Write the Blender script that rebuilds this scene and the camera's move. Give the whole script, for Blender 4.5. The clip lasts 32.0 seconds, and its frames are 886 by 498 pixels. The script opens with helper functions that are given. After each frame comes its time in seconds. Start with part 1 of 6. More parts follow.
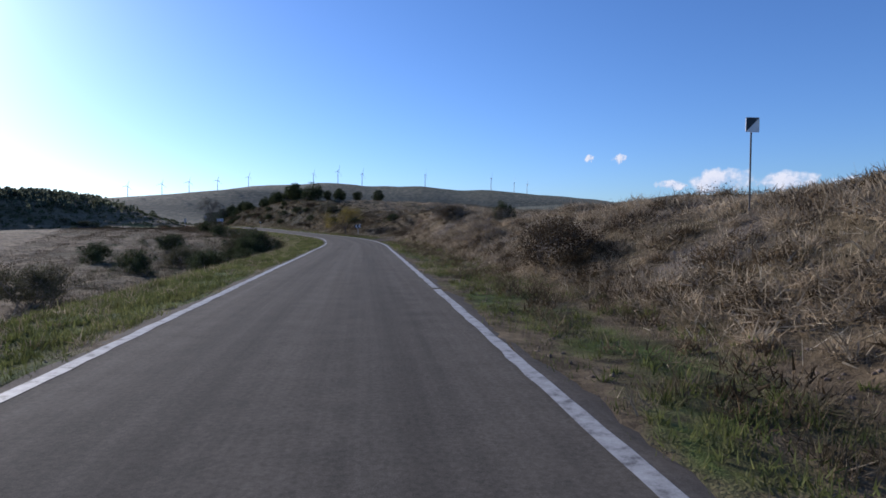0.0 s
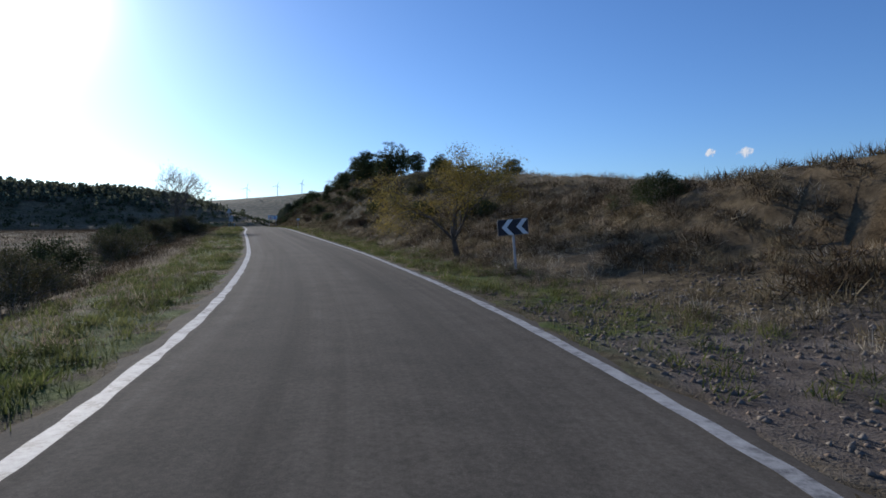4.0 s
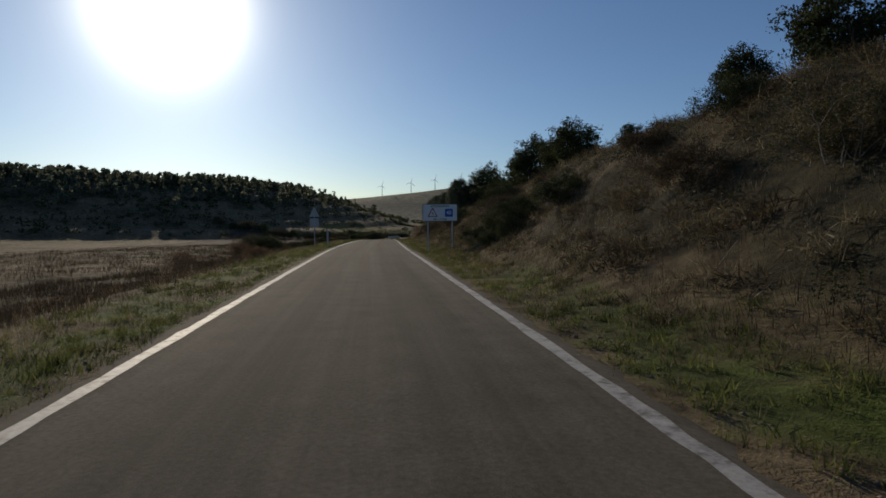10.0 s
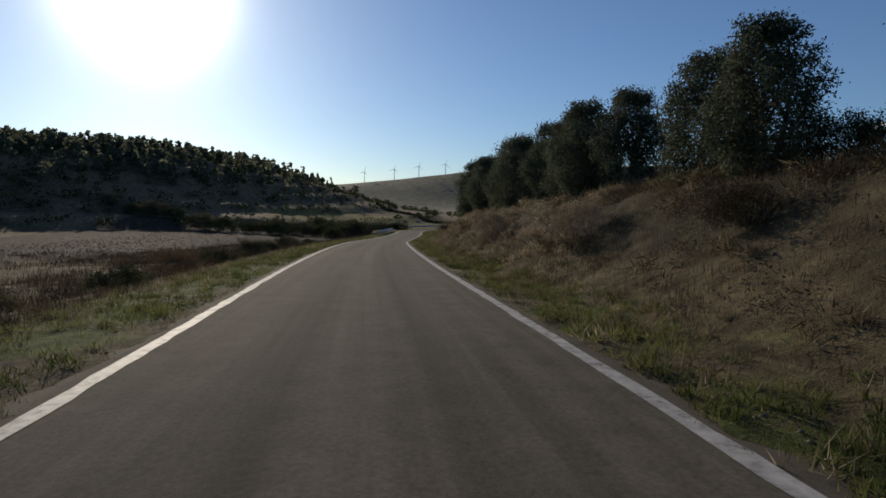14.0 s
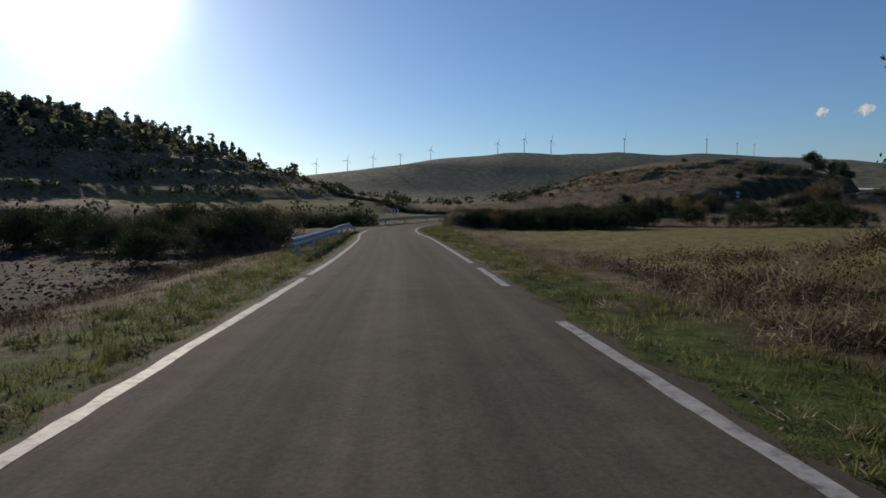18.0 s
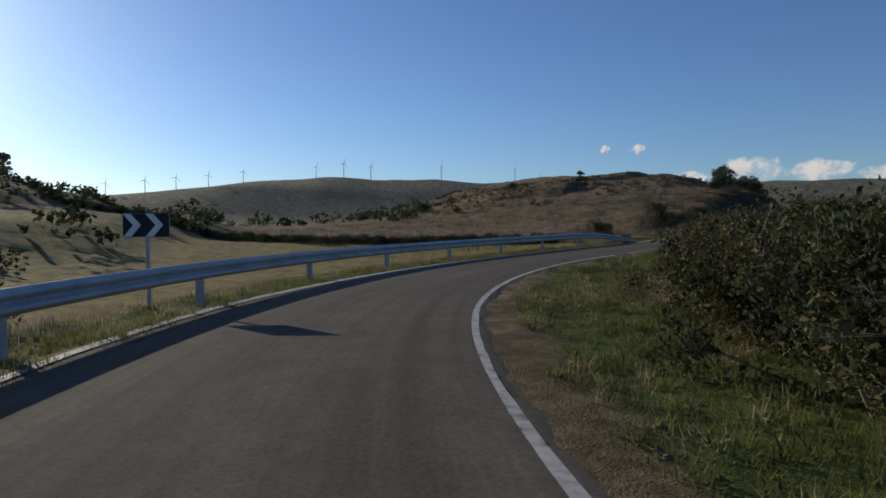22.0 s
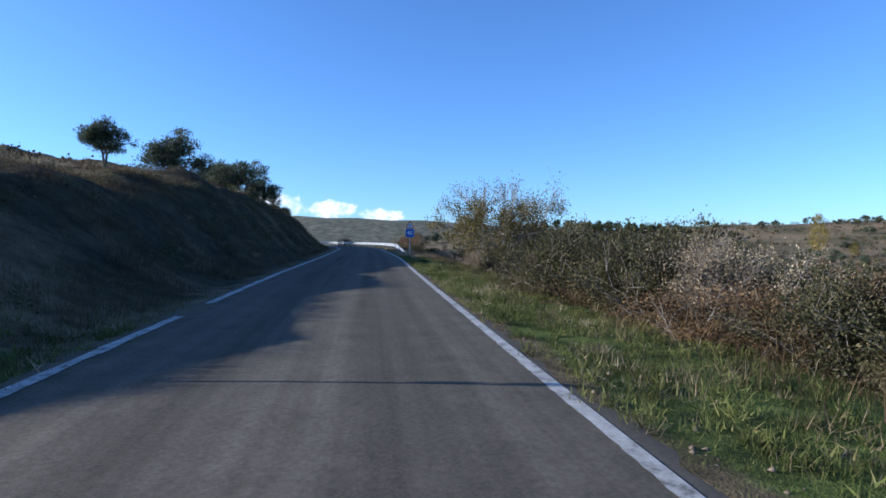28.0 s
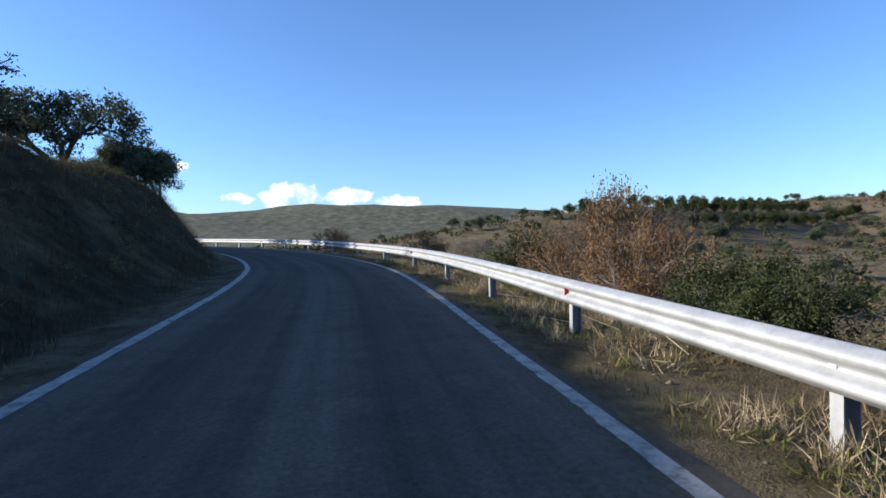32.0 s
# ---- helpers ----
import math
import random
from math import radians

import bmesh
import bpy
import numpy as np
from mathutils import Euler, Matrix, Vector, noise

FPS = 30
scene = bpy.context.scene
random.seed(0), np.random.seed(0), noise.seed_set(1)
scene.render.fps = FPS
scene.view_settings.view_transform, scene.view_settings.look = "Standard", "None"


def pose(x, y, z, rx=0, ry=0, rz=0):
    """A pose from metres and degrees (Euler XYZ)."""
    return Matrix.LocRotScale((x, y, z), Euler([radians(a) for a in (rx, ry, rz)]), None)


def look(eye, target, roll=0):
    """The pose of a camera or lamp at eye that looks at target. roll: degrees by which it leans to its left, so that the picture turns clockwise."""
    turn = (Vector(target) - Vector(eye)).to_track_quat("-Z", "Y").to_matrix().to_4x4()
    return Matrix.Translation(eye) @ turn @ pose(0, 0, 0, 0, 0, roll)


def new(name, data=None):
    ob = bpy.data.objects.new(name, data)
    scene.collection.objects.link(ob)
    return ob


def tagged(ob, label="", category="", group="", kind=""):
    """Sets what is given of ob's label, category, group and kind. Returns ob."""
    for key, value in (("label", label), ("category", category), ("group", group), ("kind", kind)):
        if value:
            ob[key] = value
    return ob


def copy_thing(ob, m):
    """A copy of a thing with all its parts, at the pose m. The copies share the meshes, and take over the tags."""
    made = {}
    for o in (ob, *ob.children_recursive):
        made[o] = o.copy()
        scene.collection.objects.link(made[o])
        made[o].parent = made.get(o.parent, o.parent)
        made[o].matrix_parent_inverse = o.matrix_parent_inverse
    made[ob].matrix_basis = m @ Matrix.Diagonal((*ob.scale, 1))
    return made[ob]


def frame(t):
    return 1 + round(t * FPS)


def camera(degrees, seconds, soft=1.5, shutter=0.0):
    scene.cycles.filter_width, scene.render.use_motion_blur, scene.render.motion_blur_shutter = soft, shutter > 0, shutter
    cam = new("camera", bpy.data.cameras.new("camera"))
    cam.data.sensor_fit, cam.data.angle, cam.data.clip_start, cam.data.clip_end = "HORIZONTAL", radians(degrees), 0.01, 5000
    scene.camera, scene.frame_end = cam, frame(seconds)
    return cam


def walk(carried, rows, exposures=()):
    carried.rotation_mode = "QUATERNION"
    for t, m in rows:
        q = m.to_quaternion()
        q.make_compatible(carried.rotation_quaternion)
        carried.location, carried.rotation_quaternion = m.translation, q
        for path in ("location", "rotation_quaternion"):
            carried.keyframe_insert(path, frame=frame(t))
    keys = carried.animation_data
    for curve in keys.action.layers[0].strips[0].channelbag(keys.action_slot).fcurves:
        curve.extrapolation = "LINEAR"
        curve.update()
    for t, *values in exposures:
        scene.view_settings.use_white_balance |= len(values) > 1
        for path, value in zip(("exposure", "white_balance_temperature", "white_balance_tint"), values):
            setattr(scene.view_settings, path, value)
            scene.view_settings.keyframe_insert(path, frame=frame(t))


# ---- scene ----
import itertools

cam = camera(73.48, 32.0, soft=1.6, shutter=0.0)
# seconds, x, y, z, yaw to the left, pitch up, roll
PATH = [
    (0.0, 0.00, 0.00, 1.30, 0.09, -2.16, 0.26),
    (0.5, -0.92, 7.16, 1.29, 0.51, -2.18, -0.09),
    (1.0, -1.88, 14.31, 1.27, 0.79, -2.47, -0.18),
    (1.5, -2.87, 21.47, 1.25, 0.91, -2.48, 0.38),
    (2.0, -3.89, 28.68, 1.23, 1.23, -2.37, 0.29),
    (2.5, -4.98, 35.94, 1.22, 1.90, -2.31, -0.09),
    (3.0, -6.24, 43.25, 1.23, 3.62, -2.53, 0.22),
    (3.5, -7.78, 50.55, 1.26, 6.12, -1.99, 0.36),
    (4.0, -9.72, 57.73, 1.32, 10.16, -2.22, 0.18),
    (4.5, -12.16, 64.69, 1.39, 14.52, -1.88, -0.22),
    (5.0, -15.02, 71.42, 1.47, 17.50, -1.50, -0.13),
    (6.0, -21.49, 84.47, 1.69, 20.70, -0.74, 0.04),
    (6.5, -24.91, 90.94, 1.82, 21.04, -0.37, 0.13),
    (7.0, -28.41, 97.42, 1.97, 21.69, 0.15, 0.15),
    (7.5, -31.98, 103.93, 2.10, 21.79, -0.76, 0.87),
    (8.0, -35.61, 110.47, 2.22, 22.26, -0.77, 0.39),
    (8.5, -39.27, 116.97, 2.30, 22.49, -1.60, 0.19),
    (9.0, -42.90, 123.39, 2.35, 22.38, -1.90, -0.33),
    (9.5, -46.46, 129.70, 2.38, 22.51, -2.31, -0.67),
    (10.0, -49.99, 135.93, 2.38, 22.63, -2.62, -0.54),
    (10.5, -53.54, 142.12, 2.37, 22.89, -2.27, -0.26),
    (11.0, -57.09, 148.30, 2.34, 22.91, -2.54, -0.47),
    (11.5, -60.61, 154.47, 2.31, 22.56, -2.34, -0.16),
    (12.0, -64.09, 160.65, 2.26, 22.10, -2.38, 0.13),
    (12.5, -67.52, 166.85, 2.18, 21.81, -2.44, 0.03),
    (13.0, -70.92, 173.09, 2.09, 21.43, -3.16, -0.24),
    (13.5, -74.30, 179.36, 1.98, 21.17, -3.96, -0.47),
    (14.0, -77.67, 185.68, 1.86, 20.91, -3.75, 0.29),
    (14.5, -81.04, 192.03, 1.72, 20.98, -3.97, 0.25),
    (15.0, -84.39, 198.44, 1.56, 20.27, -4.13, 0.14),
    (16.0, -90.89, 211.44, 1.20, 18.84, -4.46, -0.08),
    (16.5, -94.02, 218.01, 0.99, 18.12, -4.63, -0.19),
    (17.0, -97.05, 224.60, 0.76, 17.20, -4.90, -0.68),
    (17.5, -100.02, 231.21, 0.52, 17.18, -4.34, -0.43),
    (18.0, -102.94, 237.80, 0.29, 16.56, -4.60, -0.80),
    (18.5, -105.77, 244.39, 0.09, 16.06, -4.34, -0.63),
    (19.0, -108.54, 250.94, -0.08, 15.63, -4.13, 0.75),
    (19.5, -111.24, 257.42, -0.22, 15.70, -2.78, 0.35),
    (20.0, -113.87, 263.77, -0.34, 15.25, -3.78, 0.75),
    (20.5, -116.30, 269.94, -0.46, 13.71, -3.19, 0.17),
    (21.0, -118.39, 275.95, -0.56, 10.61, -3.69, -0.33),
    (21.5, -120.03, 281.78, -0.64, 6.88, -2.41, -0.25),
    (22.0, -121.04, 287.49, -0.69, -0.86, -2.34, -0.62),
    (22.5, -121.31, 293.10, -0.73, -7.66, -3.43, -1.57),
    (23.0, -120.90, 298.59, -0.74, -14.84, -2.42, -0.56),
    (23.5, -119.68, 303.95, -0.73, -24.88, -2.49, -0.16),
    (24.0, -117.45, 309.07, -0.72, -36.21, -2.85, 0.09),
    (24.5, -114.36, 313.92, -0.69, -42.86, -2.05, 0.26),
    (25.0, -110.73, 318.66, -0.66, -46.11, -2.27, 0.30),
    (25.5, -106.76, 323.43, -0.60, -47.35, -1.45, -0.03),
    (26.0, -102.62, 328.37, -0.50, -46.66, -1.06, -0.23),
    (27.0, -94.11, 338.89, -0.19, -45.27, -0.27, -0.62),
    (27.5, -89.79, 344.44, 0.01, -44.57, 0.13, -0.81),
    (28.0, -85.46, 350.14, 0.24, -43.93, 0.54, 0.41),
    (28.5, -81.11, 355.93, 0.48, -43.82, 0.11, -0.50),
    (29.0, -76.76, 361.75, 0.72, -43.82, 1.29, 0.02),
    (29.5, -72.43, 367.57, 0.95, -43.47, -0.07, 0.12),
    (30.0, -68.15, 373.34, 1.17, -43.76, 0.42, 0.62),
    (30.5, -63.91, 379.06, 1.38, -43.31, 0.22, 0.42),
    (31.0, -59.74, 384.75, 1.58, -43.22, -0.34, -0.46),
    (31.5, -55.58, 390.45, 1.77, -43.04, -0.69, -0.23),
    (32.0, -51.44, 396.22, 1.97, -42.25, -0.89, -1.04),
]
EXPOSE = [(0, 0.12, 5800, 17), (3.2, 0.12, 5880, 15), (4.0, -0.05, 5950, 12), (4.6, -0.35, 6250, 10), (6.5, -0.78, 8300, 10), (7.2, -0.78, 7900, 10), (8, -0.8, 7350, 10), (11, -0.76, 7350, 10), (14.5, -0.52, 7100, 10), (17, -0.42, 6950, 10), (20, -0.45, 6900, 10),
          (22, -0.28, 6750, 10), (23, 0.35, 6750, 10), (24, 0.82, 6000, 10), (28, 0.8, 5620, 10), (29, 0.92, 6400, 10), (30, 0.94, 6850, 10), (31, 0.98, 6850, 10), (32, 0.85, 6420, 10)]
walk(cam, [(t, pose(x, y, z, 90 + pitch, -roll, yaw)) for t, x, y, z, yaw, pitch, roll in PATH], EXPOSE)

# ---------- light ----------
SUN_AZ, SUN_EL = 47.0, 18.5      # degrees to the left of +y, above the horizon
world = bpy.data.worlds.new("sky")
scene.world = world
world.use_nodes = True
wn = world.node_tree
sky = wn.nodes.new("ShaderNodeTexSky")
sky.sky_type, sky.sun_disc = "NISHITA", False
sky.sun_elevation, sky.sun_rotation = radians(SUN_EL), radians(-SUN_AZ)
sky.altitude, sky.air_density, sky.dust_density, sky.ozone_density = 600, 1.0, 0.65, 2.6
wn.nodes["Background"].inputs["Strength"].default_value = 0.103
tint = wn.nodes.new("ShaderNodeMix")
tint.data_type, tint.blend_type = "RGBA", "MULTIPLY"
tint.inputs[0].default_value = 1.0
tint.inputs[7].default_value = (0.745, 0.97, 1.285, 1)
wn.links.new(sky.outputs[0], tint.inputs[6])
sun = new("sun", bpy.data.lights.new("sun", "SUN"))
sun.data.energy, sun.data.angle, sun.data.color = 4.7, radians(0.55), (1.0, 0.91, 0.78)
sun_way = Vector((-math.sin(radians(SUN_AZ)) * math.cos(radians(SUN_EL)), math.cos(radians(SUN_AZ)) * math.cos(radians(SUN_EL)), math.sin(radians(SUN_EL))))
# the white aureole of haze round the sun
way = wn.nodes.new("ShaderNodeTexCoord")
near_sun = wn.nodes.new("ShaderNodeVectorMath")
near_sun.operation = "DOT_PRODUCT"
wn.links.new(way.outputs["Generated"], near_sun.inputs[0])
near_sun.inputs[1].default_value = sun_way
haze = tint.outputs[2]
for sharp, bright in ((330.0, 50.0), (70.0, 1.6)):
    fall = wn.nodes.new("ShaderNodeMath")
    fall.operation = "POWER"
    clip = wn.nodes.new("ShaderNodeMath")
    clip.operation = "MAXIMUM"
    wn.links.new(near_sun.outputs["Value"], clip.inputs[0])
    clip.inputs[1].default_value = 0.0
    wn.links.new(clip.outputs[0], fall.inputs[0])
    fall.inputs[1].default_value = sharp
    glow = wn.nodes.new("ShaderNodeVectorMath")
    glow.operation = "MULTIPLY_ADD"
    wn.links.new(fall.outputs[0], glow.inputs[0])
    glow.inputs[1].default_value = (bright, bright * 0.97, bright * 0.9)
    wn.links.new(haze, glow.inputs[2])
    haze = glow.outputs[0]
wn.links.new(haze, wn.nodes["Background"].inputs["Color"])
sun.matrix_world = look(sun_way * 200 + Vector((-80, 200, 0)), (-80, 200, 0))


# ---------- materials ----------
def material(name, rough=0.8, metal=0.0, spec=0.3):
    m = bpy.data.materials.new(name)
    m.use_nodes = True
    b = m.node_tree.nodes["Principled BSDF"]
    b.inputs["Roughness"].default_value, b.inputs["Metallic"].default_value = rough, metal
    b.inputs["Specular IOR Level"].default_value = spec
    return m, m.node_tree, b


def node(nt, kind, **values):
    n = nt.nodes.new(kind)
    for key, value in values.items():
        n.inputs[key.replace("_", " ")].default_value = value
    return n


def noise_tex(nt, scale, detail=4.0, rough=0.6, stretch=None):
    co = nt.nodes.new("ShaderNodeTexCoord")
    n = node(nt, "ShaderNodeTexNoise", Scale=scale, Detail=detail, Roughness=rough)
    if stretch:
        mp = nt.nodes.new("ShaderNodeMapping")
        mp.inputs["Scale"].default_value = stretch
        nt.links.new(co.outputs["Object"], mp.inputs["Vector"])
        nt.links.new(mp.outputs[0], n.inputs["Vector"])
    else:
        nt.links.new(co.outputs["Object"], n.inputs["Vector"])
    return n.outputs["Fac"]


def ramp(nt, fac, stops):
    r = nt.nodes.new("ShaderNodeValToRGB")
    e = r.color_ramp.elements
    while len(e) < len(stops):
        e.new(0.5)
    for el, (p, c) in zip(e, stops):
        el.position, el.color = p, (*c, 1)
    nt.links.new(fac, r.inputs[0])
    return r.outputs[0]


def mix(nt, fac, a, b, how="MIX"):
    n = nt.nodes.new("ShaderNodeMix")
    n.data_type, n.blend_type = "RGBA", how
    for sock, v in ((n.inputs[0], fac), (n.inputs[6], a), (n.inputs[7], b)):
        if isinstance(v, (int, float)):
            sock.default_value = v
        elif isinstance(v, tuple):
            sock.default_value = (*v, 1)
        else:
            nt.links.new(v, sock)
    return n.outputs[2]


def calc(nt, how, a, b):
    n = nt.nodes.new("ShaderNodeMath")
    n.operation, n.use_clamp = how, how == "MULTIPLY_ADD"
    for sock, v in zip(n.inputs, (a, b)):
        if isinstance(v, (int, float)):
            sock.default_value = v
        else:
            nt.links.new(v, sock)
    return n.outputs[0]


def bump(nt, b, height, strength=0.4, distance=0.02):
    n = node(nt, "ShaderNodeBump", Strength=strength, Distance=distance)
    nt.links.new(height, n.inputs["Height"])
    nt.links.new(n.outputs[0], b.inputs["Normal"])


def plain(name, dark, light, scale=8.0, rough=0.8, metal=0.0, relief=0.2, spec=0.3):
    m, nt, b = material(name, rough, metal, spec)
    f = noise_tex(nt, scale)
    g = noise_tex(nt, scale * 9)
    c = ramp(nt, f, [(0.3, dark), (0.7, light)])
    c = mix(nt, 0.35, c, ramp(nt, g, [(0.3, dark), (0.7, light)]))
    nt.links.new(c, b.inputs["Base Color"])
    if relief:
        bump(nt, b, g, relief, 0.01)
    return m


def leafy(name, stops, rough=0.8, see=0.25):
    """Leaves and blades: the colour changes from piece to piece."""
    m, nt, b = material(name, rough, 0, 0.1)
    g = nt.nodes.new("ShaderNodeNewGeometry")
    c = ramp(nt, g.outputs["Random Per Island"], stops)
    f = noise_tex(nt, 0.35, 3)
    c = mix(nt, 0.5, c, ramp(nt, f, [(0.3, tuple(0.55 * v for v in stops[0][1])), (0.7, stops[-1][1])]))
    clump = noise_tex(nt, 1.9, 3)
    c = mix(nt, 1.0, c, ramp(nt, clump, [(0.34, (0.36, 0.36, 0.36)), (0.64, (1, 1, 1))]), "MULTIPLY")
    c = mix(nt, 1.0, c, (1.42, 1.42, 1.42), "MULTIPLY")
    nt.links.new(c, b.inputs["Base Color"])
    t = nt.nodes.new("ShaderNodeBsdfTranslucent")
    nt.links.new(c, t.inputs["Color"])
    mx = node(nt, "ShaderNodeMixShader", Fac=see)
    nt.links.new(b.outputs[0], mx.inputs[1])
    nt.links.new(t.outputs[0], mx.inputs[2])
    nt.links.new(mx.outputs[0], nt.nodes["Material Output"].inputs[0])
    return m


def attribute(nt, name):
    a = nt.nodes.new("ShaderNodeAttribute")
    a.attribute_name = name
    return a.outputs["Fac"]


def make_ground():
    m, nt, b = material("ground_cover", 0.95, 0, 0.1)
    n1, n2, n3, n4 = noise_tex(nt, 0.06, 5), noise_tex(nt, 0.7, 5), noise_tex(nt, 5.0, 6, 0.7), noise_tex(nt, 40.0, 3)
    dry = ramp(nt, n2, [(0.25, (0.0765, 0.0553, 0.034)), (0.5, (0.179, 0.131, 0.0765)), (0.75, (0.289, 0.221, 0.128))])
    dry = mix(nt, 0.55, dry, ramp(nt, n3, [(0.3, (0.0595, 0.0425, 0.0255)), (0.7, (0.306, 0.23, 0.136))]))
    scrub = ramp(nt, n3, [(0.3, (0.0204, 0.0238, 0.0122)), (0.7, (0.0884, 0.0816, 0.0408))])
    dry = mix(nt, ramp(nt, n1, [(0.42, (0, 0, 0)), (0.62, (0.7, 0.7, 0.7))]), dry, scrub)
    green = ramp(nt, n3, [(0.25, (0.026, 0.042, 0.01)), (0.5, (0.078, 0.105, 0.024)), (0.75, (0.15, 0.165, 0.055))])
    soil = ramp(nt, n3, [(0.25, (0.0224, 0.0168, 0.0131)), (0.5, (0.0561, 0.043, 0.0318)), (0.8, (0.112, 0.0935, 0.0748))])
    gravel = ramp(nt, n4, [(0.3, (0.06, 0.049, 0.04)), (0.7, (0.24, 0.2, 0.16))])
    gravel = mix(nt, 0.5, gravel, ramp(nt, n2, [(0.3, (0.102, 0.0748, 0.0544)), (0.7, (0.231, 0.197, 0.156))]))
    dirt = ramp(nt, n3, [(0.25, (0.1, 0.068, 0.043)), (0.5, (0.17, 0.118, 0.075)), (0.8, (0.27, 0.2, 0.135))])
    dirt = mix(nt, 0.4, dirt, ramp(nt, n2, [(0.3, (0.11, 0.075, 0.048)), (0.7, (0.24, 0.175, 0.115))]))
    stubble = ramp(nt, n2, [(0.25, (0.15, 0.122, 0.0408)), (0.5, (0.224, 0.177, 0.068)), (0.75, (0.136, 0.136, 0.0408))])
    # dark wood-floor colour, also laid on the banks as painted shade
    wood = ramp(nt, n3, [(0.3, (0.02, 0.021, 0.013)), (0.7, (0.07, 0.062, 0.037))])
    far = ramp(nt, n1, [(0.3, (0.06, 0.067, 0.05)), (0.5, (0.115, 0.115, 0.08)), (0.7, (0.2, 0.178, 0.12))])
    c = dry
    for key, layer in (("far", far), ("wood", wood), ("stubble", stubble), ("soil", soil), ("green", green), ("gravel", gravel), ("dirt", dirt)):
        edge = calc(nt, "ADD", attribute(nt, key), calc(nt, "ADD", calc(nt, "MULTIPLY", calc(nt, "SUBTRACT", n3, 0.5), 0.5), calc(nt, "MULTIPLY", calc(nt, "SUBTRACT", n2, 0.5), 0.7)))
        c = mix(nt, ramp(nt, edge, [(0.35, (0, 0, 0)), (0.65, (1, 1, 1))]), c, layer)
    c = mix(nt, 1.0, c, ramp(nt, noise_tex(nt, 1.6, 4), [(0.34, (0.45, 0.45, 0.45)), (0.64, (1, 1, 1))]), "MULTIPLY")
    c = mix(nt, 1.0, c, (1.36, 1.36, 1.36), "MULTIPLY")
    nt.links.new(c, b.inputs["Base Color"])
    bump(nt, b, calc(nt, "ADD", n3, calc(nt, "MULTIPLY", n4, 0.4)), 0.9, 0.12)
    return m


def make_asphalt():
    m, nt, b = material("asphalt", 0.95, 0, 0.06)
    co = nt.nodes.new("ShaderNodeUVMap")
    sep = nt.nodes.new("ShaderNodeSeparateXYZ")
    nt.links.new(co.outputs[0], sep.inputs[0])
    n1, n2, n3 = noise_tex(nt, 0.25, 4), noise_tex(nt, 2.2, 5), noise_tex(nt, 130, 3)
    c = ramp(nt, n2, [(0.25, (0.063, 0.056, 0.048)), (0.75, (0.114, 0.1, 0.085))])
    c = mix(nt, 0.5, c, ramp(nt, n1, [(0.3, (0.058, 0.052, 0.045)), (0.7, (0.122, 0.105, 0.087))]))
    c = mix(nt, 0.45, c, ramp(nt, n3, [(0.3, (0.0287, 0.0264, 0.0237)), (0.7, (0.1546, 0.1357, 0.1143))]))
    wave = nt.nodes.new("ShaderNodeMath")
    wave.operation = "COSINE"
    nt.links.new(calc(nt, "MULTIPLY", sep.outputs[0], 3.6), wave.inputs[0])
    tracks = calc(nt, "ADD", calc(nt, "MULTIPLY", wave.outputs[0], 0.12), calc(nt, "MULTIPLY", n2, 0.5))
    c = mix(nt, ramp(nt, tracks, [(0.2, (0, 0, 0)), (0.4, (0.4500, 0.4500, 0.4500))]), c, (0.142, 0.123, 0.103))
    along = nt.nodes.new("ShaderNodeMapping")
    along.inputs["Scale"].default_value = (2.6, 0.035, 1)
    nt.links.new(co.outputs[0], along.inputs["Vector"])
    streak = node(nt, "ShaderNodeTexNoise", Scale=1.0, Detail=5.0, Roughness=0.65)
    nt.links.new(along.outputs[0], streak.inputs["Vector"])
    c = mix(nt, 1.0, c, ramp(nt, streak.outputs["Fac"], [(0.3, (0.6, 0.6, 0.6)), (0.68, (1, 1, 1))]), "MULTIPLY")
    c = mix(nt, 1.0, c, ramp(nt, noise_tex(nt, 24, 4, 0.7), [(0.3, (0.62, 0.62, 0.62)), (0.68, (1, 1, 1))]), "MULTIPLY")
    c = mix(nt, 1.0, c, (1.54, 1.52, 1.4), "MULTIPLY")
    dust = calc(nt, "ADD", calc(nt, "ABSOLUTE", sep.outputs[0], 0), calc(nt, "MULTIPLY", n2, 0.9))
    c = mix(nt, ramp(nt, calc(nt, "MULTIPLY", dust, 0.25), [(0.62, (0, 0, 0)), (0.8, (0.6000, 0.6000, 0.6000))]), c, (0.1546, 0.1207, 0.0858))
    nt.links.new(c, b.inputs["Base Color"])
    bump(nt, b, n3, 0.5, 0.004)
    return m


def make_paint():
    m, nt, b = material("road_paint", 0.7, 0, 0.3)
    n1, n2 = noise_tex(nt, 6, 5, 0.7), noise_tex(nt, 90, 3)
    c = ramp(nt, n1, [(0.34, (0.12, 0.112, 0.1)), (0.47, (0.31, 0.3, 0.275)), (0.7, (0.46, 0.445, 0.41))])
    c = mix(nt, ramp(nt, n2, [(0.3, (0.35, 0.35, 0.35)), (0.5, (0, 0, 0))]), c, (0.22, 0.21, 0.2))
    nt.links.new(c, b.inputs["Base Color"])
    bump(nt, b, n2, 0.3, 0.003)
    return m


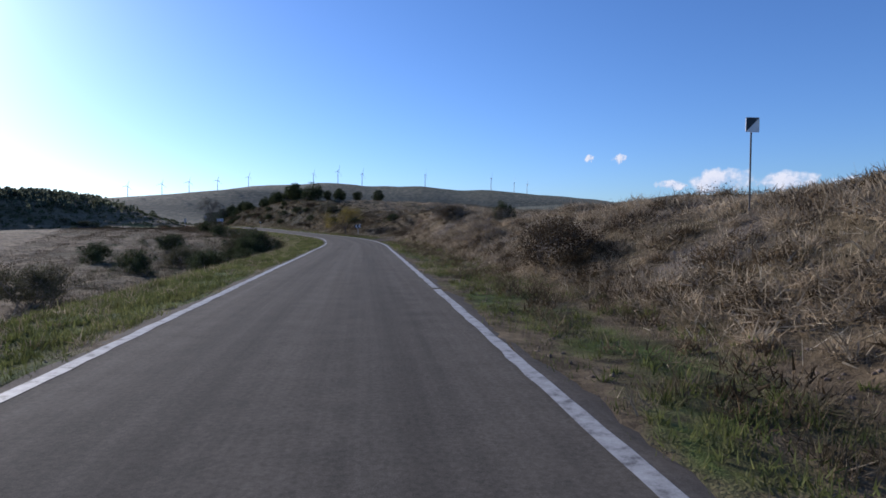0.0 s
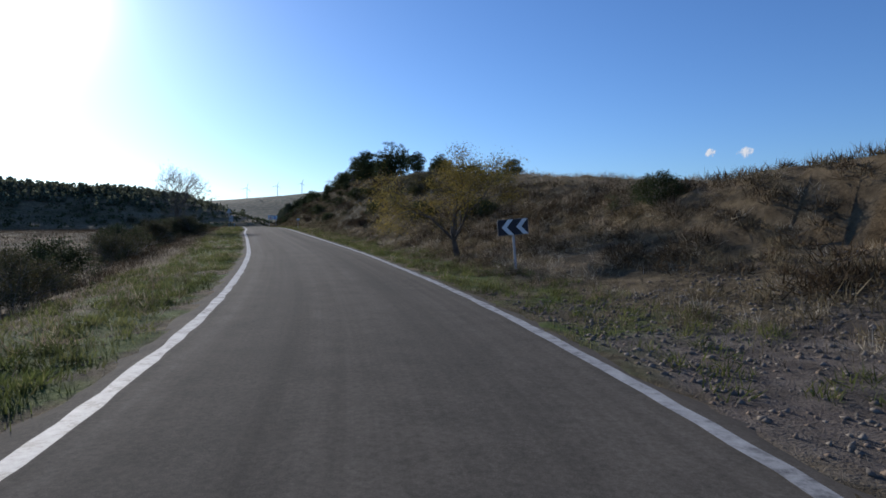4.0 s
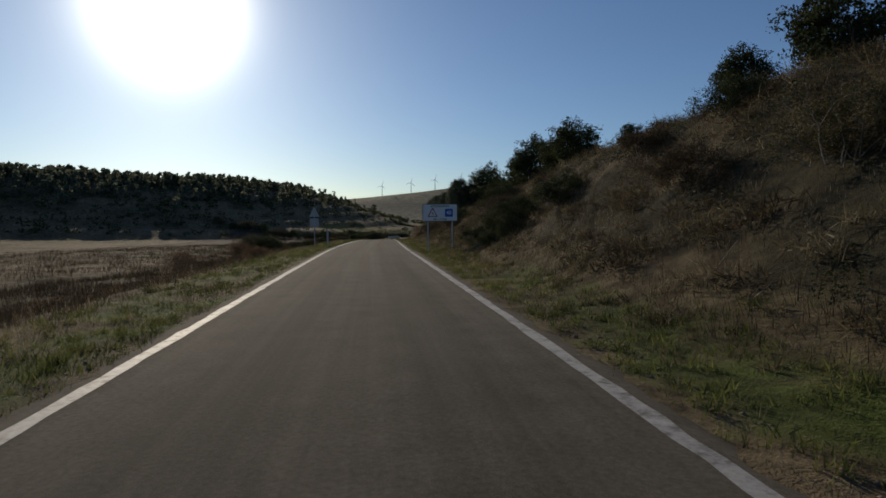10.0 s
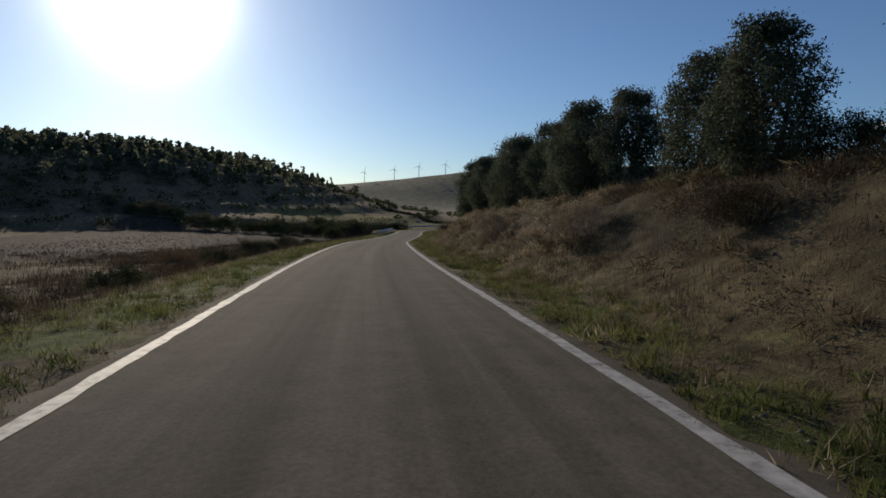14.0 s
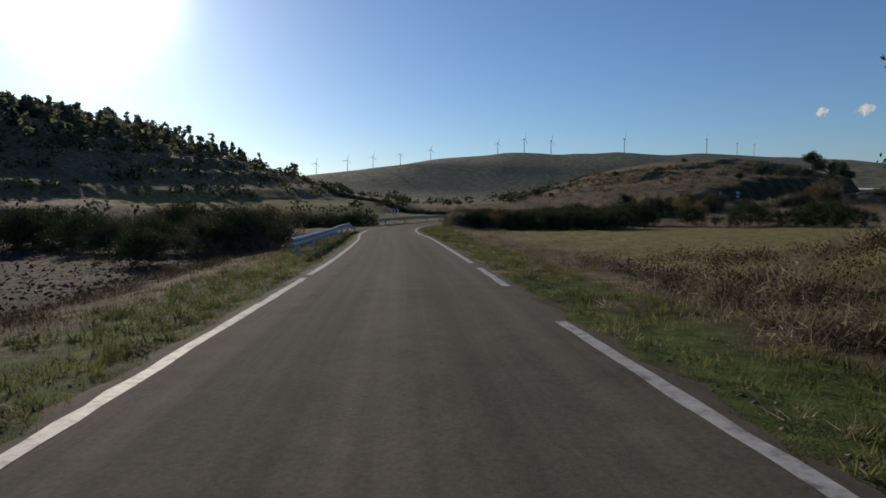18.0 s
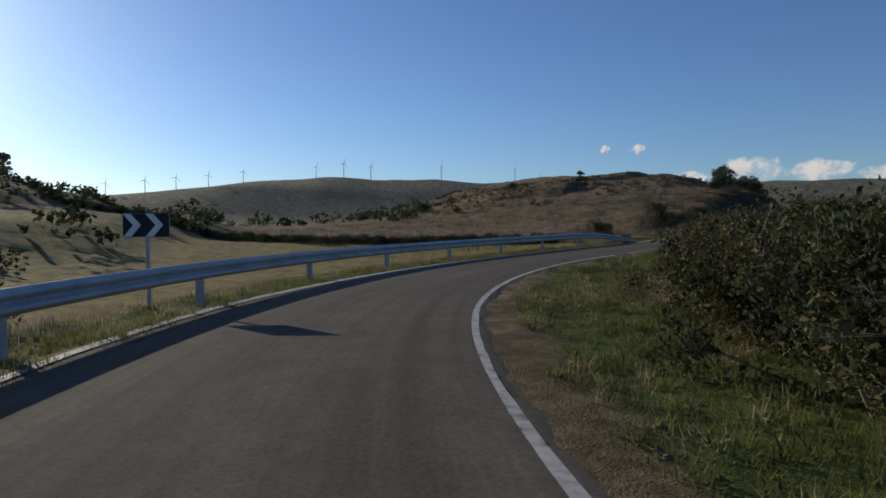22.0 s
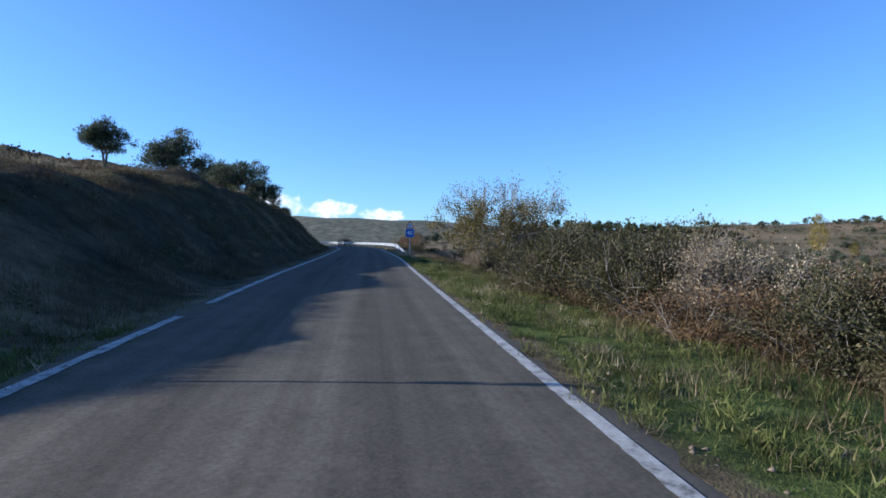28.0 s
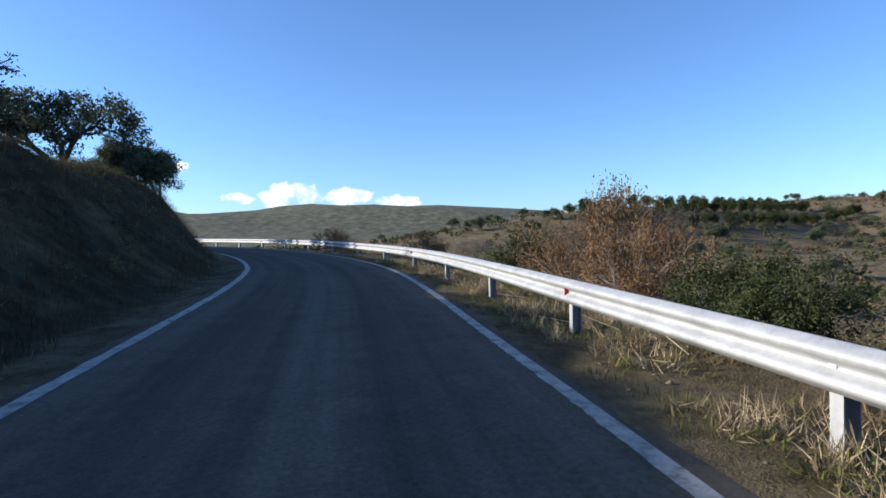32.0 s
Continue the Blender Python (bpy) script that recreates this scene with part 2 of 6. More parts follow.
GROUND, ASPHALT, PAINT = make_ground(), make_asphalt(), make_paint()
FADED = plain("faded_paint", (0.09, 0.082, 0.068), (0.135, 0.123, 0.102), 9, 0.85, 0, 0.3)
TAR = plain("bitumen_seam", (0.02, 0.019, 0.018), (0.05, 0.047, 0.044), 12, 0.98, 0, 0.3, 0.02)
CLOD = plain("earth_clods", (0.03, 0.022, 0.016), (0.095, 0.072, 0.054), 2.5, 1.0, 0, 0.5, 0.02)
PALE_CLOD = plain("pale_clods", (0.1, 0.074, 0.054), (0.27, 0.21, 0.158), 2.5, 1.0, 0, 0.5, 0.05)
SANDY = plain("sandy_earth", (0.105, 0.07, 0.043), (0.26, 0.185, 0.118), 2.6, 0.95, 0, 0.9, 0.05)
STRAW = leafy("bleached_straw", [(0.0, (0.3, 0.24, 0.15)), (0.6, (0.52, 0.44, 0.3)), (1.0, (0.7, 0.62, 0.46))], 0.6, 0.2)
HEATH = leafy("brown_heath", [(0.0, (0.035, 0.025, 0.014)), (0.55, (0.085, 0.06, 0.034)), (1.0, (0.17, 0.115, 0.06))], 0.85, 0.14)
STEEL = plain("galvanised_steel", (0.28, 0.295, 0.31), (0.5, 0.515, 0.53), 3, 0.6, 0.4, 0.1)
WHITE = plain("white_sheet", (0.66, 0.66, 0.64), (0.8, 0.8, 0.78), 6, 0.45, 0, 0)
BLACK = plain("black_film", (0.012, 0.013, 0.02), (0.025, 0.026, 0.035), 6, 0.4, 0, 0)
BLUE = plain("blue_film", (0.012, 0.09, 0.36), (0.02, 0.13, 0.45), 6, 0.4, 0, 0)
RED = plain("red_film", (0.42, 0.02, 0.02), (0.55, 0.035, 0.03), 6, 0.4, 0, 0)
ORANGE = plain("orange_film", (0.55, 0.07, 0.03), (0.7, 0.12, 0.05), 6, 0.6, 0, 0)
YELLOW = plain("yellow_film", (0.6, 0.36, 0.02), (0.7, 0.45, 0.04), 6, 0.4, 0, 0)
WEATHERED = plain("weathered_post", (0.09, 0.085, 0.08), (0.16, 0.15, 0.14), 4, 0.7, 0.2, 0.1)
GREY_BACK = plain("aluminium_back", (0.3, 0.3, 0.3), (0.42, 0.42, 0.42), 6, 0.5, 0.6, 0)
BARK = plain("bark", (0.045, 0.035, 0.028), (0.16, 0.135, 0.11), 5, 0.9, 0, 0.6)
PALE_BARK = plain("pale_twigs", (0.12, 0.1, 0.085), (0.3, 0.26, 0.22), 5, 0.9, 0, 0.4)
TWIG = plain("grey_twigs", (0.07, 0.06, 0.05), (0.2, 0.175, 0.15), 5, 0.95, 0, 0.4, 0.1)
RUBBLE = plain("grey_rubble", (0.09, 0.075, 0.06), (0.27, 0.235, 0.19), 1.7, 0.95, 0, 0.5, 0.05)
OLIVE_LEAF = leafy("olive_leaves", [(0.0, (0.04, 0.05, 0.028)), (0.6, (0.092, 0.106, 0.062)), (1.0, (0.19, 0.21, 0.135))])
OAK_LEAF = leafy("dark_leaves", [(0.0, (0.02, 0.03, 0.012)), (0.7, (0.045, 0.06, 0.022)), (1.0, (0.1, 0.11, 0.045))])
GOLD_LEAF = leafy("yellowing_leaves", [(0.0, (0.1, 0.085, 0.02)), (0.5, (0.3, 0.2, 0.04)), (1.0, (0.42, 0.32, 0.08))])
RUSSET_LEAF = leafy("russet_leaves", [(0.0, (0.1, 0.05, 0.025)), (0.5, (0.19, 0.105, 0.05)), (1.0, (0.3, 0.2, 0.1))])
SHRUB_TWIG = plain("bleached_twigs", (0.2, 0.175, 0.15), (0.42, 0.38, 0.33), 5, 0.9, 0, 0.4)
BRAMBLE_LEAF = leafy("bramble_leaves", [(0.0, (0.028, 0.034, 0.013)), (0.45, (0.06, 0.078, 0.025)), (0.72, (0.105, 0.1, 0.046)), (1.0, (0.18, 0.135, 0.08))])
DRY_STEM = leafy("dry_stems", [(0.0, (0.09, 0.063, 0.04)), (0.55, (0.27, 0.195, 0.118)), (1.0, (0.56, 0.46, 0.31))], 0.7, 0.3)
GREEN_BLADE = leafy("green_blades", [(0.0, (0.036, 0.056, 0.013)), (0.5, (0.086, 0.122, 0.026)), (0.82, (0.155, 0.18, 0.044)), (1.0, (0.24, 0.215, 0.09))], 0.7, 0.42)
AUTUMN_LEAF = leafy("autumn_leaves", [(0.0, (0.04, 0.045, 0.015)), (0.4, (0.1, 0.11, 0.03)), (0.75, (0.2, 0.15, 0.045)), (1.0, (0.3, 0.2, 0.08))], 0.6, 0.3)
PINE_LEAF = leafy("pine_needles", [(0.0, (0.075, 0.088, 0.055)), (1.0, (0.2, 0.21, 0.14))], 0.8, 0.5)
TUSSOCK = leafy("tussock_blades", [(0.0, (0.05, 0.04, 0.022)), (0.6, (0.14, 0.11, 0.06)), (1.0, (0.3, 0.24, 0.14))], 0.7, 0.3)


def make_cloud():
    """A soft white heap, thick in the middle and open at the edges."""
    m, nt, b = material("cloud_vapour", 1.0, 0, 0)
    uv = nt.nodes.new("ShaderNodeUVMap")
    ob = nt.nodes.new("ShaderNodeObjectInfo")
    mp = nt.nodes.new("ShaderNodeMapping")
    mp.inputs["Scale"].default_value = (3.2, 1.4, 1)
    nt.links.new(uv.outputs[0], mp.inputs["Vector"])
    shift = nt.nodes.new("ShaderNodeVectorMath")
    shift.operation = "ADD"
    off = nt.nodes.new("ShaderNodeCombineXYZ")
    nt.links.new(calc(nt, "MULTIPLY", ob.outputs["Random"], 40.0), off.inputs[0])
    nt.links.new(mp.outputs[0], shift.inputs[0])
    nt.links.new(off.outputs[0], shift.inputs[1])
    puff = node(nt, "ShaderNodeTexNoise", Scale=1.6, Detail=7.0, Roughness=0.58)
    nt.links.new(shift.outputs[0], puff.inputs["Vector"])
    sep = nt.nodes.new("ShaderNodeSeparateXYZ")
    nt.links.new(uv.outputs[0], sep.inputs[0])
    dx = calc(nt, "POWER", calc(nt, "ABSOLUTE", calc(nt, "SUBTRACT", sep.outputs[0], 0.5), 0), 2.0)
    dy = calc(nt, "POWER", calc(nt, "ABSOLUTE", calc(nt, "SUBTRACT", sep.outputs[1], 0.38), 0), 2.0)
    body = calc(nt, "SUBTRACT", 0.95, calc(nt, "ADD", calc(nt, "MULTIPLY", dx, 3.6), calc(nt, "MULTIPLY", dy, 3.8)))
    dens = calc(nt, "ADD", calc(nt, "MULTIPLY", puff.outputs["Fac"], 1.3), calc(nt, "SUBTRACT", body, 1.0))
    alpha = ramp(nt, dens, [(0.32, (0, 0, 0)), (0.55, (1, 1, 1))])
    glow = nt.nodes.new("ShaderNodeEmission")
    nt.links.new(ramp(nt, puff.outputs["Fac"], [(0.3, (0.62, 0.72, 0.86)), (0.6, (1, 1, 1))]), glow.inputs["Color"])
    glow.inputs["Strength"].default_value = 0.75
    clear = nt.nodes.new("ShaderNodeBsdfTransparent")
    mx = nt.nodes.new("ShaderNodeMixShader")
    nt.links.new(alpha, mx.inputs[0])
    nt.links.new(clear.outputs[0], mx.inputs[1])
    nt.links.new(glow.outputs[0], mx.inputs[2])
    nt.links.new(mx.outputs[0], nt.nodes["Material Output"].inputs[0])
    return m


CLOUD = make_cloud()


# ---------- building helpers ----------
def mesh_object(name, mesh, mat, parent=None, label=""):
    ob = new(name, mesh)
    if mat and not mesh.materials:
        mesh.materials.append(mat)
    ob.parent = parent
    if label:
        ob["label"] = label
    return ob


def part(name, bm, mat, parent=None, label="", smooth=False):
    me = bpy.data.meshes.new(name)
    bm.to_mesh(me)
    bm.free()
    if smooth:
        me.polygons.foreach_set("use_smooth", [True] * len(me.polygons))
    return mesh_object(name, me, mat, parent, label)


def np_mesh(name, verts, faces, smooth=False):
    verts, faces = np.ascontiguousarray(verts, np.float32), np.ascontiguousarray(faces, np.int32)
    me = bpy.data.meshes.new(name)
    me.vertices.add(len(verts))
    me.vertices.foreach_set("co", verts.ravel())
    me.loops.add(faces.size)
    me.loops.foreach_set("vertex_index", faces.ravel())
    me.polygons.add(len(faces))
    me.polygons.foreach_set("loop_start", np.arange(len(faces), dtype=np.int32) * faces.shape[1])
    me.update(calc_edges=True)
    if smooth:
        me.polygons.foreach_set("use_smooth", np.ones(len(faces), bool))
    return me


def box(bm, x0, x1, y0, y1, z0, z1, bevel=0.0):
    r = bmesh.ops.create_cube(bm, size=1)["verts"]
    for v in r:
        v.co = Vector(((x0 + x1) / 2 + v.co.x * (x1 - x0), (y0 + y1) / 2 + v.co.y * (y1 - y0), (z0 + z1) / 2 + v.co.z * (z1 - z0)))
    if bevel:
        bmesh.ops.bevel(bm, geom=list({e for v in r for e in v.link_edges}), offset=bevel, segments=2, affect="EDGES")
    return bm


def tube(bm, a, b, ra, rb, sides=8):
    a, b = Vector(a), Vector(b)
    q = (b - a).to_track_quat("Z", "Y")
    rings = [[bm.verts.new(p + q @ Vector((r * math.cos(k * math.tau / sides), r * math.sin(k * math.tau / sides), 0))) for k in range(sides)]
             for p, r in ((a, ra), (b, rb))]
    for k in range(sides):
        bm.faces.new((rings[0][k], rings[0][(k + 1) % sides], rings[1][(k + 1) % sides], rings[1][k]))
    bm.faces.new(rings[1])
    bm.faces.new(rings[0][::-1])


def slab(bm, outline, y0, y1):
    """A flat plate: an outline of (x, z) points between two depths."""
    front = [bm.verts.new((x, y0, z)) for x, z in outline]
    back = [bm.verts.new((x, y1, z)) for x, z in outline]
    bm.faces.new(front)
    bm.faces.new(back[::-1])
    for k in range(len(outline)):
        n = (k + 1) % len(outline)
        bm.faces.new((front[n], front[k], back[k], back[n]))
    bmesh.ops.recalc_face_normals(bm, faces=bm.faces)


def rounded(w, h, r, cx=0.0, cz=0.0):
    pts = []
    for sx, sz, a0 in ((1, 1, 0), (-1, 1, 90), (-1, -1, 180), (1, -1, 270)):
        for k in range(5):
            a = radians(a0 + k * 22.5)
            pts.append((cx + sx * (w / 2 - r) + r * math.cos(a), cz + sz * (h / 2 - r) + r * math.sin(a)))
    return pts


# ---------- the road's line and the lie of the land ----------
WAY = [(3.2, -32.0), (0.85, -11.0), (-1.13, 4.09), (-3.06, 18.39), (-4.96, 32.76), (-7.12, 47.35), (-10.96, 61.75), (-16.9, 75.17),
       (-23.71, 88.04), (-30.82, 100.89), (-37.94, 113.97), (-45.2, 126.91), (-52.24, 139.48), (-59.27, 151.89), (-66.21, 164.27),
       (-72.99, 176.74), (-79.72, 189.34), (-86.54, 202.06), (-93.08, 215.04), (-99.23, 228.23), (-104.57, 241.67), (-109.64, 255.03),
       (-114.81, 267.92), (-117.46, 274.0), (-119.66, 279.95), (-121.4, 285.74), (-122.3, 291.56), (-122.16, 297.31), (-120.78, 302.81),
       (-118.39, 307.95), (-115.23, 312.64), (-111.78, 317.24), (-108.0, 321.86), (-100.06, 331.7), (-91.84, 342.45), (-83.38, 353.83),
       (-74.72, 365.47), (-65.99, 376.98), (-57.6, 388.38), (-49.41, 399.93), (-40.6, 415.5), (-36.2, 433.0), (-36.8, 451.0), (-43.0, 468.0),
       (-54.0, 483.0)]
RISE = [0.0, 0.0, -0.01, -0.04, -0.08, -0.06, 0.05, 0.22, 0.46, 0.75, 0.97, 1.07, 1.07, 1.03, 0.92, 0.73, 0.48, 0.17, -0.21, -0.68, -1.14, -1.46,
        -1.72, -1.83, -1.92, -1.99, -2.03, -2.04, -2.04, -2.03, -2.0, -1.97, -1.93, -1.73, -1.38, -0.92, -0.44, 0.0, 0.39, 0.79, 1.2, 1.6, 1.9, 2.1, 2.2]


def spline(points, per=24):
    p = np.array(points, float)
    p = np.vstack([2 * p[0] - p[1], p, 2 * p[-1] - p[-2]])
    out = []
    for k in range(1, len(p) - 2):
        a, b, c, d = p[k - 1], p[k], p[k + 1], p[k + 2]
        u = np.linspace(0, 1, per, endpoint=False)[:, None]
        out.append(0.5 * (2 * b + (c - a) * u + (2 * a - 5 * b + 4 * c - d) * u**2 + (3 * b - a - 3 * c + d) * u**3))
    return np.vstack(out + [p[-2:-1]])


_line = spline([(x, y, z) for (x, y), z in zip(WAY, RISE)])
_len = np.r_[0, np.cumsum(np.linalg.norm(np.diff(_line[:, :2], axis=0), axis=1))]
S0 = float(np.interp(4.09, _line[:60, 1], _len[:60]))     # the stations below count from here
RS = np.arange(-S0, _len[-1] - S0, 0.5)
RP = np.stack([np.interp(RS + S0, _len, _line[:, k]) for k in range(3)], 1)
for _ in range(4):
    RP[1:-1] = (RP[:-2] + 2 * RP[1:-1] + RP[2:]) / 4
RT = np.gradient(RP[:, :2], axis=0)
RT /= np.linalg.norm(RT, axis=1)[:, None]


def on_road(s, d):
    """World x, y of the station s, d metres to the right of the road's middle, and the road's height there."""
    s, d = np.broadcast_arrays(np.asarray(s, float), np.asarray(d, float))
    x, y, z, tx, ty = [np.interp(s, RS, c) for c in (RP[:, 0], RP[:, 1], RP[:, 2], RT[:, 0], RT[:, 1])]
    return x + ty * d, y - tx * d, z


def heading(s):
    """Degrees to the left of +y in which the road runs at s."""
    return math.degrees(math.atan2(-float(np.interp(s, RS, RT[:, 0])), float(np.interp(s, RS, RT[:, 1]))))


# the painted lines' offsets along the road
LINE_L = [(0, -2.13), (14, -2.2), (30, -2.3), (44, -2.25), (58, -1.92), (80, -2.08), (102, -2.15), (117, -2.0), (132, -2.1), (161, -2.04), (204, -2.13), (247, -2.27), (262, -2.07), (276, -1.9), (290, -1.82),
          (303, -1.98), (312, -2.4), (317, -2.62), (321, -2.5), (327, -2.12), (332, -1.86), (337, -1.72), (344, -1.68), (352, -1.86), (364, -1.95), (376, -2.25), (384, -2.35), (404, -2.3), (418, -2.23), (433, -2.13), (447, -2.1)]
LINE_R = [(0, 2.06), (14, 2.13), (44, 2.12), (58, 2.12), (102, 2.0), (117, 2.02), (132, 2.04), (172, 2.05), (189, 2.12), (204, 2.15), (247, 2.1), (262, 2.14), (276, 2.07), (290, 2.1), (303, 1.92), (315, 1.73),
          (320, 1.75), (332, 1.79), (337, 1.94), (349, 2.05), (382, 2.13), (404, 2.2), (418, 2.23), (430, 2.1), (439, 1.93), (450, 1.97), (460, 2.1)]


def line_at(s, side):
    k = np.array(LINE_L if side < 0 else LINE_R)
    return np.interp(s, k[:, 0], k[:, 1])


def nearest(x, y):
    """Station and offset of the road next to each place."""
    s, d = np.empty(len(x)), np.empty(len(x))
    some = np.arange(0, len(RS), 3)
    for a in range(0, len(x), 20000):
        px, py = x[a:a + 20000], y[a:a + 20000]
        k = some[np.argmin((px[:, None] - RP[some, 0]) ** 2 + (py[:, None] - RP[some, 1]) ** 2, axis=1)]
        ox, oy = px - RP[k, 0], py - RP[k, 1]
        s[a:a + 20000] = RS[k] + ox * RT[k, 0] + oy * RT[k, 1]
        side = ox * RT[k, 1] - oy * RT[k, 0]
        d[a:a + 20000] = np.sign(side) * np.hypot(ox, oy)
    return s, d


def fade(x, a, b):
    u = np.clip((x - a) / (b - a), 0, 1)
    return u * u * (3 - 2 * u)


# station, where the bank begins, its height, the run of its slope, the fall or rise of the land beyond
RIGHT = [(-40, 4.6, 2.2, 5.0, 0.02), (0, 4.6, 2.2, 5.2, 0.02), (22, 4.5, 2.0, 5.0, 0.02), (36, 4.4, 2.1, 4.6, 0.02), (44, 4.3, 2.6, 3.8, 0.03), (47, 4.3, 2.7, 3.6, 0.03), (50, 4.3, 2.2, 4.5, 0.04), (53.5, 4.2, 0.8, 8, 0.04),
         (60, 4.2, 0.8, 8, 0.04), (72, 4.0, 1.9, 8, 0.05), (88, 3.8, 3.6, 8.0, 0.02), (105, 3.6, 5.2, 8.5, 0.0), (130, 3.6, 5.6, 8.5, 0.02), (160, 3.6, 5.0, 8, 0.08),
         (176, 3.7, 4.0, 7, 0.06), (192, 3.8, 3.0, 5.5, 0.05), (206, 3.8, 2.4, 4.6, 0.04), (232, 3.9, 2.3, 4.2, 0.02), (250, 4.0, 2.65, 4.2, 0), (258, 4.2, 2.3, 5, 0), (265, 5.0, 1.7, 5, 0),
         (271, 6.0, 0.2, 5, 0), (276, 4.6, -0.2, 4, 0), (345, 4.6, -0.2, 4, 0), (395, 4.2, -0.5, 4, -0.03), (412, 4.0, -1.0, 6, -0.05), (430, 4.2, -2.2, 10, -0.05), (520, 4.4, -3.0, 12, -0.04)]
LEFT = [(-40, 4.4, -1.7, 5, 0), (40, 4.2, -1.7, 5, 0), (60, 3.8, -1.4, 5, 0), (80, 4.0, -0.8, 5, 0), (100, 4.2, -0.5, 4, 0), (250, 4.2, -0.6, 4, 0), (301.5, 4.2, -0.5, 5, 0), (305, 9, -0.05, 5, 0),
        (312, 9, -0.05, 5, 0), (316, 4.2, -0.6, 4, 0), (345, 4.2, -0.6, 4, 0), (352, 4.2, -0.2, 4, 0), (380, 3.9, 0.8, 5, 0.03), (392, 3.5, 2.2, 4.5, 0.05), (400, 3.4, 2.9, 5.0, 0.04), (408, 3.4, 3.1, 5.0, 0.04),
        (416, 3.4, 4.3, 5.4, 0.06), (440, 3.4, 4.1, 5.6, 0.06), (452, 3.3, 3.7, 5.4, 0.05), (466, 3.0, 3.35, 4.2, 0.2), (477, 2.5, 3.4, 2.9, 0.26), (490, 2.4, 3.5, 2.4, 0.26), (520, 2.4, 3.4, 2.4, 0.2)]
# ridges: width, then x, y, height along the crest
RIDGES = [
    (44, 1.0, [(-345, 184, 11.0), (-272, 242, 20.5), (-212, 280, 17.0), (-208, 338, 17.0), (-238, 410, 11.0), (-230, 467, 5.0), (-212, 505, 0)]),
    (38, 1.2, [(-190, 510, 0.5), (-151, 478, 2.3), (-116, 461, 6.5), (-95.5, 446, 7.1), (-77.5, 434, 5.8), (-69.5, 429, 4.5), (-63, 424, 3.4), (-56, 431, 3)]),
    (18, 0, [(-9, 138, 0.2), (3, 152, 2.4), (14, 162, 2.2)]),
    (420, 0, [(-2400, 1900, 60), (-1410, 2490, 120), (-900, 2710, 190), (-350, 2830, 200), (190, 2820, 172), (520, 2760, 150), (900, 2650, 115), (1500, 2500, 80)]),
    (300, 0, [(200, 1900, 60), (640, 1760, 96), (900, 1580, 96), (1050, 1440, 86), (1230, 1260, 66), (1500, 1000, 50)]),
    (95, 0.5, [(180, 640, 8), (228, 575, 13), (262, 509, 20), (285, 433, 22), (290, 342, 22), (240, 220, 14)]),
    (30, 0.3, [(10, 285, 13), (32, 292, 12)]),
    (44, 0.4, [(30, 525, 3), (70, 508, 9), (115, 500, 14), (160, 496, 15), (205, 490, 16), (265, 478, 19)]),
]


def ridge_height(x, y):
    h = np.zeros_like(x)
    for width, steps, crest in RIDGES:
        c = spline(crest, 10)
        best, top = np.full_like(x, 1e12), np.zeros_like(x)
        for (ax, ay, ah), (bx, by, bh) in zip(c[:-1], c[1:]):
            t = np.clip(((x - ax) * (bx - ax) + (y - ay) * (by - ay)) / ((bx - ax) ** 2 + (by - ay) ** 2), 0, 1)
            q = (x - ax - t * (bx - ax)) ** 2 + (y - ay - t * (by - ay)) ** 2
            near = q < best
            best[near], top[near] = q[near], (ah + t * (bh - ah))[near]
        r = top * np.exp(-best / width**2)
        if steps:
            rise = 2.6 if width > 40 else 1.7
            k = np.floor(r / rise)
            u = r / rise - k
            r = (1 - 0.55 * steps) * r + 0.55 * steps * rise * (k + fade(u, 0.62, 1.0))
        h = np.maximum(h, r)
    return h


def wobble(x, y, size, seed=0.0):
    """Smooth uneven waves, about -1 to 1."""
    v = np.zeros_like(x)
    for k, (a, w) in enumerate(((0.4, 1.0), (1.9, 0.83), (3.3, 1.21), (4.4, 1.57), (5.6, 2.13), (2.7, 2.9))):
        v += np.sin((x * math.cos(a) + y * math.sin(a)) * w * 6.28 / size + seed * (k + 1.3) + k * 1.7 + 0.9 * np.sin((x * math.sin(a) - y * math.cos(a)) * 4.1 / size + k)) / (1 + 0.5 * k)
    return v / 2.2


def side_height(s, d, keys):
    k = np.array(keys)
    v, h, run, beyond = [np.interp(s, k[:, 0], k[:, n]) for n in (1, 2, 3, 4)]
    far = np.maximum(d - v - run, 0)
    return h * fade(d, v - 0.3, v + run) + np.minimum(beyond * np.minimum(far, 30), 2.5) - 0.09 * fade(d, 2.3, 3.2)


def face_line(y):
    """Where the earth face stands beside the gravel opening: its x at y."""
    return -2.5 - 0.09 * (y - 67.0) + 0.18 * np.sin(y * 1.3)


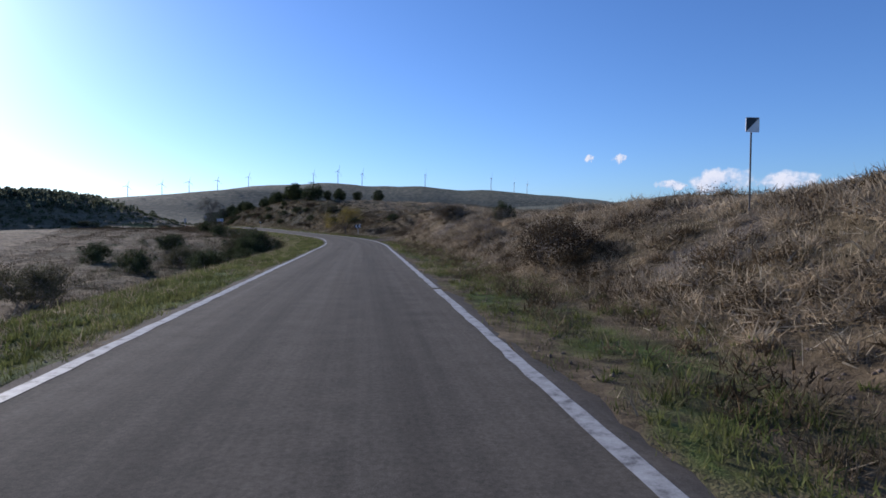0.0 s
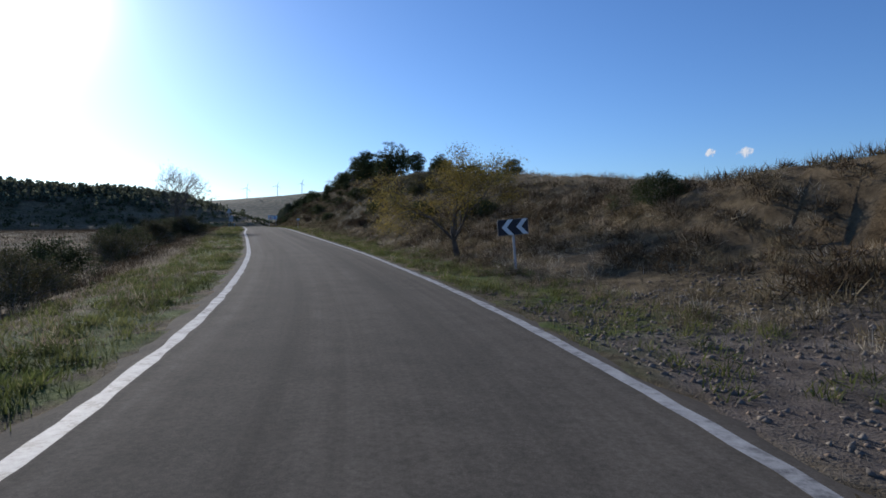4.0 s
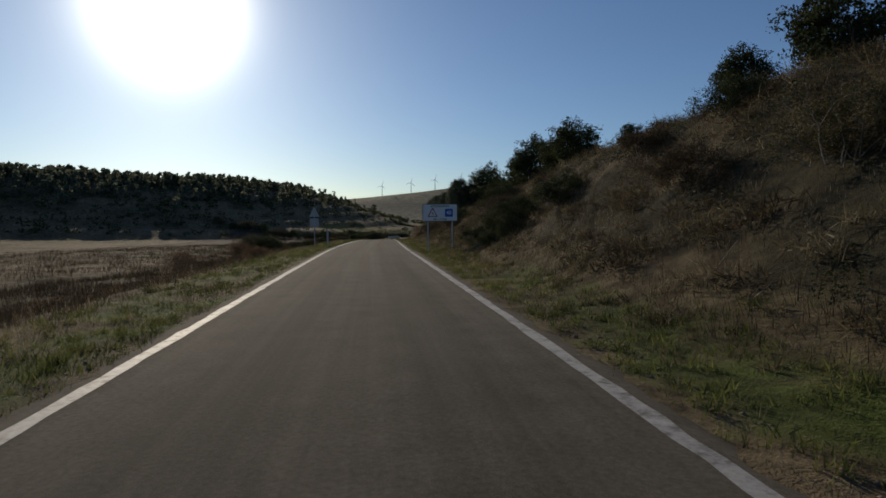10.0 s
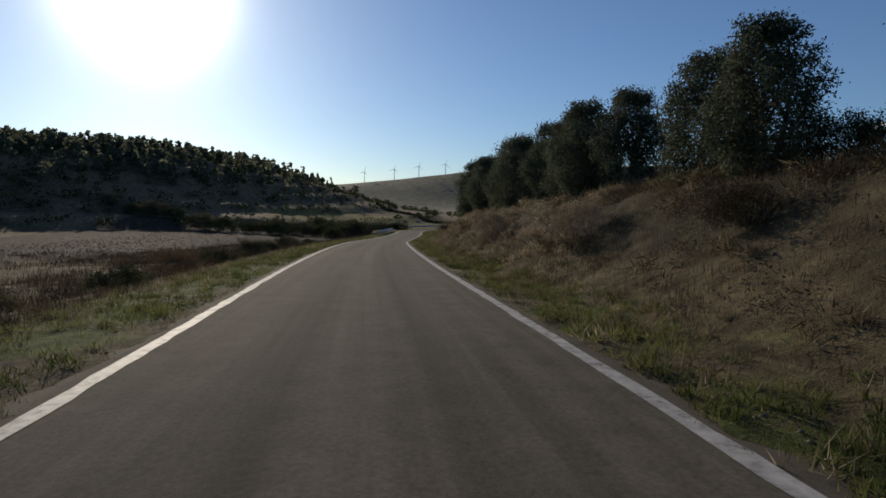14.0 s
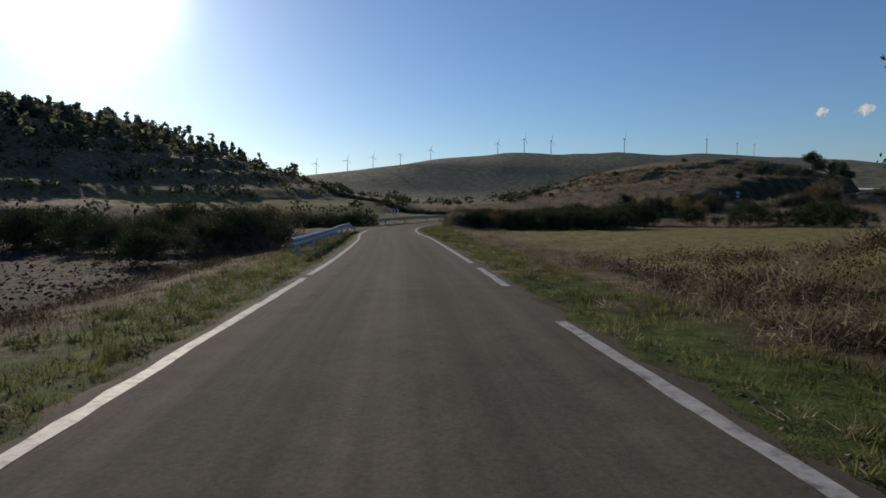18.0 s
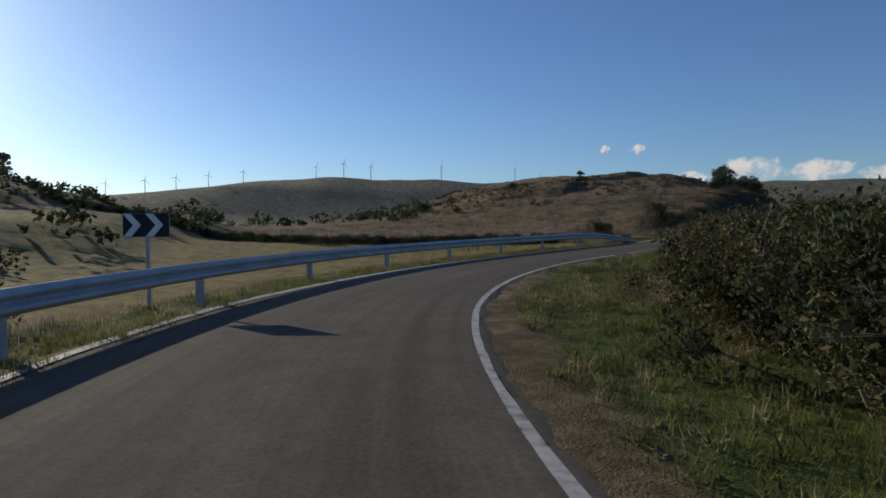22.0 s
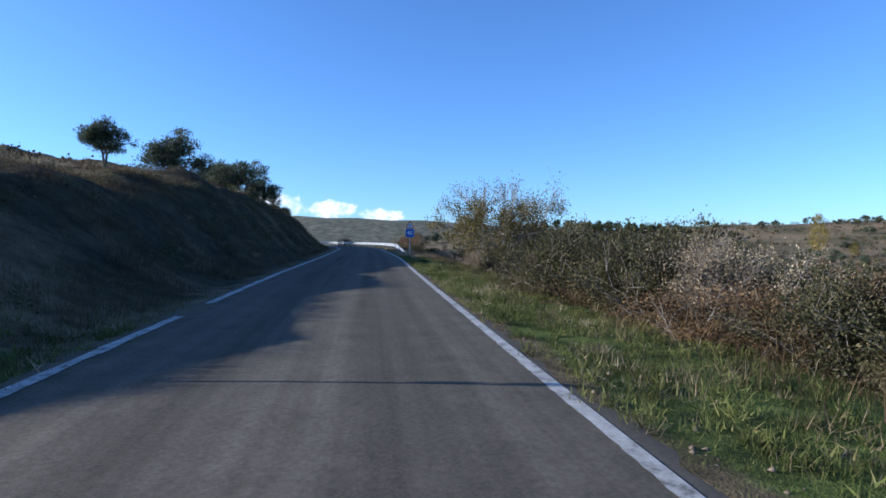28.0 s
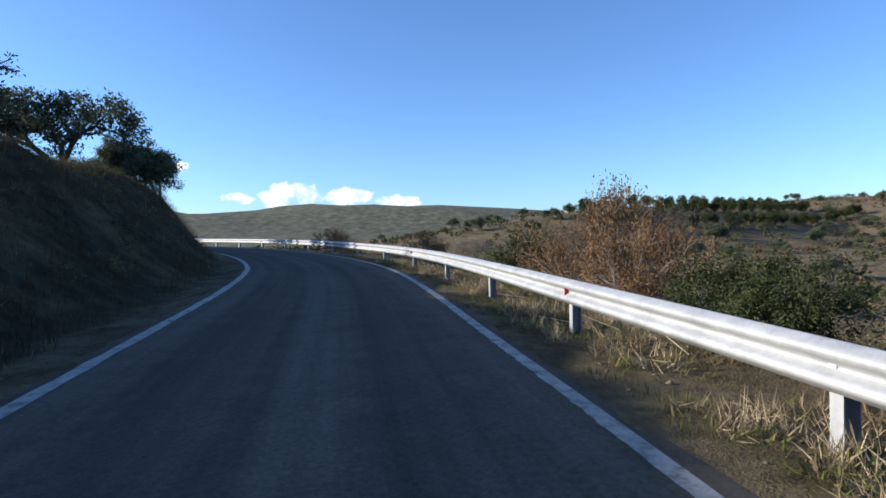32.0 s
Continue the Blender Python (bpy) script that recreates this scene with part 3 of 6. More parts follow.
def land(x, y):
    x, y = np.asarray(x, float).ravel(), np.asarray(y, float).ravel()
    s, d = nearest(x, y)
    a = np.abs(d)
    rz = np.interp(s, RS, RP[:, 2])
    z = np.where(d > 0, side_height(s, a, RIGHT), side_height(s, a, LEFT))
    rough = fade(a, 3.2, 7.0)
    bank = np.clip(np.abs(z) / 2.5, 0.15, 1.0)
    z = z + rough * bank * (0.28 * wobble(x, y, 6.0) + 0.12 * wobble(x, y, 2.2, 3.0)) + 0.03 * fade(a, 2.5, 3.0) * wobble(x, y, 1.5, 1.0)
    # a grassy hummock, cut to an earth face above the gravel opening
    turn = fade(y, 70.5, 74.0)
    lip = face_line(y) - 4.6 * turn
    z = z + 1.2 * fade(x, lip, lip + 0.5 + 3.0 * turn) * (1 - fade(x, 2, 8)) * fade(y, 61.6, 64.2) * (1 - fade(y, 73, 83))
    z = z + 1.35 * np.exp(-((x - 0.6) / 3.6) ** 2 - ((y - 69.6) / 4.2) ** 2) * fade(x, lip, lip + 1.6)
    away = fade(a, 25, 90)
    base = (rz + z) * (1 - away) + (-1.2 + 0.35 * np.where(d > 0, 1, 0) * z) * away
    base += fade(a, 15, 70) * 0.4 * wobble(x, y, 70, 2.0)
    base += ridge_height(x, y) * fade(a, 9, 30)
    far = fade(a, 300, 1200)
    base += far * 6 * wobble(x, y, 420, 5.0)
    base -= 0.12 * (a < 1.3) + 0.04 * ((a >= 1.3) & (a < 2.1))
    return base, s, d


# ---------- ground: one sheet out to the horizon ----------
def axis_steps(lo, hi, fine, reach_lo, reach_hi):
    inner = np.arange(lo, hi, fine)
    if reach_lo < -4000:      # the terraced hill to the left needs its steps
        inner = np.r_[np.arange(lo - 150, lo, 1.9), inner]
        lo -= 150
    left, right, step = [], [], fine
    p = lo
    while p > reach_lo:
        step *= 1.13
        p -= step
        left.append(p)
    step, p = fine, inner[-1]
    while p < reach_hi:
        step *= 1.13
        p += step
        right.append(p)
    return np.r_[left[::-1], inner, right]


GX, GY = axis_steps(-150, 34, 0.75, -4600, 4600), axis_steps(-12, 475, 0.75, -3000, 4700)
GY = np.unique(np.r_[GY[GY < 475], np.arange(475, 540, 1.6), GY[GY > 540]])
_x, _y = np.meshgrid(GX, GY)
_z, _s, _d = land(_x, _y)
GZ = _z.reshape(_x.shape)


def height(x, y):
    """The ground's height at places, from the sheet itself."""
    x, y = np.asarray(x, float), np.asarray(y, float)
    i, j = np.clip(np.searchsorted(GX, x) - 1, 0, len(GX) - 2), np.clip(np.searchsorted(GY, y) - 1, 0, len(GY) - 2)
    u, v = (x - GX[i]) / (GX[i + 1] - GX[i]), (y - GY[j]) / (GY[j + 1] - GY[j])
    return (GZ[j, i] * (1 - u) + GZ[j, i + 1] * u) * (1 - v) + (GZ[j + 1, i] * (1 - u) + GZ[j + 1, i + 1] * u) * v


def build_ground():
    ny, nx = GZ.shape
    k = np.arange(ny * nx).reshape(ny, nx)
    faces = np.stack([k[:-1, :-1], k[:-1, 1:], k[1:, 1:], k[1:, :-1]], -1).reshape(-1, 4)
    x, y = _x.ravel(), _y.ravel()
    me = np_mesh("ground", np.stack([x, y, GZ.ravel()], 1), faces, True)
    a, left, right = np.abs(_d), _d < 0, _d > 0
    s = _s
    green = fade(a, 2.1, 2.5) * (1 - fade(a, 3.6, 5.6)) * (0.65 + 0.35 * wobble(x, y, 5, 1) + 0.35 * wobble(x, y, 2.2, 5))
    green = np.where(left & (s < 60), green * 1.15, green)
    green = np.where(right & (s < 50), green * 0.7, green)
    green = np.where(right & (s > 424), green * 0.5, green)
    # verge green cut back beside the cutting to paint in its shade
    green = np.where(left & (s > 392), green * 0.35, green)
    green = np.where(right & (s > 80) & (s < 245), green * 0.8, green)
    green = np.where(right & (s > 312) & (s < 400), fade(a, 2.4, 2.9) * (1 - fade(a, 6, 8)), green)
    soil = np.where(left & (s > 225) & (s < 300), fade(s, 225, 240) * fade(a, 6.5, 8.5) * (1 - fade(a, 40, 50)), 0)
    soil = np.where(left & (s < 40), fade(a, 18, 34) * (1 - fade(a, 80, 110)) * (1 - fade(s, 15, 40)), soil)
    stubble = np.where(right & (s > 250) & (s < 316), fade(a, 5.5, 8) * (1 - fade(a, 60, 80)), 0)
    stubble = np.maximum(stubble, np.where(left & (s > 312) & (s < 352), fade(a, 5, 7) * (1 - fade(a, 30, 38)), 0))
    dirt = np.where(left & (s > 300) & (s < 324), fade(s + 0.1 * a, 302.8, 305.2) * (1 - fade(s - 0.05 * a, 314.5, 318)) * (1 - fade(a, 17, 24)) * fade(a, 1, 2), 0)
    gravel = np.where(right & (s > 47) & (s < 64), fade(s, 47, 51) * (1 - fade(s, 58, 64)) * (1 - fade(a, 12, 16)) * fade(a, 2.3, 2.8), 0)
    gravel = np.maximum(gravel, np.where(right & (s > -5) & (s < 52), 0.72 * fade(a, 5.0, 6.0) * (1 - fade(a, 9, 11)) * (0.6 + 0.5 * wobble(x, y, 7, 3)), 0))
    gravel = np.maximum(gravel, 0.25 * fade(a, 2.15, 2.3) * (1 - fade(a, 2.35, 2.6)))
    wood = np.where((x < -130) & (y < 440), fade(GZ.ravel(), 2.5, 9) * 0.3, 0)
    # shade painted into the ground: mottled dark tone on right bank and left cutting
    bank_shade = 0.6 + 0.15 * wobble(x, y, 4.5, 8)
    wood = np.maximum(wood, np.where(right, fade(s, 74, 88) * (1 - fade(s, 236, 256)) * fade(a, 4.2, 5.5) * (1 - fade(a, 16, 22)) * bank_shade, 0))
    # the cutting's shade, painted with the same dark tone
    wood = np.maximum(wood, np.where(left, fade(s, 388, 400) * fade(a, 2.4, 3.2) * (1 - fade(a, 9, 11)) * bank_shade, 0))
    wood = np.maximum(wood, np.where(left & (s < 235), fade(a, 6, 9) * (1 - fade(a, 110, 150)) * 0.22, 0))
    far = fade(a, 380, 800)
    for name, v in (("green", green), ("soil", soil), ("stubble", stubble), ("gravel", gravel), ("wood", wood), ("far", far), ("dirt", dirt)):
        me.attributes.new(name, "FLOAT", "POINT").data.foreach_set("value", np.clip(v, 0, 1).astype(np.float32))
    tagged(mesh_object("ground", me, GROUND), "dry grassy land with ploughed fields, verges and hills", "ground", kind="structure")


build_ground()


def build_earth_face():
    """The cut side of the hummock: a crumbling pale bank with ledges."""
    rng = np.random.default_rng(77)
    n, m = 260, 26
    y = np.linspace(63.3, 71.4, n)[:, None] + np.zeros((1, m))
    v = np.linspace(0, 1, m)[None] + np.zeros((n, 1))
    ends = (fade(y, 63.3, 64.6) * (1 - fade(y, 70.2, 71.4)))
    ledge = 0.05 * np.sin(v * 11 + 0.9 * np.sin(y * 0.9)) + 0.03 * np.sin(v * 31 + y * 1.7)
    gully = 0.07 * np.sin(y * 2.3 + v) + 0.06 * np.sin(y * 9.7 + v * 2.5 + np.sin(y * 2.1)) + 0.06 * np.sin(y * 19.3 + 2 * np.sin(y * 1.3)) + 0.03 * np.sin(y * 37 + v * 5)
    x = face_line(y) - 0.5 + 0.62 * v**1.5 + 0.5 * (1 - ends) + 0.5 * ledge + gully * (0.4 + 0.6 * v) + rng.normal(0, 0.022, (n, m))
    foot = height(face_line(y[:, 0]) - 0.5, y[:, 0])[:, None]
    z = foot - 0.15 + v * (1.42 + 0.12 * np.sin(y * 1.9)) * (0.35 + 0.65 * ends) + rng.normal(0, 0.012, (n, m))
    x[:, -1] += 0.5
    z[:, -1] -= 0.25
    k = np.arange(n * m).reshape(n, m)
    faces = np.stack([k[:-1, :-1], k[:-1, 1:], k[1:, 1:], k[1:, :-1]], -1).reshape(-1, 4)
    me = np_mesh("earth_face", np.stack([x, y, z], -1).reshape(-1, 3), faces)
    tagged(mesh_object("earth_face", me, SANDY), "pale crumbling sandy earth face above the gravel", "earth bank", kind="structure")


build_earth_face()


def strip(name, s, offsets, lift, mat, crown=0.0, drop=0.0):
    """A ribbon along the road: rows of offsets at the stations s."""
    offsets = np.asarray(offsets, float)
    n, m = offsets.shape
    x, y, z = on_road(s[:, None], offsets)
    z = z + lift - crown * (np.abs(offsets) / 2.6) ** 2
    if drop:                               # the broken edges slope down into the verge
        z[:, 0] -= drop
        z[:, -1] -= drop
    k = np.arange(n * m).reshape(n, m)
    faces = np.stack([k[:-1, :-1], k[:-1, 1:], k[1:, 1:], k[1:, :-1]], -1).reshape(-1, 4)
    me = np_mesh(name, np.stack([x, y, z], -1).reshape(-1, 3), faces, True)
    uv = me.uv_layers.new(name="UVMap")
    loops = faces.ravel()
    flat = np.stack([offsets.ravel(), np.repeat(s, m)], 1)
    uv.data.foreach_set("uv", flat[loops].astype(np.float32).ravel())
    return mesh_object(name, me, mat)


def build_road():
    rng = np.random.default_rng(3)
    s = np.arange(-36, 505, 0.22)
    edge = 0.17 - line_at(s, -1) + 0.02 * np.sin(s * 1.3) + 0.02 * np.sin(s * 4.1 + 1) + rng.normal(0, 0.022, len(s))
    edge2 = 0.15 + line_at(s, 1) + 0.02 * np.sin(s * 1.1 + 2) + 0.03 * np.sin(s * 3.7) + rng.normal(0, 0.025, len(s))
    base = np.array([-1.16, -1, -0.85, -0.6, -0.3, 0, 0.3, 0.6, 0.85, 1.0, 1.16])
    off = np.where(base[None] < 0, base[None] * edge[:, None], base[None] * edge2[:, None])
    road = strip("road", s, off, 0.02, ASPHALT, 0.03, 0.075)
    tagged(road, "narrow worn grey asphalt country road", "road", kind="structure")
    # painted edge lines, broken where the paint has gone
    gone = {1: [(246.55, 246.9), (247.45, 251.85), (264.5, 268.2), (272.0, 273.4), (337.35, 338.3), (338.5, 338.85), (343.2, 343.5), (345.6, 345.9), (348.75, 349.1), (349.4, 349.5), (350.35, 350.75), (171, 171.6), (8.2, 8.5)],
            -1: [(37.6, 38.2), (39.0, 39.6), (41.0, 41.5), (44.7, 45.3), (45.65, 46.5), (46.85, 48.3), (304.4, 304.8), (305.45, 305.9), (306.5, 307.1), (307.6, 308.5), (308.8, 313.8), (387.5, 389.6), (270.5, 271.2), (394.95, 396.6)]}
    for side in (-1, 1):
        marks, on = [], -36.0
        for a, b in sorted(gone[side]) + [(505, 505)]:
            marks.append((on, a))
            on = b
        for a, b in marks:
            if b - a < 0.15:
                continue
            st = np.linspace(a, b, max(2, int((b - a) / 0.35) + 1))
            if len(st) < 2:
                continue
            bend = 0.05 * (fade(st, 306, 312) * (1 - fade(st, 326, 334)) if side > 0 else fade(st, 318, 326) * (1 - fade(st, 342, 350)))
            w1, w2 = 0.074 + bend + rng.normal(0, 0.009, len(st)), 0.074 + bend + rng.normal(0, 0.009, len(st))
            if side > 0 and 339 < b and a < 352:               # an edge bitten away
                st = np.linspace(a, b, max(3, int((b - a) / 0.09)))
                worn = (st > 338.5) & (st < 352)
                w1 = 0.066 + rng.normal(0, 0.006, len(st))
                w2 = np.where(worn, 0.066 * rng.choice([1, 0.9, 0.4, -0.2], len(st), p=[0.4, 0.25, 0.2, 0.15]), 0.066)
            elif b - a < 0.7:               # chips of paint
                w1, w2 = w1 * rng.uniform(0.2, 1.0, len(st)), w2 * rng.uniform(0.2, 1.0, len(st))
            mid = line_at(st, side)
            line = strip("edge_line", st, np.stack([mid - w1, mid + w2], 1), 0.006, PAINT)
            tagged(line, "worn white painted road edge line", "road marking", kind="structure")
    # what is left of the line across the field opening, and the tarred cracks
    st = np.arange(304.5, 309.5, 0.35)
    mid = line_at(st, -1)
    line = strip("edge_line", st, np.stack([mid - 0.05 - 0.012 * np.sin(st * 3), mid + 0.045 + 0.012 * np.sin(st * 5)], 1), 0.003, FADED)
    tagged(line, "almost worn away white road edge line", "road marking", kind="structure")
    for s0, s1, d0, w in ((348.0, 352.4, 0.4, 0.0045),):
        st = np.arange(s0, s1, 0.18)
        mid = d0 + 0.05 * np.sin(st * 1.7) + 0.02 * np.sin(st * 7.3) + np.cumsum(rng.normal(0, 0.012, len(st)))
        ws = w * (0.5 + rng.uniform(0, 1, len(st)))
        crack = strip("crack", st, np.stack([mid - ws, mid + ws], 1), 0.0255, TAR)
        tagged(crack, "thin dark crack in the asphalt", "road crack", kind="structure")
    for s0, d0, n in ((350.1, 1.44, 0.14), (349.4, 1.2, 0.06), (333.5, 1.35, 0.2)):
        st = np.linspace(s0 - n, s0 + n, 9)
        half = 0.5 * n * np.sqrt(np.maximum(1 - ((st - s0) / n) ** 2, 0.02)) * rng.uniform(0.7, 1.2, 9)
        patch = strip("asphalt_patch", st, np.stack([d0 - half, d0 + half], 1), 0.0245, TAR)
        tagged(patch, "small dark patch on the asphalt", "road patch", kind="structure")


build_road()


# ---------- plants ----------
def tufts(rng, x, y, z, per, tall, spread, width, lean=0.45, bent=True):
    """Grass: per blades at each place; bent blades have two faces, short ones one. Returns corners and triangles."""
    n = len(x) * per
    tall = np.repeat(np.broadcast_to(tall, len(x)), per) * rng.uniform(0.45, 1.15, n)
    bx, by = np.repeat(x, per) + rng.normal(0, spread, n), np.repeat(y, per) + rng.normal(0, spread, n)
    bz = np.repeat(z, per) - 0.03
    a, l = rng.uniform(0, 6.283, n), rng.uniform(0.05, lean, n) * tall
    w = width * rng.uniform(0.6, 1.4, n)
    ca, sa = np.cos(a), np.sin(a)
    p0 = np.stack([bx - sa * w, by + ca * w, bz], 1)
    p1 = np.stack([bx + sa * w, by - ca * w, bz], 1)
    p3 = np.stack([bx + ca * l, by + sa * l, bz + tall], 1)
    if not bent:
        return np.stack([p0, p1, p3], 1).reshape(-1, 3), np.arange(n * 3).reshape(n, 3)
    p2 = np.stack([bx + ca * l * 0.35 + sa * w * 0.7, by + sa * l * 0.35 - ca * w * 0.7, bz + tall * 0.6], 1)
    v = np.stack([p0, p1, p2, p3], 1).reshape(-1, 3)
    k = np.arange(n)[:, None] * 4
    return v, np.concatenate([k + [[0, 1, 2]], k + [[0, 2, 3]]])


def field_of(name, mat, rng, count, s0, s1, d0, d1, per, tall, spread, width, keep=None, label="", lean=0.45, bias=1.0, bent=True):
    s = rng.uniform(s0, s1, count)
    d = d0 + (d1 - d0) * rng.uniform(0, 1, count) ** bias
    x, y, _ = on_road(s, d)
    ok = np.ones(count, bool) if keep is None else keep(s, d, x, y)
    _, d2 = nearest(x[ok], y[ok])
    x, y = x[ok][np.abs(d2) > 2.33], y[ok][np.abs(d2) > 2.33]
    z = height(x, y)
    t = tall * (0.75 + 0.45 * wobble(x, y, 4.0, 7))
    v, f = tufts(rng, x, y, z, per, np.maximum(t, tall * 0.3), spread, width, lean, bent)
    ob = mesh_object(name, np_mesh(name, v, f), mat)
    tagged(ob, label, "grass", kind="stuff")


def build_grass():
    rng = np.random.default_rng(11)
    clump = lambda lim: (lambda s, d, x, y: wobble(x, y, 3.5, 4) + 0.5 * wobble(x, y, 11, 2) + rng.normal(0, 0.25, len(x)) > lim)
    open_left = lambda s, d, x, y: ~((s > 303.6) & (s < 314.5) & (d > -14)) & (wobble(x, y, 3.0, 4) + rng.normal(0, 0.4, len(x)) > -0.5)
    gravel_right = lambda s, d, x, y: ~((s > 49) & (s < 60)) & (wobble(x, y, 3.0, 4) + rng.normal(0, 0.4, len(x)) > -0.4)
    green = dict(bent=False, bias=1.25, lean=0.9)
    field_of("verge_grass", GREEN_BLADE, rng, 40000, -8, 398, -2.3, -5.2, 6, 0.12, 0.07, 0.006, open_left, "short green grass along the verge", **green)
    field_of("verge_grass", GREEN_BLADE, rng, 42000, -2, 470, 2.3, 5.0, 6, 0.12, 0.07, 0.006, gravel_right, "short green grass along the verge", **green)
    field_of("verge_grass", GREEN_BLADE, rng, 34000, 312, 400, 2.6, 7.0, 6, 0.1, 0.07, 0.005, clump(-0.25), "green grass between road and hedge", 0.9, bent=False)
    flat = dict(bent=False)
    field_of("dry_grass", DRY_STEM, rng, 30000, -2, 56, 4.0, 13.0, 6, 0.18, 0.12, 0.0032, clump(-0.9), "dry brown grass on the bank", 0.9, **flat)
    field_of("dry_grass", TUSSOCK, rng, 20000, 56, 268, 3.9, 15.0, 6, 0.24, 0.14, 0.004, clump(-0.6), "dry brown grass on the bank", 0.9, **flat)
    # heath on the bank, its dark cover also standing in for self-shadow
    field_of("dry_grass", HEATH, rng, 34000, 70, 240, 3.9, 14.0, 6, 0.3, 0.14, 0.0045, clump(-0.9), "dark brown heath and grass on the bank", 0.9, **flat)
    field_of("dry_grass", DRY_STEM, rng, 9000, 236, 268, 4.0, 13.0, 6, 0.28, 0.18, 0.004, clump(-0.9), "flattened pale dry grass on the bank", 1.3, **flat)
    # dark, thickly set blades put the cutting's shade into the grass colour
    field_of("dry_grass", HEATH, rng, 32000, 388, 498, -3.2, -13.0, 6, 0.26, 0.14, 0.004, clump(-0.8), "grass on the cutting, its shade painted in dark brown", 0.9, **flat)
    field_of("dry_grass", HEATH, rng, 12000, 383, 498, -3.0, -13.0, 6, 0.26, 0.14, 0.004, clump(-0.8), "dry grass on the cutting, darkened to paint in shade", 0.9, **flat)
    field_of("dry_grass", DRY_STEM, rng, 15000, -5, 302, -4.2, -8.0, 6, 0.26, 0.14, 0.004, clump(-0.2), "dry grass at the field's edge", 0.9, **flat)
    field_of("dry_grass", HEATH, rng, 26000, 84, 240, -6.5, -30.0, 6, 0.4, 0.3, 0.008, clump(-0.4), "brown weeds over the fallow field", 0.9, 1.4, False)
    field_of("dry_grass", HEATH, rng, 16000, -8, 90, -5.5, -30.0, 6, 0.4, 0.25, 0.007, clump(-0.3), "brown weeds below the road", 0.9, 1.4, False)
    field_of("verge_grass", GREEN_BLADE, rng, 12000, -5, 60, -2.5, -6.0, 6, 0.15, 0.08, 0.006, None, "green grass on the verge's slope", bent=False)
    field_of("dry_grass", HEATH, rng, 30000, 84, 262, -4.6, -11.0, 6, 0.32, 0.16, 0.0045, clump(-0.3), "brown weeds at the field's edge", 0.9, **flat)
    field_of("dry_grass", HEATH, rng, 7000, 262, 303, -4.6, -9.0, 6, 0.26, 0.14, 0.0045, clump(-0.1), "brown weeds at the field's edge", 0.9, **flat)
    field_of("dry_grass", HEATH, rng, 8000, 228, 256, -5.0, -15.0, 6, 0.42, 0.24, 0.007, clump(-0.2), "brown weeds over the ploughed field's edge", 0.9, 1.2, False)
    field_of("dry_grass", DRY_STEM, rng, 10000, 262, 312, 4.4, 9.0, 6, 0.3, 0.12, 0.004, clump(0.1), "dry grass at the field's edge", 0.8, **flat)
    field_of("dry_grass", DRY_STEM, rng, 700, 292, 312, 4.2, 6.2, 12, 0.38, 0.2, 0.003, clump(0.3), "tall pale seeded grass by the bend", 0.5)
    field_of("dry_grass", DRY_STEM, rng, 9000, -5, 470, 2.6, 5.2, 6, 0.2, 0.08, 0.0035, clump(0.35), "dry tufts in the verge", 0.9, bent=False)
    field_of("dry_grass", DRY_STEM, rng, 8000, -5, 470, -2.6, -5.0, 6, 0.2, 0.08, 0.0035, lambda s, d, x, y: open_left(s, d, x, y) & (wobble(x, y, 3.5, 4) > 0.3), "dry tufts in the verge", 0.9, bent=False)
    field_of("dry_grass", DRY_STEM, rng, 12000, 315.5, 392, -3.6, -9.0, 6, 0.24, 0.13, 0.004, clump(-0.2), "dry grass behind the guard rail", 0.8, **flat)
    field_of("verge_grass", GREEN_BLADE, rng, 9000, 315, 392, -2.5, -4.6, 7, 0.16, 0.08, 0.006, None, "green grass under the guard rail", bent=False)
    field_of("dry_grass", DRY_STEM, rng, 20000, 383, 480, 5.4, 26.0, 6, 0.28, 0.2, 0.0045, clump(-0.7), "rough dry grass below the road", 0.9, 1.4, False)
    field_of("dry_grass", HEATH, rng, 16000, 383, 480, 4.2, 26.0, 6, 0.34, 0.2, 0.006, clump(-0.3), "brown weeds below the road", 0.9, 1.4, False)
    field_of("dry_grass", DRY_STEM, rng, 12000, 322, 342, 5.0, 14.0, 6, 0.3, 0.14, 0.0045, clump(-0.4), "dry grass inside the bend", 0.8, **flat)
    field_of("stubble_grass", DRY_STEM, rng, 16000, 266, 312, 7.0, 34.0, 5, 0.11, 0.25, 0.006, None, "short yellow stubble in the field", 0.6, 1.6, False)
    field_of("dry_grass", DRY_STEM, rng, 20000, 345, 450, -12, -48.0, 5, 0.4, 0.35, 0.01, clump(-0.5), "dry grass on the terraced hill", 0.9, 1.0, False)
    field_of("dry_grass", HEATH, rng, 9000, 345, 450, -10, -48.0, 6, 0.5, 0.3, 0.012, clump(0.2), "brown scrubby grass on the terraced hill", 0.9, 1.0, False)
    field_of("dry_grass", DRY_STEM, rng, 9000, -2, 54, 8.2, 12.5, 8, 0.28, 0.16, 0.0022, clump(-0.4), "tall dry grass along the top of the bank", 0.7)
    field_of("dry_grass", STRAW, rng, 9000, -2, 54, 4.6, 11, 5, 0.2, 0.1, 0.003, clump(0.3), "pale straw tufts on the bank", 1.0, bent=False)
    field_of("dry_grass", STRAW, rng, 9000, 60, 266, 4.4, 12, 4, 0.25, 0.1, 0.003, clump(0.4), "pale straw tufts on the bank", 0.9, bent=False)
    field_of("tussocks", TUSSOCK, rng, 2600, -2, 56, 4.8, 11.0, 40, 0.22, 0.1, 0.003, clump(-0.3), "brown tussocks on the bank", 0.8, **flat)
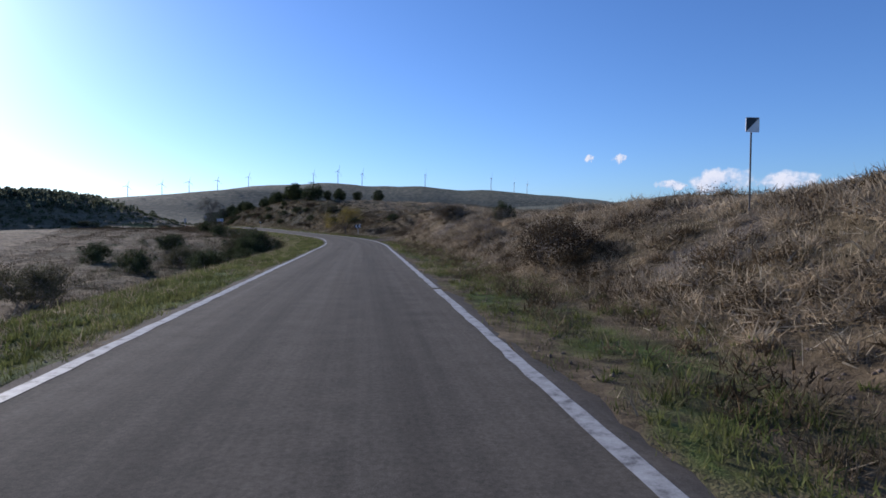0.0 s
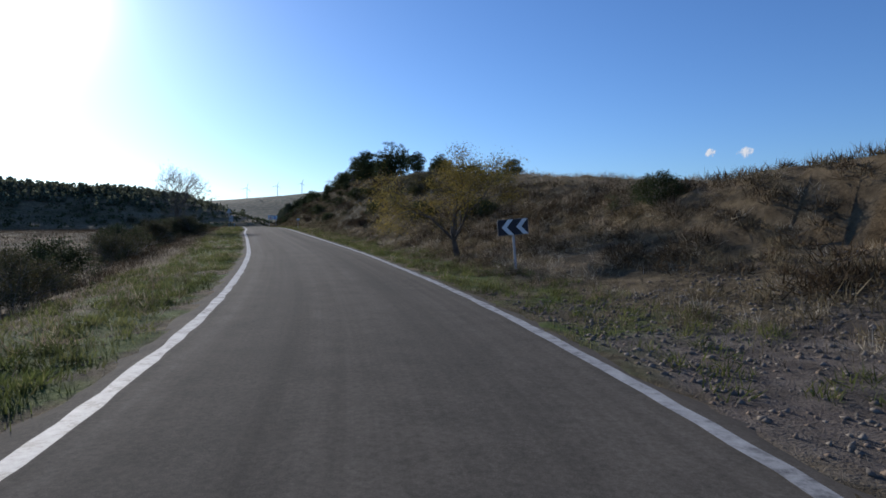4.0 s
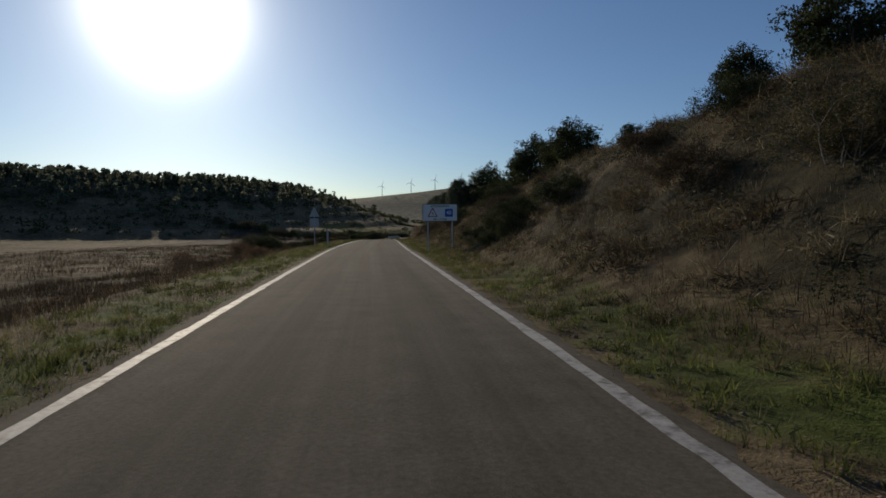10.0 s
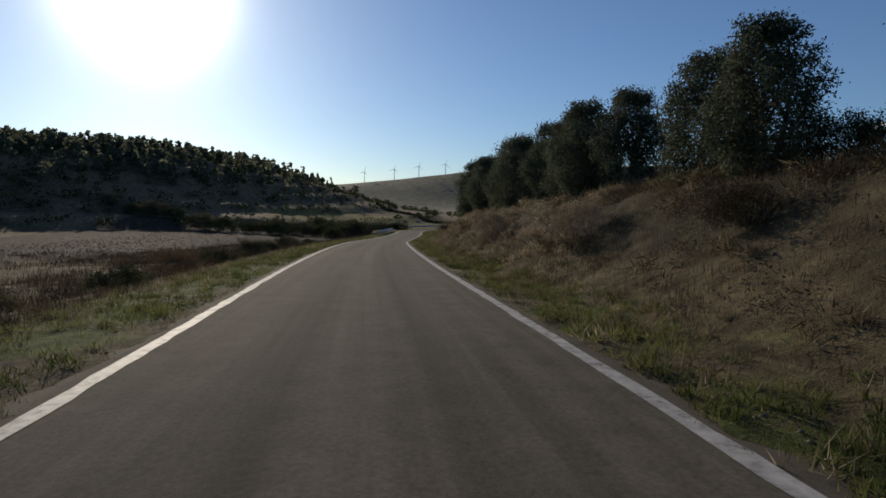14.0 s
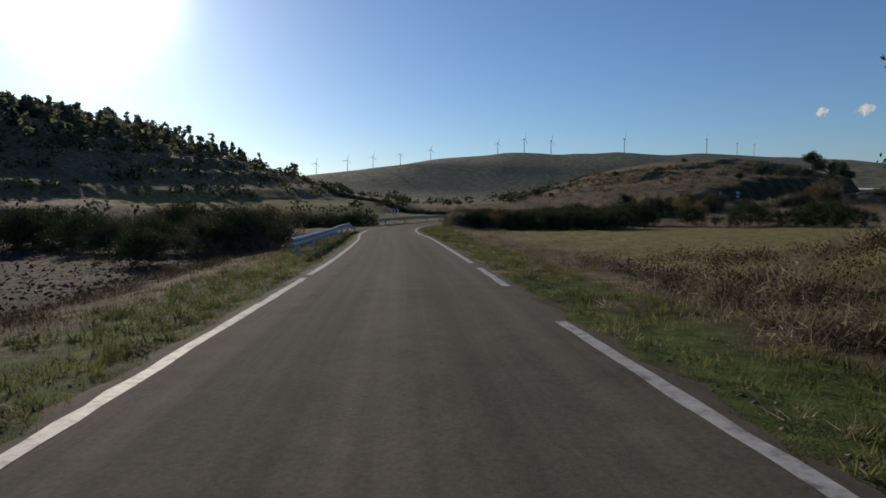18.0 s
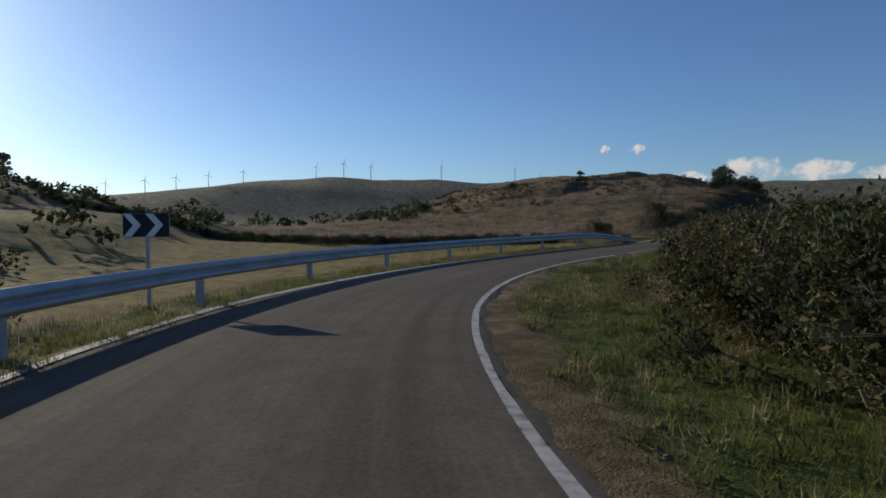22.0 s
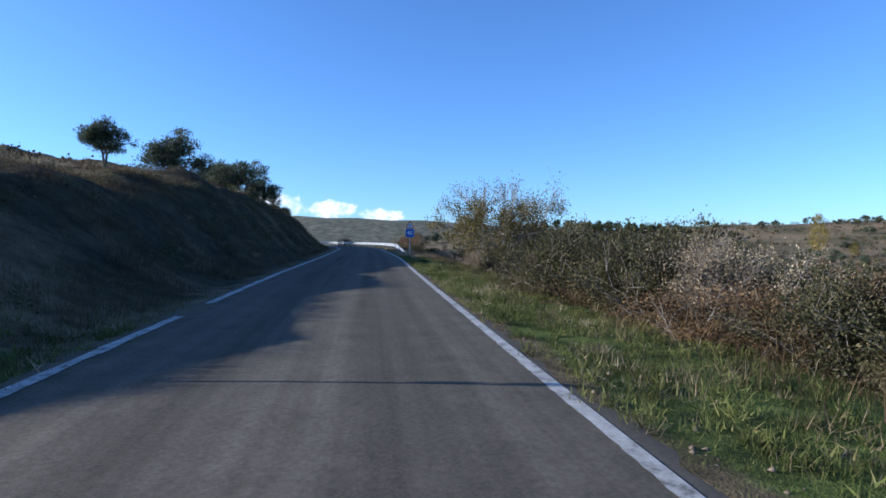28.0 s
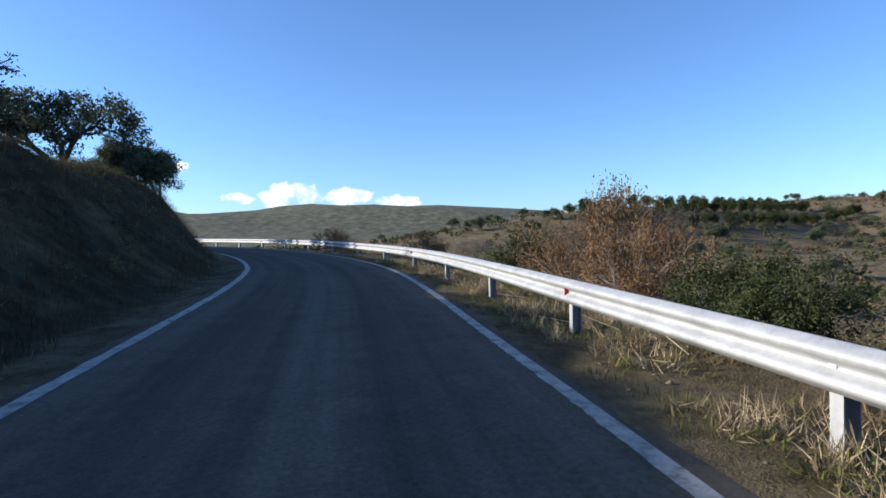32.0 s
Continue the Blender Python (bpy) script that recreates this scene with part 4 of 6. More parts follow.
    field_of("tussocks", TUSSOCK, rng, 3000, 60, 268, 4.4, 13.0, 40, 0.25, 0.11, 0.0034, clump(-0.4), "brown tussocks on the bank", 0.8, **flat)
    # tussock colour darkened as painted shade on the cutting
    field_of("tussocks", HEATH, rng, 1600, 388, 496, -4.0, -11.0, 36, 0.24, 0.1, 0.0034, clump(-0.4), "tussocks on the cutting, darkened to paint in shade", 0.8, **flat)
    field_of("tussocks", TUSSOCK, rng, 1300, 383, 480, 4.8, 20.0, 36, 0.3, 0.13, 0.004, clump(-0.4), "brown tussocks below the road", 0.8, **flat)


def brush(name, mat, rng, count, s0, s1, d0, d1, radius, per, length, width, label, lim=-0.5, high=0.55, rise=0.0):
    """Matted dead brush: mounds of thin stems lying every way."""
    s, d = rng.uniform(s0, s1, count), d0 + (d1 - d0) * rng.uniform(0, 1, count)
    x, y, _ = on_road(s, d)
    ok = wobble(x, y, 4.0, 12) + rng.normal(0, 0.45, count) > lim
    x, y = x[ok], y[ok]
    n = len(x) * per
    r = np.repeat(radius * rng.uniform(0.45, 1.25, len(x)), per)[:, None]
    out = rng.normal(0, 1, (n, 3))
    out /= np.linalg.norm(out, axis=1)[:, None]
    out[:, 2] = np.abs(out[:, 2])
    p = np.repeat(np.stack([x, y, height(x, y) - 0.04], 1), per, 0) + out * r * rng.uniform(0.25, 1, (n, 1)) ** 0.6 * [1, 1, high]
    way = rng.normal(0, 0.8, (n, 3)) + out * 0.5 + [0, 0, rise]
    way /= np.linalg.norm(way, axis=1)[:, None]
    q = p + way * length * rng.uniform(0.25, 1.1, (n, 1)) + [0, 0, 0.02]
    side = np.cross(way, rng.normal(0, 1, (n, 3)))
    side *= width * rng.uniform(0.6, 1.5, (n, 1)) / np.maximum(np.linalg.norm(side, axis=1), 1e-3)[:, None]
    v = np.stack([p - side, p + side, q], 1).reshape(-1, 3)
    ob = mesh_object(name, np_mesh(name, v, np.arange(n * 3).reshape(n, 3)), mat)
    tagged(ob, label, "dead brush", kind="stuff")


def build_brush():
    rng = np.random.default_rng(47)
    brush("dead_brush", DRY_STEM, rng, 760, -2, 52, 4.9, 11.5, 0.5, 170, 0.3, 0.008, "matted dead brush on the bank")
    # darker mounds mixed in: hollow shade put into the stem colour
    brush("dead_brush", HEATH, rng, 420, -2, 52, 5.2, 11.5, 0.45, 150, 0.26, 0.01, "dark brush painting shade into the bank's hollows", 0.0)
    brush("dead_brush", STRAW, rng, 420, -2, 56, 4.7, 11.5, 0.4, 26, 0.32, 0.004, "bleached straw caught in the brush", -0.1)
    brush("dead_brush", DRY_STEM, rng, 620, 216, 268, 4.5, 10.5, 0.5, 170, 0.3, 0.0085, "matted dead brush on the bank")
    # hollow shade painted with dark mounds on this stretch too
    brush("dead_brush", HEATH, rng, 420, 216, 268, 4.8, 10.5, 0.45, 150, 0.26, 0.01, "dark brush painting shade into the bank's hollows", -0.1)
    brush("dead_brush", STRAW, rng, 520, 216, 268, 4.2, 10.5, 0.4, 26, 0.34, 0.0045, "bleached straw caught in the brush", -0.3)
    brush("dead_brush", DRY_STEM, rng, 620, 66, 96, 4.8, 14.0, 0.5, 130, 0.32, 0.005, "matted pale dry brush beside the bend")
    brush("dead_brush", STRAW, rng, 360, 66, 96, 4.8, 14.0, 0.45, 26, 0.36, 0.005, "bleached straw in the brush by the bend", -0.3)
    brush("dead_brush", DRY_STEM, rng, 1100, 56, 104, 13, 42, 0.7, 60, 0.45, 0.01, "dry brush over the rise behind the bank", -0.5)
    brush("green_weeds", GREEN_BLADE, rng, 260, 58, 90, 2.6, 5.0, 0.24, 44, 0.16, 0.006, "green weeds in the verge by the bend", -0.5, 0.6, 0.8)
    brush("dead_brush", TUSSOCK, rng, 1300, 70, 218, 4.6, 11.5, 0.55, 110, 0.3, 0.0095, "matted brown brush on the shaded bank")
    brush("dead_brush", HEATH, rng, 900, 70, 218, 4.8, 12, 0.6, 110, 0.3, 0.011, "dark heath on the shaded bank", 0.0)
    brush("dead_brush", TUSSOCK, rng, 500, 388, 480, -4.0, -10.5, 0.5, 100, 0.3, 0.005, "matted brown brush on the cutting", -0.2)
    brush("dead_brush", DRY_STEM, rng, 380, 344, 389, 4.8, 5.9, 0.45, 120, 0.42, 0.004, "brown dead stems along the foot of the hedge", -0.8, 2.0, 0.5)
    brush("dead_brush", HEATH, rng, 240, 342, 402, 4.9, 6.0, 0.5, 120, 0.36, 0.005, "dark dead stems along the foot of the hedge", -0.6, 2.0, 0.5)
    brush("green_weeds", GREEN_BLADE, rng, 900, -2, 470, 2.9, 5.0, 0.26, 46, 0.16, 0.007, "green weeds in the verge", 0.0, 0.6, 0.8)
    brush("green_weeds", GREEN_BLADE, rng, 700, -2, 292, -2.9, -5.0, 0.26, 46, 0.16, 0.007, "green weeds in the verge", 0.0, 0.6, 0.8)
    brush("dry_weeds", TUSSOCK, rng, 900, -2, 470, 3.4, 5.4, 0.26, 40, 0.2, 0.0045, "dry brown weeds in the verge", 0.1, 0.7, 0.6)
    brush("green_weeds", GREEN_BLADE, rng, 380, 306, 402, 2.45, 4.6, 0.2, 40, 0.15, 0.006, "green weeds creeping to the road's edge", -0.4, 0.6, 0.8)
    brush("dry_weeds", DRY_STEM, rng, 420, 306, 402, 2.4, 4.8, 0.2, 34, 0.16, 0.004, "dry weeds creeping to the road's edge", -0.4, 0.6, 0.5)
    brush("green_weeds", GREEN_BLADE, rng, 520, -2, 62, -2.6, -6.0, 0.24, 40, 0.16, 0.006, "green weeds on the verge's slope", -0.5, 0.6, 0.8)
    brush("green_weeds", GREEN_BLADE, rng, 700, 66, 262, 2.5, 4.2, 0.2, 36, 0.13, 0.006, "green weeds at the foot of the bank", -0.2, 0.6, 0.8)
    brush("dry_weeds", DRY_STEM, rng, 600, -2, 292, -3.2, -5.2, 0.26, 40, 0.2, 0.0045, "dry brown weeds in the verge", 0.0, 0.7, 0.6)


def build_verge_clumps():
    """Leafy weeds and tufts that break up the verges."""
    rng = np.random.default_rng(83)
    for side, s0, s1, d0, d1, n in ((1, -2, 49, 2.5, 5.0, 900), (1, 64, 300, 2.45, 4.2, 4200), (1, 300, 420, 2.35, 5.6, 3400), (1, 420, 470, 2.5, 4.2, 260), (-1, -4, 76, 2.5, 5.6, 3000), (-1, 76, 303, 2.5, 4.6, 3700), (-1, 315, 394, 2.45, 4.0, 1300)):
        brush("green_weeds", GREEN_BLADE, rng, n, s0, s1, side * d0, side * d1, 0.2, 38, 0.11, 0.0075, "clumps of leafy green weeds on the verge", -0.4, 0.7, 0.7)
        brush("dry_weeds", DRY_STEM, rng, n // (14 if s0 == 300 else 5), s0, s1, side * d0, side * d1, 0.22, 30, 0.2, 0.005, "dry straw-coloured weeds on the verge", 0.0, 0.8, 0.6)


def build_dry_mix():
    rng = np.random.default_rng(91)
    brush("dry_weeds", TUSSOCK, rng, 520, -2, 50, 3.0, 5.4, 0.28, 60, 0.2, 0.006, "brown dry weeds among the green verge", -0.2, 0.7, 0.5)
    brush("dry_weeds", HEATH, rng, 360, -2, 50, 3.4, 6.0, 0.3, 80, 0.18, 0.009, "dark withered weeds at the foot of the bank", -0.1, 0.8, 0.5)
    brush("dead_brush", HEATH, rng, 700, 54, 84, 6.5, 22, 0.5, 90, 0.3, 0.011, "brown scrub over the hummock", -0.9, 0.6, 0.5)
    brush("dead_brush", TUSSOCK, rng, 420, 56, 84, 5.5, 20, 0.45, 80, 0.3, 0.009, "withered brown scrub round the hummock", -0.3, 0.6, 0.5)
    brush("dry_weeds", STRAW, rng, 90, 56, 72, 4.6, 12, 0.3, 40, 0.3, 0.004, "pale dead stalks by the gravel", -0.2, 0.7, 0.5)
    brush("dry_weeds", DRY_STEM, rng, 700, 424, 470, 2.5, 5.0, 0.24, 46, 0.2, 0.005, "dry stalks and grass under the guard rail", -0.4, 0.7, 0.5)
    brush("dry_weeds", TUSSOCK, rng, 500, 424, 470, 2.5, 5.4, 0.26, 46, 0.18, 0.007, "brown weeds under the guard rail", -0.3, 0.7, 0.5)
    brush("dry_weeds", TUSSOCK, rng, 900, 66, 250, 3.0, 4.8, 0.26, 50, 0.18, 0.007, "brown weeds at the foot of the shaded bank", -0.2, 0.7, 0.5)


build_grass()
build_brush()
build_dry_mix()
build_verge_clumps()


def lumps(name, mat, rng, count, s0, s1, d0, d1, size, label, bias=1.0, lim=-0.6):
    """Loose clods and stones: uneven eight-sided lumps half sunk into the ground."""
    s, d = rng.uniform(s0, s1, count), d0 + (d1 - d0) * rng.uniform(0, 1, count) ** bias
    x, y, _ = on_road(s, d)
    ok = wobble(x, y, 5.0, 6) + rng.normal(0, 0.4, count) > lim
    x, y = x[ok], y[ok]
    n = len(x)
    r = size * rng.uniform(0.35, 1.0, n) ** 1.6
    axes = np.array([(1, 0, 0), (0, 1, 0), (-1, 0, 0), (0, -1, 0), (0, 0, 1), (0, 0, -1)], float)
    turn = rng.uniform(0, 6.28, n)
    v = axes[None] * r[:, None, None] * rng.uniform(0.6, 1.25, (n, 6, 1)) + rng.normal(0, 0.18, (n, 6, 3)) * r[:, None, None]
    v[..., 2] *= 0.75
    cx, sx = np.cos(turn)[:, None], np.sin(turn)[:, None]
    v = np.stack([v[..., 0] * cx - v[..., 1] * sx, v[..., 0] * sx + v[..., 1] * cx, v[..., 2]], -1)
    v += np.stack([x, y, height(x, y) + 0.12 * r], 1)[:, None]
    f = np.array([(0, 1, 4), (1, 2, 4), (2, 3, 4), (3, 0, 4), (1, 0, 5), (2, 1, 5), (3, 2, 5), (0, 3, 5)])
    ob = mesh_object(name, np_mesh(name, v.reshape(-1, 3), (np.arange(n)[:, None, None] * 6 + f[None]).reshape(-1, 3)), mat)
    tagged(ob, label, "earth", kind="stuff")


def sticks(name, mat, rng, count, s0, s1, d0, d1, length, thick, label):
    """Dead stalks lying on the ground, three-sided."""
    s, d = rng.uniform(s0, s1, count), d0 + (d1 - d0) * rng.uniform(0, 1, count)
    x, y, _ = on_road(s, d)
    a, l = rng.uniform(0, 6.28, count), length * rng.uniform(0.3, 1.0, count)
    x2, y2 = x + l * np.cos(a), y + l * np.sin(a)
    p, q = np.stack([x, y, height(x, y) + 0.05], 1), np.stack([x2, y2, height(x2, y2) + rng.uniform(0.03, 0.3, count)], 1)
    side = np.stack([-np.sin(a), np.cos(a), np.zeros(count)], 1) * thick
    up = np.array([0, 0, thick * 1.6])
    v = np.stack([p + side, p - side, p + up, q + side * 0.6, q - side * 0.6, q + up * 0.6], 1)
    f = np.array([(0, 1, 4, 3), (1, 2, 5, 4), (2, 0, 3, 5)])
    ob = mesh_object(name, np_mesh(name, v.reshape(-1, 3), (np.arange(count)[:, None, None] * 6 + f[None]).reshape(-1, 4)), mat)
    tagged(ob, label, "dead stalks", kind="stuff")


def build_litter():
    rng = np.random.default_rng(21)
    lumps("clods", PALE_CLOD, rng, 9000, -2, 52, 4.4, 10.5, 0.045, "pale crumbling earth clods on the bank")
    lumps("rubble", RUBBLE, rng, 6000, 50, 64, 2.6, 10.5, 0.05, "grey and pale rubble at the gravel opening", 1.0, -1.0)
    lumps("clods", PALE_CLOD, rng, 2600, 49, 65, 2.6, 10.5, 0.05, "pale earth crumbs at the gravel opening", 1.0, -1.0)
    lumps("clods", PALE_CLOD, rng, 2500, 170, 262, 4.3, 9.5, 0.04, "small stones on the bank")
    lumps("clods", CLOD, rng, 11000, 236, 296, -7.5, -36, 0.09, "dark clods of the ploughed field", 1.5, -1.0)
    lumps("clods", PALE_CLOD, rng, 1500, 298, 316, -2.4, -14, 0.04, "small stones in the dirt opening", 1.0, -1.0)
    lumps("clods", PALE_CLOD, rng, 5200, -5, 470, 2.42, 3.0, 0.035, "loose chippings along the road's edge", 1.0, -0.3)
    lumps("clods", PALE_CLOD, rng, 4200, -5, 470, -2.42, -2.9, 0.03, "loose chippings along the road's edge", 1.0, -0.1)
    sticks("dead_stalks", STRAW, rng, 900, -2, 54, 4.2, 10.5, 0.32, 0.003, "bleached dead stalks lying on the bank")
    sticks("dead_stalks", STRAW, rng, 700, 75, 262, 4.2, 11, 0.34, 0.0032, "bleached dead stalks in the brown grass")
    sticks("dead_stalks", STRAW, rng, 160, 246, 266, 4.2, 8.5, 0.4, 0.0035, "bleached dead stalks on the bank's end")
    sticks("dead_branches", STRAW, rng, 90, 255, 264, 5.0, 7.6, 0.9, 0.007, "bleached bare branches dumped on the bank")
    sticks("dead_stalks", STRAW, rng, 130, 430, 470, 2.8, 6.0, 0.55, 0.006, "bleached dead stalks lying under the guard rail")
    sticks("dead_stalks", STRAW, rng, 160, 322, 430, 2.9, 7.0, 0.22, 0.0025, "bleached dead stalks by the road")


build_litter()


def branching(rng, base, way, length, radius, depth, spread, out, tips, droop=0.0, split=(2, 4)):
    """Limbs as a list of (a, b, ra, rb); the ends go into tips."""
    a, d = np.array(base, float), np.array(way, float)
    segs = 3 if depth > 1 else 2
    for k in range(segs):
        d = d + rng.normal(0, 0.16, 3) + np.array([0, 0, -droop])
        d /= np.linalg.norm(d)
        b = a + d * length / segs
        r1 = radius * (1 - 0.32 * (k + 1) / segs)
        out.append((a, b, radius * (1 - 0.32 * k / segs), r1))
        if depth == 0:
            tips.append(b)
        elif k >= 1 or depth > 2:
            tips.append(b)
        a = b
    if depth > 0:
        for _ in range(rng.integers(split[0], split[1] + 1)):
            turn = rng.normal(0, 1, 3)
            turn -= turn @ d * d
            turn /= np.linalg.norm(turn) + 1e-6
            way2 = d + turn * spread * rng.uniform(0.6, 1.3)
            branching(rng, a, way2 / np.linalg.norm(way2), length * rng.uniform(0.6, 0.85), radius * 0.6, depth - 1, spread, out, tips, droop, split)


def limb_mesh(name, limbs, sides=5):
    v, f = [], []
    ring = np.arange(sides) * 2 * np.pi / sides
    for a, b, ra, rb in limbs:
        d = (b - a) / (np.linalg.norm(b - a) + 1e-9)
        u = np.cross(d, [0.3, 0.9, 0.2])
        u /= np.linalg.norm(u)
        w = np.cross(d, u)
        k = len(v) * sides
        for p, r in ((a - d * ra * 0.3, ra), (b, rb)):
            v.append(p + r * (np.cos(ring)[:, None] * u + np.sin(ring)[:, None] * w))
        i = np.arange(sides)
        n = (i + 1) % sides
        f.append(np.stack([k + i, k + n, k + sides + n, k + sides + i], 1))
    return np_mesh(name, np.vstack(v), np.vstack(f), True)


def leaf_mesh(name, rng, centres, per, spread, size, flat=0.5):
    """Leaves: small folded diamonds scattered round the centres."""
    c = np.repeat(np.asarray(centres), per, axis=0)
    c = c + rng.normal(0, spread, c.shape) * [1, 1, 0.8]
    n = len(c)
    a = rng.normal(0, 1, (n, 3))
    a /= np.linalg.norm(a, axis=1)[:, None]
    b = np.cross(a, rng.normal(0, 1, (n, 3)))
    b /= np.linalg.norm(b, axis=1)[:, None]
    s = size * rng.uniform(0.6, 1.3, n)[:, None]
    v = np.stack([c - a * s, c + b * s * flat, c + a * s, c - b * s * flat], 1).reshape(-1, 3)
    return np_mesh(name, v, np.arange(n * 4).reshape(n, 4))


def ball_points(rng, n, size, low=-0.5):
    p = rng.normal(0, 1, (n, 3))
    p /= np.linalg.norm(p, axis=1)[:, None]
    p *= rng.uniform(0.55, 1.0, n)[:, None] ** 0.5
    p[:, 2] = np.maximum(p[:, 2], low)
    return p * np.asarray(size)


def make_tree(kind, seed):
    """A tree standing on the origin: an Empty with a trunk and a crown."""
    rng = np.random.default_rng(seed)
    limbs, tips = [], []
    if kind == "olive":
        for _ in range(rng.integers(2, 4)):
            branching(rng, (rng.normal(0, .08), rng.normal(0, .08), -0.15), (rng.normal(0, .28), rng.normal(0, .28), 1), 1.25, 0.12, 3, 0.75, limbs, tips, 0.02)
        t = np.array(tips)
        t = t[t[:, 2] > 1.0]
        lobes = t[rng.integers(0, len(t), 44)] + rng.normal(0, 0.28, (44, 3))
        pts = np.vstack([l + ball_points(rng, 20, (0.46, 0.46, 0.4)) for l in lobes])
        crown, mat, label = leaf_mesh("crown", rng, np.vstack([t, pts]), 14, 0.12, 0.066, 0.45), OLIVE_LEAF, "olive tree with a rounded grey-green crown"
    elif kind == "oak":
        for _ in range(4):
            branching(rng, (rng.normal(0, .1), rng.normal(0, .1), -0.15), (rng.normal(0, .3), rng.normal(0, .3), 1), 0.85, 0.1, 2, 0.6, limbs, tips, 0)
        core = ball_points(rng, 52, (1.3, 1.3, 1.4), -0.95) * rng.uniform(0.7, 1.1, (52, 1)) + [0, 0, 1.9]
        pts = np.vstack([l + ball_points(rng, 18, (0.52, 0.52, 0.45)) for l in core])
        crown, mat, label = leaf_mesh("crown", rng, pts[pts[:, 2] > 0.12], 15, 0.1, 0.058, 0.5), OAK_LEAF, "dense dark evergreen oak with a rounded crown"
    elif kind == "column":
        for _ in range(5):
            branching(rng, (rng.normal(0, .25), rng.normal(0, .25), -0.15), (rng.normal(0, .12), rng.normal(0, .12), 1), 1.5, 0.09, 2, 0.35, limbs, tips, 0)
        h = rng.uniform(0.0, 1, 1100)
        rad = 1.15 * np.sqrt(np.sin(0.45 + np.clip(h, 0.02, .96) * 2.65)) * (0.4 + 0.75 * np.sqrt(rng.uniform(0, 1, 1100)))
        an = rng.uniform(0, 6.28, 1100)
        rad *= 1 + 0.25 * np.sin(an * 3 + h * 9)
        pts = np.stack([rad * np.cos(an), rad * np.sin(an), 0.05 + h * 3.5 + 0.35 * rng.uniform(0, 1, 1100) * (h > 0.85)], 1)
        crown, mat, label = leaf_mesh("crown", rng, pts, 22, 0.13, 0.056, 0.42), OLIVE_LEAF, "dense upright grey-green tree in a hedge row"
    elif kind == "almond":
        branching(rng, (0, 0, -0.15), (0.05, 0, 1), 0.75, 0.11, 0, 0.5, limbs, [], 0)
        top = limbs[-1][1]
        for k in range(7):
            w = np.array([math.cos(k * 0.9 + 0.4) * 0.6, math.sin(k * 0.9 + 0.4) * 0.6, rng.uniform(0.8, 1.4)])
            branching(rng, top, w / np.linalg.norm(w), 1.05, 0.04, 4, 0.5, limbs, tips, 0.0, (2, 3))
        t = np.array(tips)
        crown, mat, label = leaf_mesh("crown", rng, t[t[:, 2] > 0.9], 28, 0.18, 0.025, 0.5), GOLD_LEAF, "small almond tree with thin yellow autumn leaves"
    elif kind == "bare":
        branching(rng, (0, 0, -0.15), (0.05, 0, 1), 0.9, 0.11, 0, 0.5, limbs, [], 0)
        top = limbs[-1][1]
        for k in range(12):
            lean = (0.75, 0.3, 0.55)[k % 3]
            w = np.array([math.cos(k * 2.4) * lean, math.sin(k * 2.4) * lean, rng.uniform(0.6, 1.2)])
            branching(rng, top, w / np.linalg.norm(w), 0.95, 0.03, 4, 0.6, limbs, tips, 0.01, (3, 3))
        crown, mat, label = leaf_mesh("crown", rng, np.array(tips), 1, 0.1, 0.026, 0.5), BRAMBLE_LEAF, "nearly bare tree with a wide crown of fine twigs"
    elif kind == "brier":
        for k in range(15):
            a = k * 2.4
            lean = 0.25 + 0.55 * (k % 5) / 4
            w = np.array([math.cos(a) * lean, math.sin(a) * lean, 1.0])
            branching(rng, (0.45 * math.cos(a), 0.45 * math.sin(a), -0.15), w / np.linalg.norm(w), rng.uniform(1.15, 1.6), 0.026, 3, 0.5, limbs, tips, 0.0, (3, 4))
        t = np.array(tips)
        low = t[(t[:, 2] > 0.1) & (t[:, 2] < 2.7)]
        lobes = ball_points(rng, 120, (1.75, 1.75, 1.15), -0.8) + [0, 0, 1.15]
        lobes = lobes[lobes[:, 2] > 0.05]
        pts = np.vstack([np.repeat(low, 5, 0), np.repeat(lobes, 8, 0) + rng.normal(0, 0.16, (len(lobes) * 8, 3)), t[t[:, 2] >= 2.7]])
        crown, mat, label = leaf_mesh("crown", rng, pts, 4, 0.1, 0.034, 0.6), AUTUMN_LEAF, "tall brier shrub, pale twigs above yellow-green leaves"
    else:
        branching(rng, (0, 0, -0.15), (0, 0, 1), 1.8, 0.11, 3, 0.35, limbs, tips, 0)
        h = rng.uniform(0.12, 1, 420)
        an, rad = rng.uniform(0, 6.28, 420), (1.2 * np.sin(h * 2.9) * rng.uniform(0.5, 1, 420))
        pts = np.stack([rad * np.cos(an), rad * np.sin(an), 0.4 + h * 4.6], 1)
        crown, mat, label = leaf_mesh("crown", rng, pts, 6, 0.18, 0.08, 0.5), GOLD_LEAF, "poplar with orange autumn leaves"
    tree = tagged(new("tree"), label, "tree")
    mesh_object("trunk", limb_mesh("trunk", limbs), TWIG if kind == "bare" else SHRUB_TWIG if kind == "brier" else BARK, tree)
    mesh_object("crown", crown, mat, tree)
    return tree


